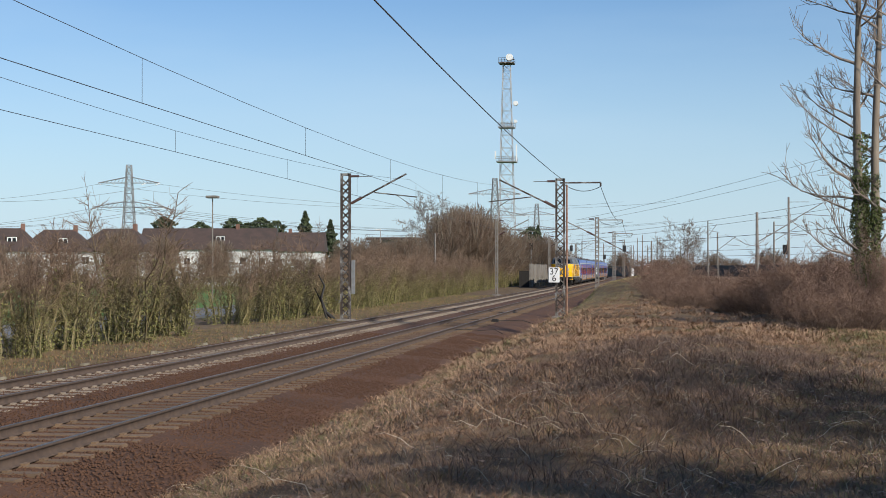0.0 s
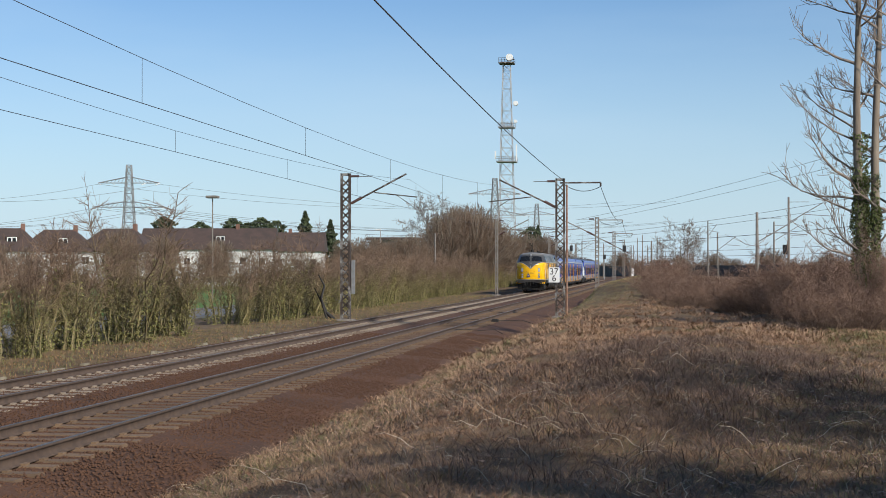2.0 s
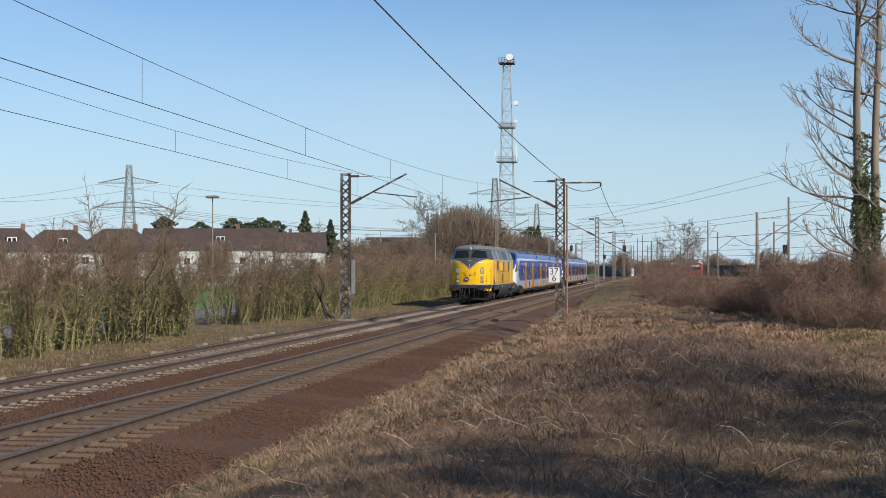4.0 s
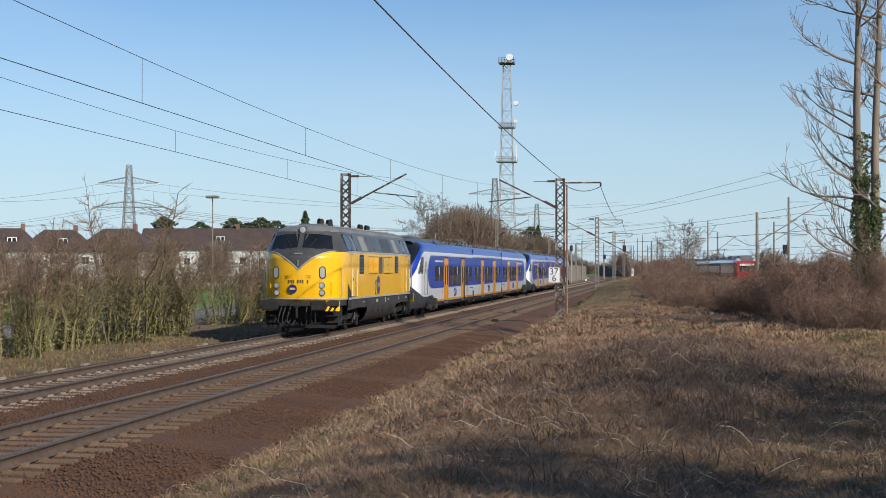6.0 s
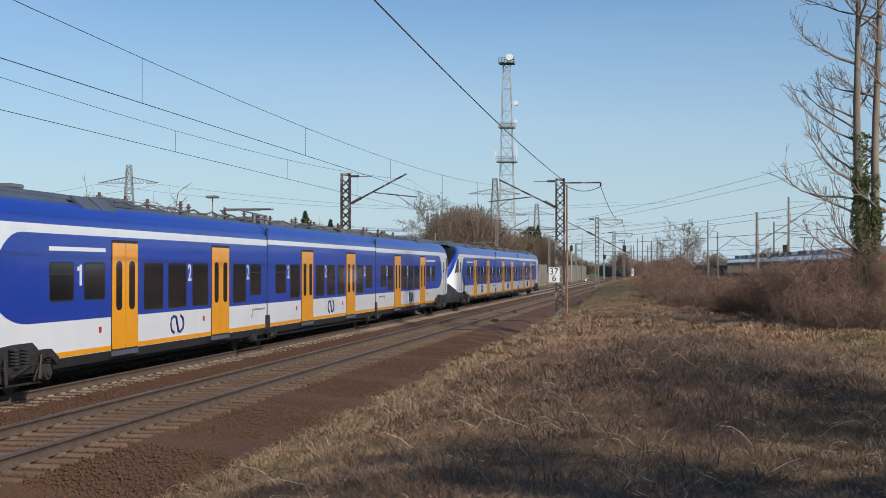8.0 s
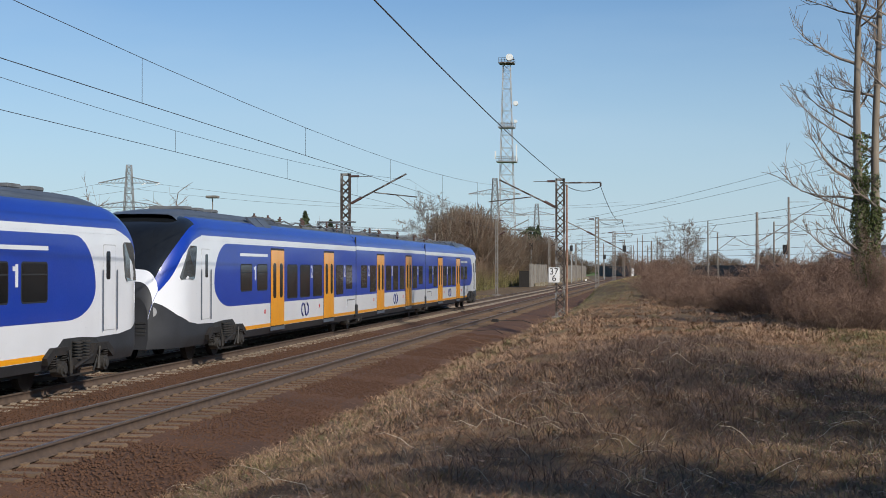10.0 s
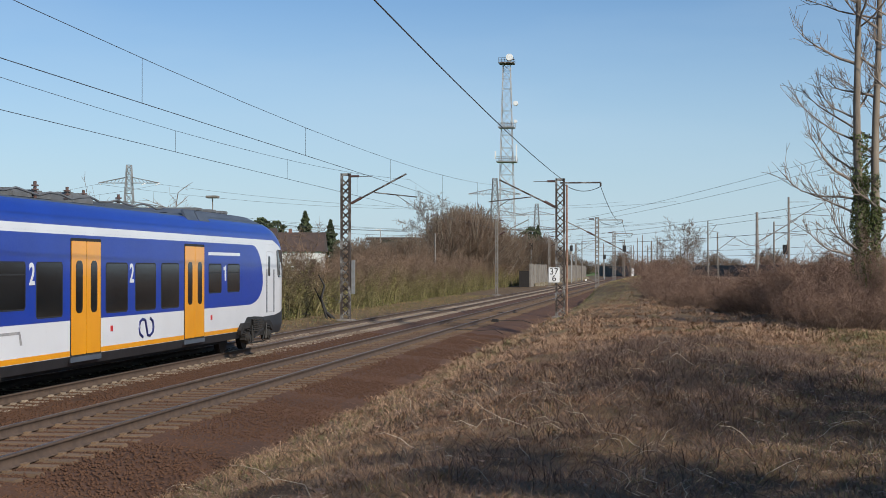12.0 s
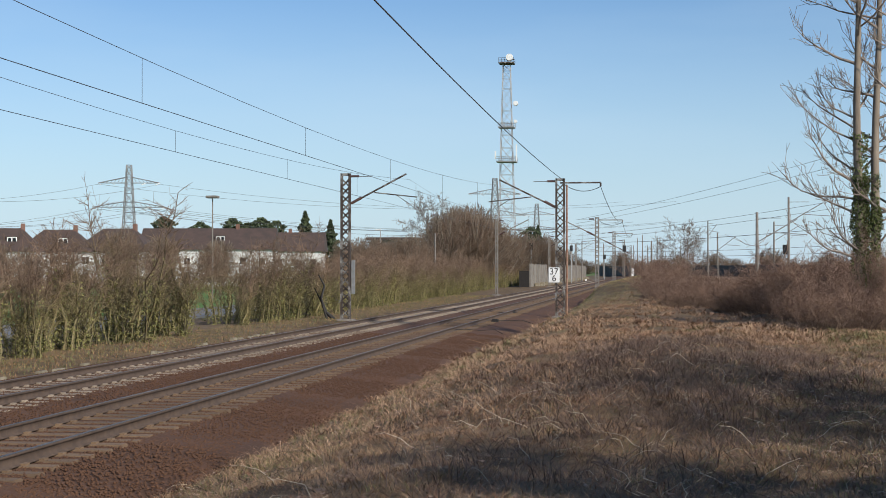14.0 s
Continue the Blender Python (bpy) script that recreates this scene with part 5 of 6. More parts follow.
canes(1300, 13, 37, 0.6, 2.3, 23, 9, 0.3, 0.0042, CANE, "bramble_thicket", "tangled dark bramble canes on the mound")
canes(900, 10, 40, -1.0, 3.0, 18, 12, 0.22, 0.0042, CANE, "bramble_thicket", "low tangled bramble canes in the grass")
canes(360, 13, 34, 1.0, 2.4, 22, 9, 0.2, 0.0035, PALE, "broken_stalks", "bleached grass stalks lying over the brambles", 0.6)
canes(90, 9, 40, -0.6, 2.6, 16, 12, 0.3, 0.006, PALE, "broken_stalks", "bleached broken stalks sticking out of the litter", 0.2)
canes(170, 40, 90, -2.6, 1.4, 60, 22, 0.6, 0.007, DRY, "tall_weeds", "tall bleached weed stalks near the ballast", 0.05)
# fallen leaves under the shade
n = 5000
x, y = wedge(n, 9, 24, 0.8)
x, y = pick(x, y, np.clip(0.15 + 0.7 * smooth(-0.03, 0.07, x / y) * patchy(x, y, 2.1, 2.9), 0, 1))
n = len(x)
a, tip = rng.uniform(0, 6.28, n), rng.uniform(0.0, 0.03, n)
ca, sa, size = np.cos(a), np.sin(a), rng.uniform(0.018, 0.045, n)
z = ground_z(x, y) + rng.uniform(0.01, 0.07, n)
v = np.stack([np.stack([x + size * ca, y + size * sa, z + tip], -1), np.stack([x - 0.6 * size * sa, y + 0.6 * size * ca, z + 0.3 * tip], -1),
              np.stack([x - size * ca, y - size * sa, z + tip], -1), np.stack([x + 0.6 * size * sa, y - 0.6 * size * ca, z + 0.4 * tip], -1)], 1)
tagged(raw("fallen_leaves", v.reshape(-1, 3), np.arange(4 * n).reshape(-1, 4), LEAF), "curled brown fallen leaves on the ground", "leaves", kind="stuff")

# verge beside the far track
n = 42000
y = 26 + 124 * rng.random(n) ** 1.3
x = rng.uniform(-19.5, -15.3, n)
k = rng.random(n) < 0.4
tagged(raw("verge_grass", *blades(k.sum(), x[k], y[k], rng.uniform(0.04, 0.18, k.sum()), rng.uniform(0.003, 0.008, k.sum()), rng.uniform(0.3, 1.2, k.sum())), GREENG), "rough green grass verge under the hedge", "grass", kind="stuff")
k = ~k
tagged(raw("verge_litter", *blades(k.sum(), x[k], y[k], rng.uniform(0.02, 0.12, k.sum()), rng.uniform(0.003, 0.009, k.sum()), rng.uniform(0.6, 2.0, k.sum())), strands("orange_litter", (0.24, 0.12, 0.05), (0.52, 0.32, 0.16), (0.38, 0.22, 0.10), 0)), "orange-brown dry litter on the verge", "litter", kind="stuff")

n = 16000
x, y = rng.uniform(-5.2, -1.2, n), rng.uniform(85, 235, n)
tagged(raw("dry_grass", *blades(n, x, y, rng.uniform(0.04, 0.16, n), rng.uniform(0.006, 0.02, n), rng.uniform(0.5, 2.0, n)), strands("yellow_green_grass", (0.17, 0.16, 0.06), (0.36, 0.29, 0.14), (0.3, 0.24, 0.11), 0)), "yellow-green grass strip beside the track", "grass", kind="stuff")


def shrub_mesh(name, seed, height, radius, stems, twigs, material, r0=0.022, upright=1.0, twig_r=0.009, rise=0.35, low=0.25, subs=2, wander=0.13, long=0.22):
    """Crooked stems with side twigs and finer twigs on those."""
    g = np.random.default_rng(seed)
    lines, fine, spine = [], [], []
    for s in range(stems):
        a, rr = g.uniform(0, 6.28), radius * math.sqrt(g.random())
        p = np.array([rr * math.cos(a), rr * math.sin(a), -0.15])
        out = np.array([math.cos(a), math.sin(a), 0]) * g.uniform(0, 0.35) / upright + np.array([g.normal(0, 0.09), g.normal(0, 0.09), 0])
        h = height * g.uniform(0.55, 1.0)
        n = 8
        pts = [p]
        for k in range(1, n):
            pts.append(pts[-1] + (np.array([0, 0, 1.0]) + out * (0.5 + 0.2 * k) + g.normal(0, wander, 3) * [1, 1, 0.2]) * h / (n - 1))
        pts = np.array(pts)
        spine.append(pts)
        lines.append((pts, r0 * g.uniform(0.5, 1.4) * np.linspace(1, 0.25, n)))
        for w in range(twigs):
            t = (low + (1 - low) * g.random() ** 0.75) * (n - 1)
            k = min(int(t), n - 2)
            q = pts[k] + (pts[k + 1] - pts[k]) * (t - k)
            d = g.normal(0, 1, 3)
            d[2] = abs(d[2]) * 0.7 + rise
            d /= np.linalg.norm(d)
            ln = g.uniform(0.25, 0.9) * height * long
            mid = q + d * ln * 0.5 + g.normal(0, 0.05, 3)
            end = mid + (d + g.normal(0, 0.25, 3) + [0, 0, 0.25]) * ln * 0.5
            lines.append((np.array([q, mid, end]), [twig_r, twig_r * 0.8, twig_r * 0.4]))
            for _ in range(subs):
                b = mid + (end - mid) * g.uniform(-0.6, 0.9)
                fine.append((np.array([b, b + (d * 0.6 + g.normal(0, 0.6, 3) + [0, 0, 0.2]) * ln * g.uniform(0.25, 0.5)]), [twig_r * 0.6, twig_r * 0.3]))
    return raw(name, *tube_arrays(lines + fine, 3), material), spine


def mossy(ob, spine, seed, n):
    """Moss and ivy leaves in ragged sleeves along the lower stems."""
    def along(g, m):
        i = g.integers(0, len(spine), m)
        t = g.random(m) ** 1.25 * 4.6
        k = t.astype(int)
        sp = np.array(spine)
        c = sp[i, k] + (sp[i, k + 1] - sp[i, k]) * (t - k)[:, None]
        thick = 0.03 + 0.16 * (0.5 + 0.5 * np.sin(i * 2.1 + 2.6 * c[:, 2])) ** 2
        return c + g.normal(0, 1, (m, 3)) * thick[:, None] * [1, 1, 1.3]
    raw("moss_leaves", *leaf_cloud(n, along, 0.042, seed), MOSS, ob, "olive moss and ivy on the stems")


def leaf_cloud(n, pts_fn, size, seed):
    g = np.random.default_rng(seed)
    c = pts_fn(g, n)
    a, b = g.normal(0, 1, (n, 3)), g.normal(0, 1, (n, 3))
    a /= np.linalg.norm(a, axis=1)[:, None]
    b -= a * (a * b).sum(1)[:, None]
    b /= np.linalg.norm(b, axis=1)[:, None]
    s = size * g.uniform(0.6, 1.4, (n, 1))
    v = np.stack([c - a * s, c + b * s * 0.6, c + a * s, c - b * s * 0.6], 1)
    return v.reshape(-1, 3), np.arange(4 * n).reshape(-1, 4)


MOSS = strands("moss_and_ivy", (0.06, 0.062, 0.017), (0.29, 0.265, 0.09), (0.21, 0.19, 0.066), 0.2)
HEDGE = strands("hedge_stems", (0.06, 0.047, 0.024), (0.34, 0.275, 0.13), (0.20, 0.13, 0.086), 0.25, turn=(0.35, 0.7))
THICKET = strands("thicket_twigs", (0.085, 0.05, 0.034), (0.27, 0.175, 0.12), (0.19, 0.115, 0.08), 0.25)
kinds = []
for k in range(7):
    ob, spine = shrub_mesh("hedge_shrub", 11 + k, 3.4 + 0.22 * k, 0.62, 8, 34, HEDGE, 0.045, 1.5, 0.011, 0.15, 0.22, 3, 0.2, 0.2)
    mossy(ob, spine, 70 + k, 1250)
    kinds.append(tagged(ob, "leafless hedge shrub with crooked mossy stems and brown twigs", "shrub", "hedge shrubs beside the railway"))
r = random.Random(5)
spots = []
y = 26.0
while y < 330:
    step = 1.25 if y < 90 else 1.5 if y < 160 else 3.0
    for row in range(2):
        yy = y / (1.08 if row else 1.0)
        gap = 59.4 < yy < 62.3 or 64.7 < yy < 69.0 or 92 < yy < 94.5 or (0.5 + 0.5 * math.sin(yy * 1.75 + 0.8 * math.sin(yy * 0.6))) < 0.25 * (yy < 120) * (1 if row else 0.6)
        if not gap:
            spots.append((-18.8 - 1.5 * row - 0.018 * max(0, y - 60) + r.uniform(-0.4, 0.4), y + r.uniform(-0.35, 0.35), row))
    y += step
for k, (x, y, row) in enumerate(spots):
    m = pose(x, y, -0.32, 0, 0, r.uniform(0, 360))
    ob = kinds[k] if k < 7 else copy_thing(kinds[r.randrange(7)], m)
    ob.matrix_basis = m
    q = r.uniform(0.72, 1.08) * (1.12 if 62.3 <= y <= 64.7 or 52.4 < y < 53.7 else 1.0)
    ob.scale = (q * r.uniform(0.9, 1.25), q * r.uniform(0.9, 1.25), q)

thick = [shrub_mesh("thicket_bush", 31 + k, 1.3 + 0.25 * k, 1.15, 20, 20, THICKET, 0.010, 0.45, 0.0065, 0.0, 0.1, 3, 0.22, 0.3)[0] for k in range(5)]
for ob in thick:
    tagged(ob, "leafless red-brown bush in the thicket", "bush", "thicket bushes")
line = [(-0.6, 128), (-0.4, 100), (0.6, 84), (2.6, 70), (4.2, 60), (6.2, 56), (9.0, 58), (14.0, 58)]
made = 0
for k in range(230):
    t = r.random() * (len(line) - 1)
    i = int(t)
    x = line[i][0] + (line[i + 1][0] - line[i][0]) * (t - i)
    y = line[i][1] + (line[i + 1][1] - line[i][1]) * (t - i)
    back = r.random()
    x, y = x + 1.8 * back + r.uniform(-0.3, 0.5), y + 11 * back
    m = pose(x, y, float(ground_z(x, y)) - 0.05, 0, 0, r.uniform(0, 360))
    ob = thick[made] if made < 5 else copy_thing(thick[r.randrange(5)], m)
    ob.matrix_basis = m
    q = (r.uniform(0.5, 0.9) if x < 6.0 else r.uniform(0.8, 1.3)) * (1.4 if r.random() < 0.07 else 1)
    ob.scale = (q * 1.15, q * 1.15, q)
    made += 1

for k in range(16):
    y = r.uniform(47, 54)
    x = y * (0.095 + 0.055 * k / 15) + 0.3
    ob = copy_thing(thick[k % 5], pose(x, y, float(ground_z(x, y)) - 0.05, 0, 0, 77 * k))
    q = r.uniform(0.6, 1.1)
    ob.scale = (q * 1.1, q * 1.1, q * 1.1)
# vines and brambles climbing round the foot of the ivy tree
for k in range(9):
    x, y = 7.6 + r.uniform(-0.5, 0.8), 53.2 + r.uniform(-0.7, 0.4)
    ob = copy_thing(thick[k % 5], pose(x, y, 0.3, 0, 0, 61 * k))
    ob.scale = (0.55, 0.55, r.uniform(1.1, 1.9))
# dead branch leaning by the hedge
dead = tube_arrays([(np.array([(-17.0, 80.0, -0.4), (-17.5, 80.1, 0.0), (-17.75, 80.0, 0.7), (-17.6, 80.2, 1.4), (-17.9, 80.1, 2.0)]), [0.11, 0.1, 0.08, 0.06, 0.03]),
                    (np.array([(-17.4, 80.0, -0.4), (-17.7, 80.0, 0.5), (-18.1, 80.0, 1.3)]), [0.07, 0.05, 0.02])], 6)
tagged(raw("dead_branch", *dead, SOOT), "blackened dead branch leaning by the hedge", "branch")


def tree_lines(seed, height, trunk_r, spread=0.6, levels=4, trunks=1, first=0.3, kids=(9, 7, 6, 5), twig=0.012, up=0.45):
    g = np.random.default_rng(seed)
    lines = []

    def grow(p, d, ln, r, lev):
        n = 7 if lev == 0 else 5 if lev < 3 else 3
        pts, dd = [p], d.copy()
        for k in range(n - 1):
            dd = dd + g.normal(0, 0.06 + 0.06 * lev, 3) + np.array([0, 0, 0.05 if lev == 0 else 0.10 * up])
            dd /= np.linalg.norm(dd)
            pts.append(pts[-1] + dd * ln / (n - 1))
        pts = np.array(pts)
        rs = np.linspace(r, max(twig * 0.5, r * (0.35 if lev else 0.22)), n)
        lines.append((pts, rs))
        if lev >= levels - 1:
            return
        for k in range(kids[lev]):
            t = (first if lev == 0 else 0.2) + (1 - (first if lev == 0 else 0.2)) * (k + g.random()) / kids[lev]
            q = t * (n - 1)
            i = min(int(q), n - 2)
            at = pts[i] + (pts[i + 1] - pts[i]) * (q - i)
            side = g.normal(0, 1, 3)
            axis = pts[i + 1] - pts[i]
            axis /= np.linalg.norm(axis)
            side -= axis * (side @ axis)
            side /= np.linalg.norm(side)
            nd = axis * (1 - spread) + side * spread + np.array([0, 0, up * 0.4])
            nd /= np.linalg.norm(nd)
            cr = max(twig, np.interp(q, np.arange(n), rs) * (0.5 if lev == 0 else 0.55))
            grow(at, nd, ln * (0.55 - 0.25 * t if lev == 0 else 0.5) * g.uniform(0.75, 1.15), cr, lev + 1)

    for t in range(trunks):
        a = g.uniform(0, 6.28)
        o = np.array([math.cos(a), math.sin(a), 0]) * (0.22 if trunks > 1 else 0)
        grow(o + [0, 0, -0.3], np.array([o[0] * 0.2, o[1] * 0.2, 1.0]), height * g.uniform(0.9, 1.0), trunk_r, 0)
    return lines


def bare_tree(seed, height, r, bark, twigs_mat, label, **kw):
    lines = tree_lines(seed, height, r, **kw)
    tree = tagged(new("bare_tree"), label, "tree")
    big = [q for q in lines if q[1][0] > r * 0.3]
    raw("trunk", *tube_arrays(big, 8), bark, tree, "", True)
    raw("crown", *tube_arrays([q for q in lines if q[1][0] <= r * 0.3], 3), twigs_mat, tree, "leafless twigs")
    return tree


BARK = paint("grey_bark", (0.26, 0.215, 0.165), (0.16, 0.125, 0.095), 3, 0.95, 0, 0.6, 25, stretch=(1, 1, 0.25))
TWIG = strands("grey_twigs", (0.17, 0.135, 0.11), (0.26, 0.21, 0.17), (0.2, 0.16, 0.13), 0.15)


IVY = strands("ivy_leaves", (0.045, 0.06, 0.018), (0.12, 0.14, 0.035), (0.1, 0.12, 0.035), 0)


def ivy_tree():
    tree = tagged(new("bare_tree"), "tall leafless tree with two ivy-covered trunks", "tree")
    g = np.random.default_rng(12)
    trunk, limbs = [], []
    for ox, lean, h, r0 in ((0.0, -0.004, 17.0, 0.19), (0.5, 0.016, 16.0, 0.19), (0.95, 0.06, 14.0, 0.15)):
        z = np.linspace(-0.3, h, 12)
        p = np.stack([ox + lean * z + 0.05 * np.sin(z * 0.7 + ox), 0.3 * ox + 0.04 * np.cos(z * 0.6), z], -1)
        rs = np.linspace(r0, 0.04, 12)
        trunk.append((p, rs))
        for k in range(19):
            t = 0.14 + 0.8 * (k + g.random()) / 19
            zz = -0.3 + (h + 0.3) * t
            at = np.array([np.interp(zz, z, p[:, 0]), np.interp(zz, z, p[:, 1]), zz])
            a = g.uniform(0, 6.28) if k % 3 else g.normal(math.pi, 0.4)
            ln = g.uniform(1.9, 3.7) * (1.1 - 0.45 * t)
            d = np.array([math.cos(a), 0.7 * math.sin(a), g.uniform(0.15, 0.75)])
            d /= np.linalg.norm(d)
            n = 9
            pts = [at]
            for q in range(n - 1):
                pts.append(pts[-1] + d * ln / (n - 1))
                d = d + np.array([0, 0, 0.13 if q > 2 else 0.02]) + g.normal(0, 0.11, 3)
                d /= np.linalg.norm(d)
            pts = np.array(pts)
            limbs.append((pts, np.linspace(g.uniform(0.045, 0.075) * (1.15 - 0.5 * t), 0.012, n)))
            for w in range(11):
                q = g.uniform(0.22, 1) * (n - 1)
                i = min(int(q), n - 2)
                b = pts[i] + (pts[i + 1] - pts[i]) * (q - i)
                dd = (pts[i + 1] - pts[i]) / np.linalg.norm(pts[i + 1] - pts[i]) + g.normal(0, 0.55, 3) + [0, 0, 0.3]
                dd /= np.linalg.norm(dd)
                tl = g.uniform(0.35, 1.15)
                e = b + dd * tl * 0.5 + g.normal(0, 0.05, 3)
                f = e + (dd + g.normal(0, 0.2, 3) + [0, 0, 0.35]) * tl * 0.5
                limbs.append((np.array([b, e, f]), [0.014, 0.011, 0.007]))
                for _ in range(4):
                    h2 = b + (f - b) * g.uniform(0.2, 1.0)
                    limbs.append((np.array([h2, h2 + (dd * 0.5 + g.normal(0, 0.5, 3) + [0, 0, 0.5]) * g.uniform(0.12, 0.3)]), [0.009, 0.007]))
    raw("trunk", *tube_arrays(trunk, 10), BARK, tree, "", True)
    raw("crown", *tube_arrays(limbs, 3), TWIG, tree, "leafless twigs")

    def on_trunk(g, n):
        z = np.where(g.random(n) < 0.75, 1.2 + 3.9 * g.random(n) ** 0.7, g.uniform(4.0, 6.6, n))
        a = g.uniform(0, 6.28, n)
        which = g.random(n) < 0.62
        z = np.where(which, z, 0.8 * z)
        rr = (0.19 + 0.14 * g.random(n)) * np.where(z < 4.4, 1.0, 0.85) + 0.05 * np.sin(4 * z)
        return np.stack([rr * np.cos(a) + np.where(which, 0.04, 0.42), rr * np.sin(a), z], -1)
    raw("ivy", *leaf_cloud(7000, on_trunk, 0.045, 2), IVY, tree, "dark green ivy leaves")
    return tree


tree_a = ivy_tree()
tree_a.location = (54.0 * math.tan(math.atan((1521 - 784) / 2722) - radians(7.97)), 54.0, 0.35)

# unseen trees added beside and behind the camera to shade the foreground
shade = bare_tree(21, 12.0, 0.2, BARK, TWIG, "unseen twiggy tree added to shade the foreground", levels=5, kids=(14, 8, 6, 4), twig=0.022, first=0.12)
def shade_leaves(g, n):
    d = g.normal(0, 1, (n, 3))
    d /= np.linalg.norm(d, axis=1)[:, None]
    rad = g.uniform(0.25, 1.0, n)[:, None] ** 0.5 * (0.8 + 0.2 * np.sin(5 * d[:, :1] + 3) * np.cos(4 * d[:, 2:]))
    return d * rad * [3.6, 3.6, 4.6] + [0, 0, 6.6]


# loose leaf cards, added so that the crown casts denser shade
raw("foliage", *leaf_cloud(620, shade_leaves, 0.27, 8), IVY, shade, "dense dark evergreen ivy foliage")
shade["label"] = "unseen tree with dense dark foliage, added to shade the foreground"
for k, (x, y, q) in enumerate(((10.4, 14.2, 0.62), (6.7, 9.0, 0.5), (9.2, 12.4, 0.5), (7.4, 6.6, 0.58))):
    m = pose(x, y, 0.3, 0, 0, 70 * k)
    ob = shade if k == 0 else copy_thing(shade, m)
    ob.matrix_basis = m
    ob.scale = (q, q, q)

# wood beyond the hedge, seen as one dark mass
TWIG_FAR = strands("grove_twigs", (0.09, 0.062, 0.042), (0.22, 0.155, 0.105), (0.165, 0.113, 0.077), 0.2)


def grove_tree(seed):
    """Rounded leafless crown of very many fine rising twigs on forking limbs."""
    g = np.random.default_rng(seed)
    tree = tagged(new("bare_tree"), "leafless brown tree in the grove behind the hedge", "tree", "grove trees")
    limbs = [(np.array([(0, 0, -0.4), (0.05, 0.05, 2.0), (0.1, -0.1, 5.0), (0.0, 0.1, 8.5)]), [0.22, 0.18, 0.12, 0.05])]
    twigs = []
    for k in range(46):
        a, e = g.uniform(0, 6.28), g.uniform(-0.5, 1.4)
        tip = np.array([math.cos(a) * math.cos(e) * 2.8, math.sin(a) * math.cos(e) * 2.8, 6.3 + 4.0 * math.sin(e)])
        base = np.array([0, 0, g.uniform(1.0, 5.0)])
        mid = (base + tip) / 2 + g.normal(0, 0.3, 3)
        limbs.append((np.array([base, mid, tip]), [0.09, 0.06, 0.03]))
    n = 3400
    d = g.normal(0, 1, (n, 3))
    d /= np.linalg.norm(d, axis=1)[:, None]
    rad = g.random(n) ** 0.4 * (0.86 + 0.14 * np.sin(4 * d[:, 0] + seed) * np.cos(5 * d[:, 1] + 2 * d[:, 2]))
    at = d * rad[:, None] * [3.0, 3.0, 4.5] + [0, 0, 6.0]
    for c, o in zip(at, d):
        w = o * [0.7, 0.7, 0.3] + np.array([0, 0, 0.7]) + g.normal(0, 0.55, 3)
        w *= g.uniform(0.5, 1.1) / np.linalg.norm(w)
        twigs.append((np.array([c - w * 0.5, c + g.normal(0, 0.05, 3), c + w * 0.5]), [0.02, 0.015, 0.008]))
    raw("trunk", *tube_arrays(limbs, 6), BARK, tree, "", True)
    raw("crown", *tube_arrays(twigs, 3), TWIG_FAR, tree, "dense brown leafless twigs")
    return tree


grove = [grove_tree(41 + k) for k in range(3)]
pale_tree = bare_tree(44, 11.0, 0.16, BARK, TWIG, "pale leafless tree with an open rounded crown", levels=5, kids=(12, 7, 5, 4), twig=0.02, spread=0.62, first=0.2)


def spot(px, y):
    """x of a place seen at bearing px (in thousandths of the view) at distance y along the line."""
    return y * math.tan(math.atan((px - 784) / 2722) - radians(7.97))


k = 0
for px, y, q in ((690, 178, 0.55), (775, 205, 0.95), (800, 200, 1.1), (822, 210, 1.12), (845, 198, 1.08), (868, 205, 1.0), (790, 185, 0.95), (835, 188, 1.0), (860, 190, 0.9), (905, 230, 0.8), (925, 240, 0.85), (960, 250, 0.85), (975, 260, 0.8), (815, 190, 1.05), (885, 215, 0.9), (700, 180, 0.55), (720, 185, 0.6), (665, 175, 0.5), (50, 120, 0.45), (215, 125, 0.62), (285, 150, 0.62), (375, 150, 0.55), (390, 160, 0.6), (-10, 110, 0.5), (640, 170, 0.62), (735, 172, 0.66), (760, 176, 0.62), (612, 165, 0.6), (625, 174, 0.58), (658, 172, 0.64), (678, 176, 0.6), (700, 172, 0.63), (718, 178, 0.66)):
    m = pose(spot(px, y), y, -0.5, 0, 0, 53 * k)
    ob = grove[k] if k < 3 else copy_thing(grove[k % 3], m)
    ob.matrix_basis = m
    ob.scale = (q * 1.15, q * 1.15, q)
    k += 1
for k, (px, y, q) in enumerate(((748, 192, 0.98), (1205, 150, 0.6), (1232, 158, 0.5), (1180, 162, 0.46))):
    m = pose(spot(px, y), y, -0.4, 0, 0, 80 * k)
    ob = copy_thing(pale_tree, m) if k else pale_tree
    ob.matrix_basis = m
    ob.scale = (q, q, q)


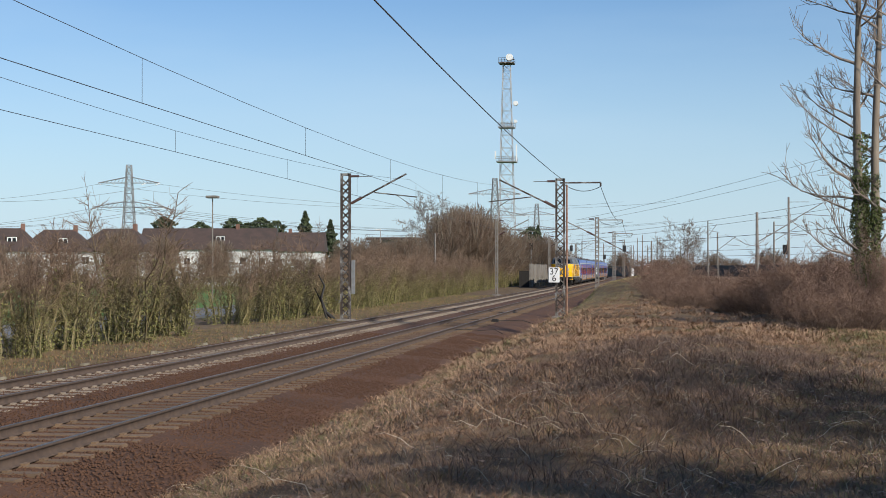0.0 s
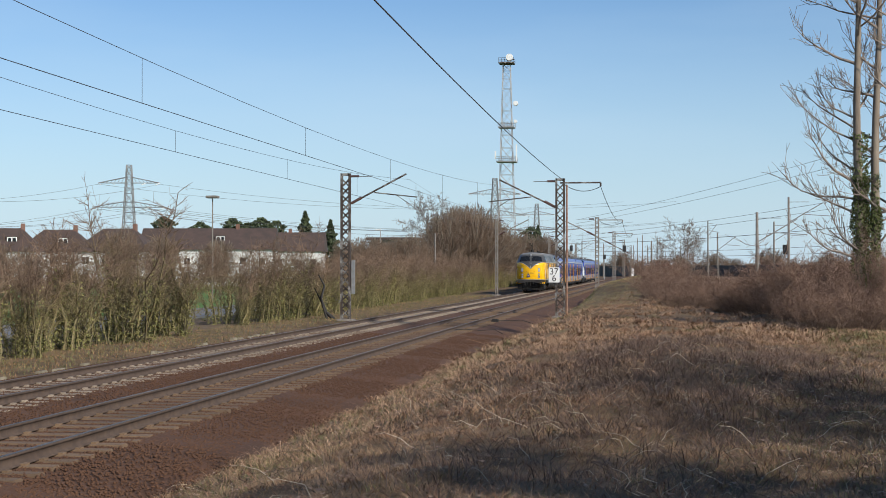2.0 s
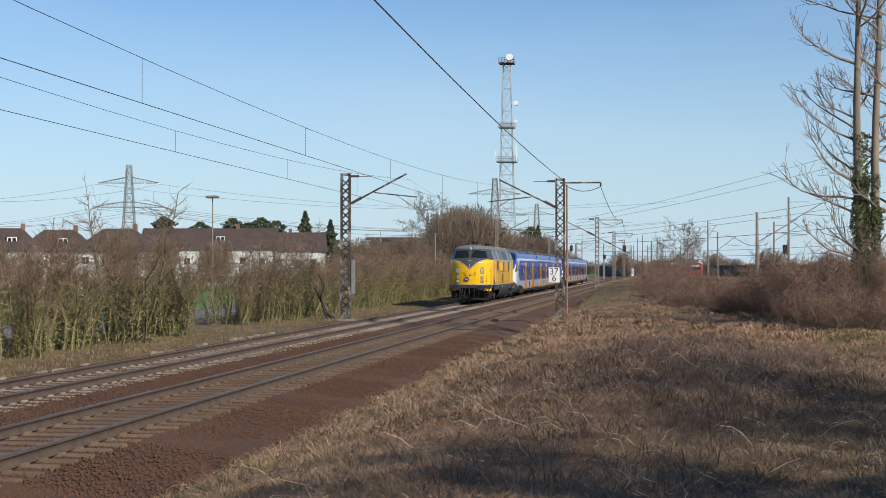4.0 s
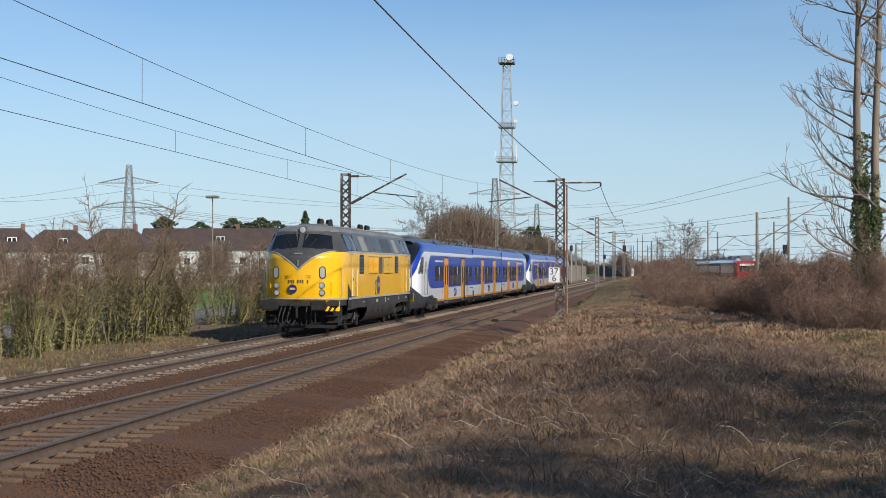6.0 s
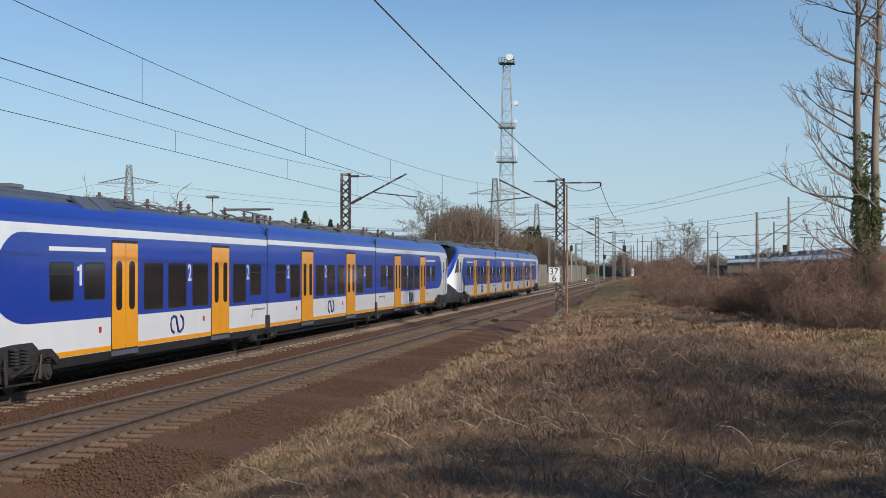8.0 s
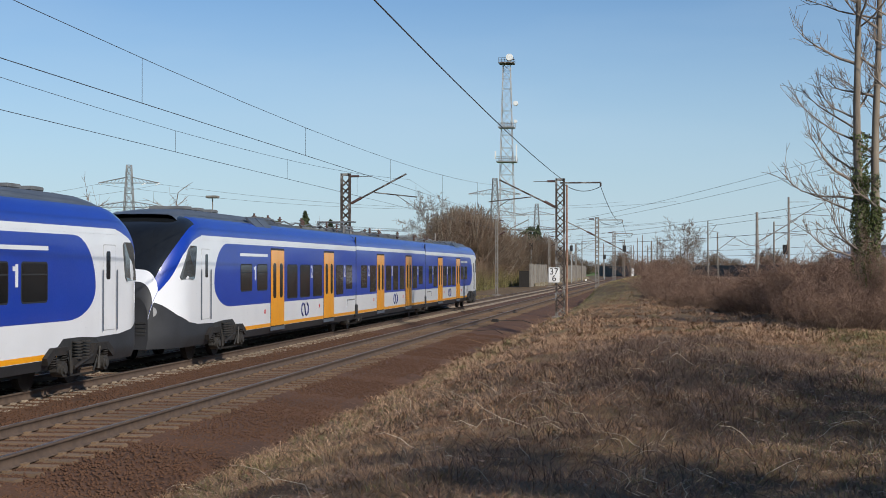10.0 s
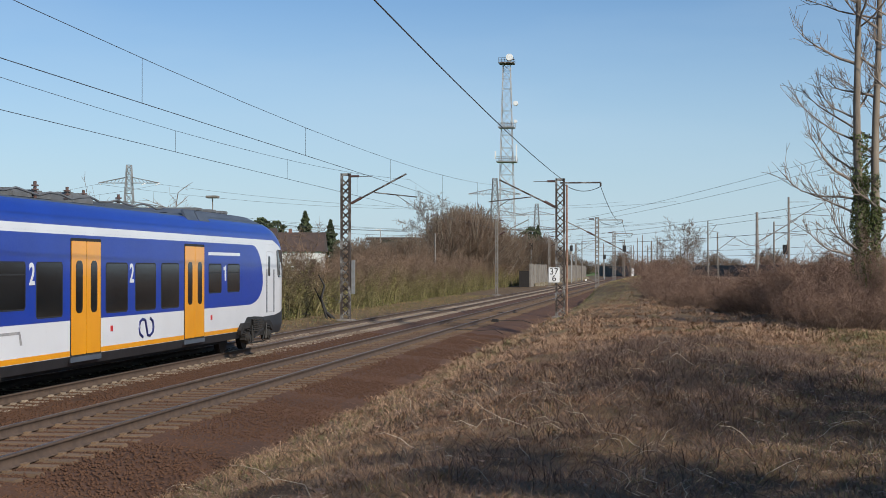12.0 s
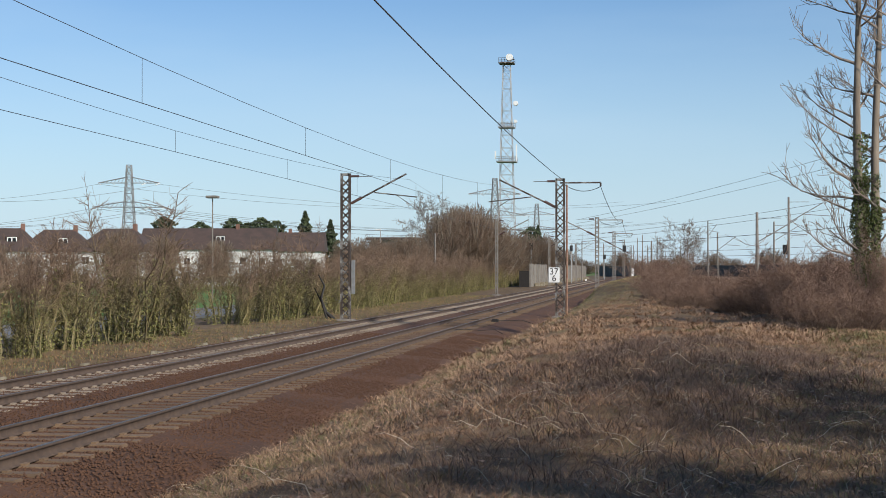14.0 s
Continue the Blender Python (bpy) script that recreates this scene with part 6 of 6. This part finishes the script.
def conifer(height, radius, seed, broad=False):
    t = tagged(new("conifer"), "dark green conifer behind the houses", "tree", "conifers")
    part("trunk", bar(bmesh.new(), (0, 0, -0.5), (0, 0, height), 0.2, 8, 0.03), BARK, t)
    def cone(g, n):
        z = height * (0.12 + 0.88 * g.random(n) ** 1.3)
        taper = (1 - z / height) if not broad else np.sqrt(np.clip(1 - ((z / height - 0.55) / 0.46) ** 2, 0, 1)) * 0.8
        rad = radius * taper * (0.45 + 0.6 * g.random(n)) * (0.78 + 0.22 * np.sin(z * 5))
        a = g.uniform(0, 6.28, n)
        return np.stack([rad * np.cos(a), rad * np.sin(a), z], -1)
    raw("crown", *leaf_cloud(2800, cone, 0.27, seed), strands("conifer_needles", (0.02, 0.034, 0.014), (0.06, 0.08, 0.03), (0.05, 0.066, 0.028), 0.2), t, "dense dark needles")
    return t


trees = [conifer(10, 4.4, 3), conifer(10, 3.9, 5, True)]
for k, (px, y, q, kind) in enumerate(((540, 300, 1.42, 0), (412, 290, 1.25, 1), (462, 295, 1.28, 1), (488, 290, 1.2, 1), (438, 300, 1.2, 1), (585, 300, 1.25, 0), (940, 285, 1.05, 1), (952, 295, 1.1, 0), (355, 295, 1.2, 1), (290, 280, 1.25, 1))):
    m = pose(spot(px, y), y, -0.6, 0, 0, 40 * k)
    ob = trees[k] if k < 2 else copy_thing(trees[kind], m)
    ob.matrix_basis = m
    ob.scale = (q, q, q)


# ---- houses ----
PLASTER = paint("white_plaster", (0.72, 0.71, 0.68), (0.62, 0.61, 0.58), 0.6, 0.85, 0, 0.1, 20)
TILES = paint("brown_roof_tiles", (0.085, 0.055, 0.045), (0.06, 0.042, 0.036), 0.8, 0.85, 0, 0.5, 8)


def house(w, d, eaves, ridge, label, hip=0.0, windows=3):
    h = tagged(new("house"), label, "house", "houses along the street")
    block("wall", -w / 2, w / 2, -d / 2, d / 2, -0.5, eaves, PLASTER, h, "white plaster wall")
    bm = bmesh.new()
    o = 0.45
    c = [(-w / 2 - o, -d / 2 - o, eaves - 0.1), (w / 2 + o, -d / 2 - o, eaves - 0.1), (w / 2 + o, d / 2 + o, eaves - 0.1), (-w / 2 - o, d / 2 + o, eaves - 0.1), (-w / 2 - o + hip, 0, ridge), (w / 2 + o - hip, 0, ridge)]
    vs = [bm.verts.new(p) for p in c]
    for q in ((0, 1, 5, 4), (2, 3, 4, 5), (1, 2, 5), (3, 0, 4), (3, 2, 1, 0)):
        bm.faces.new([vs[i] for i in q])
    roof = part("roof", bm, TILES, h, "dark brown tiled roof")
    block("chimney", w * 0.2, w * 0.2 + 0.6, -0.3, 0.4, ridge - 1, ridge + 0.7, paint("chimney_brick", (0.2, 0.1, 0.07)), roof)
    for s in (-1, 1):
        for k in range(windows):
            x = -w / 2 + w * (k + 0.5) / windows
            for z in ((1.0, 3.6) if eaves > 4.5 else (1.0,)):
                win = block("window", x - 0.6, x + 0.6, *sorted((s * d / 2, s * (d / 2 + 0.05))), z, z + 1.25, BOARD, h)
                block("pane", x - 0.5, x - 0.04, *sorted((s * d / 2, s * (d / 2 + 0.07))), z + 0.1, z + 1.15, DARK_GLASS, win)
                block("pane", x + 0.04, x + 0.5, *sorted((s * d / 2, s * (d / 2 + 0.07))), z + 0.1, z + 1.15, DARK_GLASS, win)
        # dormer window on the slope
        zz, yy = (eaves + ridge) / 2 - 0.3, s * d * 0.27
        dorm = block("dormer", w * 0.1 - 0.9, w * 0.1 + 0.9, *sorted((yy - s * 0.9, yy + s * 0.35)), zz - 0.6, zz + 0.8, TILES, h)
        block("window", w * 0.1 - 0.7, w * 0.1 + 0.7, *sorted((yy, yy + s * 0.4)), zz - 0.35, zz + 0.65, BOARD, dorm)
        for e in (-0.36, 0.36):
            block("pane", w * 0.1 + e - 0.24, w * 0.1 + e + 0.24, *sorted((yy, yy + s * 0.43)), zz - 0.25, zz + 0.55, DARK_GLASS, dorm)
    return h


detached = house(11, 10, 5.6, 9.1, "white detached house with dark brown hipped roof", 3.6)
terrace = house(22, 10, 6.3, 9.9, "long white terraced house with dark brown roof", 0.0, 7)
placed = [(105, 230, detached, 12), (210, 225, detached, 5), (10, 220, detached, 20), (372, 255, terrace, 8), (470, 285, terrace, 8)]
for k, (px, y, kind, turn) in enumerate(placed):
    m = pose(spot(px, y), y, -0.7, 0, 0, turn)
    ob = kind if k in (0, 3) else copy_thing(kind, m)
    ob.matrix_basis = m
# garden shrubs before the houses
for k in range(44):
    px = -20 + 14.5 * k
    y = 196 + 8 * math.sin(k * 2.1)
    ob = copy_thing(kinds[k % 7], pose(spot(px, y), y, -0.8, 0, 0, 47 * k))
    ob.scale = (1.5, 1.5, 0.6 + 0.16 * math.sin(k * 1.3))
    tagged(ob, "leafless brown garden shrub before the houses", "shrub", "garden shrubs")
flat = tagged(new("flat_roofed_house"), "low house with flat projecting roof beyond the grove", "house")
block("wall", -4, 4, -4, 4, -0.5, 8.2, CONCRETE, flat, "grey-brown wall")
block("roof", -4.8, 4.8, -4.6, 4.6, 8.2, 8.7, TILES, flat, "flat dark roof")
flat.location = (spot(700, 285), 285, -0.6)


# ---- towers, pylons, distant line equipment ----
def lattice(name, label, category, height, w0, w1, panels, r, material, shape=1.0):
    t = tagged(new(name), label, category)
    wid = lambda z: (w0 + (w1 - w0) * (z / height) ** shape) / 2
    zs = [height * (1 - (1 - k / panels) ** 1.25) for k in range(panels + 1)]
    for sx, sy in ((-1, -1), (1, -1), (1, 1), (-1, 1)):
        raw("leg", *tube_arrays([([(sx * wid(z), sy * wid(z), z) for z in zs], [r] * (panels + 1))], 4), material, t)
    br = []
    cs = ((-1, -1), (1, -1), (1, 1), (-1, 1))
    for k in range(panels):
        a, b = zs[k], zs[k + 1]
        for q in range(4):
            (x0, y0), (x1, y1) = cs[q], cs[(q + 1) % 4]
            p = lambda x, y, z: (x * wid(z), y * wid(z), z)
            br += [([p(x0, y0, a), p(x1, y1, b)], [r * 0.6] * 2), ([p(x1, y1, a), p(x0, y0, b)], [r * 0.6] * 2), ([p(x0, y0, b), p(x1, y1, b)], [r * 0.6] * 2)]
    raw("bracing", *tube_arrays(br, 3), material, t)
    return t


GALV = paint("weathered_galvanised", (0.3, 0.3, 0.305), (0.21, 0.21, 0.21), 0.5, 0.6, 0.2)
TOWER_GREY = paint("tower_grey", (0.46, 0.46, 0.46), (0.36, 0.35, 0.34), 0.5, 0.6, 0.2)
tower = lattice("radio_tower", "tall grey lattice radio tower with platforms and white dishes", "tower", 59.5, 5.4, 2.0, 17, 0.085, TOWER_GREY, 0.9)
tower.location = (spot(897, 424), 424, -0.6)
for z, w in ((59.8, 4.2), (42.0, 4.4), (32.5, 5.4)):
    bm = box(bmesh.new(), -w / 2, w / 2, -w / 2, w / 2, z - 0.2, z + 0.1)
    for sx in np.linspace(-w / 2, w / 2, 6):
        for sy in (-w / 2, w / 2):
            bar(bm, (sx, sy, z), (sx, sy, z + 1.3), 0.05, 4)
    for sy in (-w / 2, w / 2):
        bar(bm, (-w / 2, sy, z + 1.3), (w / 2, sy, z + 1.3), 0.05, 4)
        bar(bm, (-w / 2, sy, z + 0.7), (w / 2, sy, z + 0.7), 0.05, 4)
    part("platform", bm, MAST_STEEL if z > 50 else GALV, tower, "railed platform")
for x, y, z, rr in ((0.9, -1.6, 61.2, 1.05), (2.6, -1.2, 48.5, 0.7), (2.6, -1.5, 43.5, 0.5)):
    bm = bar(bmesh.new(), (x, y, z), (x, y - 0.8, z), rr, 24, rr * 0.9)
    part("dish", bm, BOARD, tower, "round white dish antenna")
for x, z in ((2.9, 36.0), (2.9, 33.6), (-2.9, 34.2)):
    block("panel_antenna", x - 0.2, x + 0.2, -2.6, -2.2, z - 1.1, z + 1.1, BOARD, tower, "white panel antenna")


def pylon(height, label, scale=1.0):
    t = lattice("pylon", label, "pylon", height, 9.0, 2.0, 12, 0.2, GALV, 0.7)
    for z, half in ((height * 0.84, 13.3), (height * 0.625, 15.8)):
        bm = bmesh.new()
        for s in (-1, 1):
            for d in (-0.6, 0.6):
                bar(bm, (s * 0.7, d, z + 2.6), (s * half, 0, z), 0.18, 4)
                bar(bm, (s * 0.7, d, z), (s * half, 0, z), 0.18, 4)
            for k in range(1, 8):
                a = k / 8
                bar(bm, (s * half * a, 0, z), (s * half * (a - 0.08), 0, z + 2.6 * (1 - a)), 0.1, 4)
        part("cross_arm", bm, GALV, t, "lattice cross arm")
        for s in (-1, 1):
            for a in (1.0, 0.55):
                part("insulator_string", bar(bmesh.new(), (s * half * a, 0, z), (s * half * a - s * 1.5, -2.5, z - 0.9), 0.16, 6), BOARD, t)
    return t


py = pylon(48.6, "grey lattice power pylon with two cross arms")
py.location, py.rotation_euler = (spot(228, 640), 640, -1.5), (0, 0, radians(10))
py2 = copy_thing(py, pose(spot(876, 760), 760, -1.5, 0, 0, 15))
py3 = copy_thing(py, pose(spot(950, 1100), 1100, 0, 0, 0, 15))
for z, half in ((40.8, 13.3), (30.3, 15.8), (30.3, 8.6)):
    for s in (-1, 1):
        p0 = Vector((spot(228, 640), 640, z - 2.0)) + Vector((s * half * math.cos(radians(10)), s * half * math.sin(radians(10)), 0))
        p1 = Vector((spot(1150, 800), 800, z - 4)) + Vector((s * half, 0, 0))
        p2 = Vector((spot(-420, 560), 560, z - 4)) + Vector((s * half, 0, 0))
        tagged(wire("power_line", list(sag(p0, p1, 7.0, 20)), 0.055, CABLE), "thin distant high-voltage power cable", "cable", "power lines")
        tagged(wire("power_line", list(sag(p0, p2, 8.0, 16)), 0.055, CABLE), "thin distant high-voltage power cable", "cable", "power lines")
# cables crossing the sky above the right-hand line
for za, zb, r_ in ((10.2, 15.5, 0.02), (9.6, 14.2, 0.02), (7.6, 10.2, 0.02), (7.0, 9.4, 0.02), (6.4, 7.0, 0.03), (5.2, 5.0, 0.02), (4.6, 4.2, 0.02)):
    tagged(wire("line_cable", list(sag((spot(1020, 250), 250, za), (spot(1640, 150), 150, zb), 0.5, 16)), r_, CABLE), "thin cable across the railway junction", "cable", "junction cables")
for za, zb in ((9.2, 8.6), (8.3, 8.0)):
    tagged(wire("line_cable", list(sag((spot(230, 260), 260, za + 4.0), (spot(1000, 300), 300, zb + 1.5), 2.2, 16)), 0.03, CABLE), "thin cable across the railway junction", "cable", "junction cables")


def pole(x, y, top, r_, arm=0.0, material=None, box_at=None):
    p = tagged(new("line_pole"), "slender concrete line pole with bracket arms", "pole", "distant line poles")
    part("shaft", bar(bmesh.new(), (0, 0, -0.8), (0, 0, top), r_, 10, r_ * 0.7), material or CONCRETE, p)
    if arm:
        bm = bar(bmesh.new(), (0, 0, top - 2.6), (arm, 0, top - 0.6), 0.045)
        bar(bm, (0, 0, top - 0.5), (arm * 0.6, 0, top - 0.5), 0.03)
        bar(bm, (arm * 0.4, 0, top - 1.75), (arm * 1.25, 0, top - 1.95), 0.035)
        part("bracket", bm, MAST_PALE, p)
    p.location = (x, y, 0)
    return p


for px, y, top, r_, arm in ((1340, 136, 7.2, 0.17, 3.4), (1396, 160, 9.6, 0.15, 3.4), (1370, 210, 8.6, 0.14, 3.2), (1270, 230, 7.6, 0.15, 2.6), (1253, 260, 10.3, 0.14, 1.5),
                            (1153, 240, 6.6, 0.16, 0), (1137, 300, 8.8, 0.13, 0), (1128, 320, 8.6, 0.13, 0), (1217, 250, 7.0, 0.13, 0), (1163, 330, 9.2, 0.13, 1.6), (1030, 330, 8.2, 0.13, -1.6), (1018, 350, 8.0, 0.13, 0),
                            (1012, 300, 7.0, 0.14, 0), (1068, 380, 8.4, 0.14, 1.8), (1121, 420, 8.6, 0.14, -1.8), (1146, 450, 9.0, 0.14, 1.8), (770, 150, 5.8, 0.1, 0), (376, 130, 8.5, 0.07, 0)):
    pole(spot(px, y), y, top, r_, arm)
nest = tagged(new("pole_platform"), "small pale platform on top of the pole", "platform")
part("deck", box(bmesh.new(), -0.5, 0.5, -0.5, 0.5, 0, 0.22, 0.05), CONCRETE, nest)
nest.location = (spot(376, 130), 130, 8.45)


def street_lamp(px, y, top):
    lamp = tagged(new("street_lamp"), "grey street lamp with flat white head", "street lamp", "street lamps")
    part("pole", bar(bmesh.new(), (0, 0, -0.8), (0, 0, top), 0.08, 8, 0.05), MAST_PALE, lamp)
    part("head", box(bmesh.new(), -0.75, 0.12, -0.14, 0.14, top - 0.05, top + 0.12, 0.03), BOARD, lamp, "flat white lamp head")
    lamp.location = (spot(px, y), y, 0)


for px, y, top in ((673, 200, 7.4), (808, 190, 6.0), (933, 250, 5.9), (966, 260, 5.4), (885, 215, 5.6)):
    street_lamp(px, y, top)

# noise wall of panels beside the far track
WALL = paint("grey_timber_wall", (0.26, 0.235, 0.2), (0.17, 0.15, 0.13), 1.2, 0.9, 0, 0.4, 20, stretch=(1, 1, 0.2))
fence = tagged(new("noise_wall"), "weathered grey panelled noise wall beside the track", "wall", kind="structure")
for k in range(34):
    y = 216 + 5.0 * k
    block("panel", -18.0, -17.85, y, y + 4.8, -0.5, 2.9, WALL, fence)
    block("post", -17.95, -17.7, y - 0.18, y + 0.02, -0.5, 3.0, CONCRETE, fence)
    if k % 2:
        block("footing", -17.7, -17.1, y + 1, y + 3.5, -0.4, 0.25, GRAVEL_EDGE, fence)
block("end_panel", -19.4, -18.0, 215.8, 216.0, -0.5, 2.0, SOOT, fence, "black end screen")
# dark bridge parapet far behind the thicket
para = tagged(new("bridge_parapet"), "long dark steel bridge parapet beyond the junction", "parapet", kind="structure")
a, b = Vector((spot(1060, 520), 520)), Vector((spot(1620, 290), 290))
DARKSTEEL = paint("dark_bridge_steel", (0.03, 0.032, 0.034), (0.045, 0.045, 0.045), 0.4, 0.7)
nseg = 30
for k in range(nseg):
    p, q = a.lerp(b, k / nseg), a.lerp(b, (k + 0.94) / nseg)
    d = (q - p)
    ob = block("girder", 0, d.length, -0.2, 0.2, -1.0, 3.1, DARKSTEEL, para)
    ob.location, ob.rotation_euler = (p.x, p.y, 0), (0, 0, math.atan2(d.y, d.x))
    if k % 2 == 0:
        ob = block("stiffener", -0.15, 0.15, -0.4, 0.4, -1.0, 3.4, CONCRETE, para)
        ob.location = (p.x, p.y, 0)
# signals, marker posts
for px, y, h in ((1120, 228, 1.35), (1037, 300, 0.7)):
    post = tagged(new("marker_post"), "short white marker post beside the track", "post", "marker posts")
    part("shaft", box(bmesh.new(), -0.2, 0.2, -0.1, 0.1, -0.4, h, 0.03), BOARD, post)
    post.location = (spot(px, y), y, float(ground_z(spot(px, y), y)))
for px, y, h in ((1070, 330, 5.0), (1105, 240, 5.6), (1011, 280, 6.2), (1390, 170, 4.6), (940, 240, 6.0)):
    sg = tagged(new("signal"), "dark railway signal on a slender mast", "signal", "railway signals")
    part("mast", bar(bmesh.new(), (0, 0, -0.6), (0, 0, h), 0.09, 8), MAST_PALE, sg)
    part("head", box(bmesh.new(), -0.28, 0.28, -0.15, 0.15, h - 0.7, h + 0.3, 0.05), RUBBER, sg, "black signal head")
    sg.location = (spot(px, y), y, 0)
# far woodland closing the horizon
n = 60
for k in range(n):
    px = -200 + 2000 * k / n
    y = 700 + 120 * math.sin(k * 1.7)
    m = pose(spot(px, y), y, -3.0, 0, 0, 31 * k)
    ob = copy_thing(grove[k % 3], m)
    ob.scale = (2.4, 2.4, 1.0 + 0.25 * math.sin(k * 2.3))
    tagged(ob, "distant leafless trees along the horizon", "tree", "horizon trees")


def motions():
    """The train runs at 25 m/s on the far track; the red one at 38 m/s on the line beyond the thicket."""
    for thing, back in TRAIN:
        walk(thing, [(t, pose(FAR_TRACK, 39.25 + back + 25.03 * (6.5 - t), 0)) for t in (0.0, 7.0, 14.0)])
    a = Vector((-0.0543, 1.0)).normalized()
    turn = math.degrees(math.atan2(0.0543, 1.0))
    walk(red_train, [(t, pose(10.7 + a.x * 38.5 * (6.3 - t), 168 + a.y * 38.5 * (6.3 - t), -0.1, 0, 0, turn)) for t in (0.0, 7.0, 14.0)])


motions()
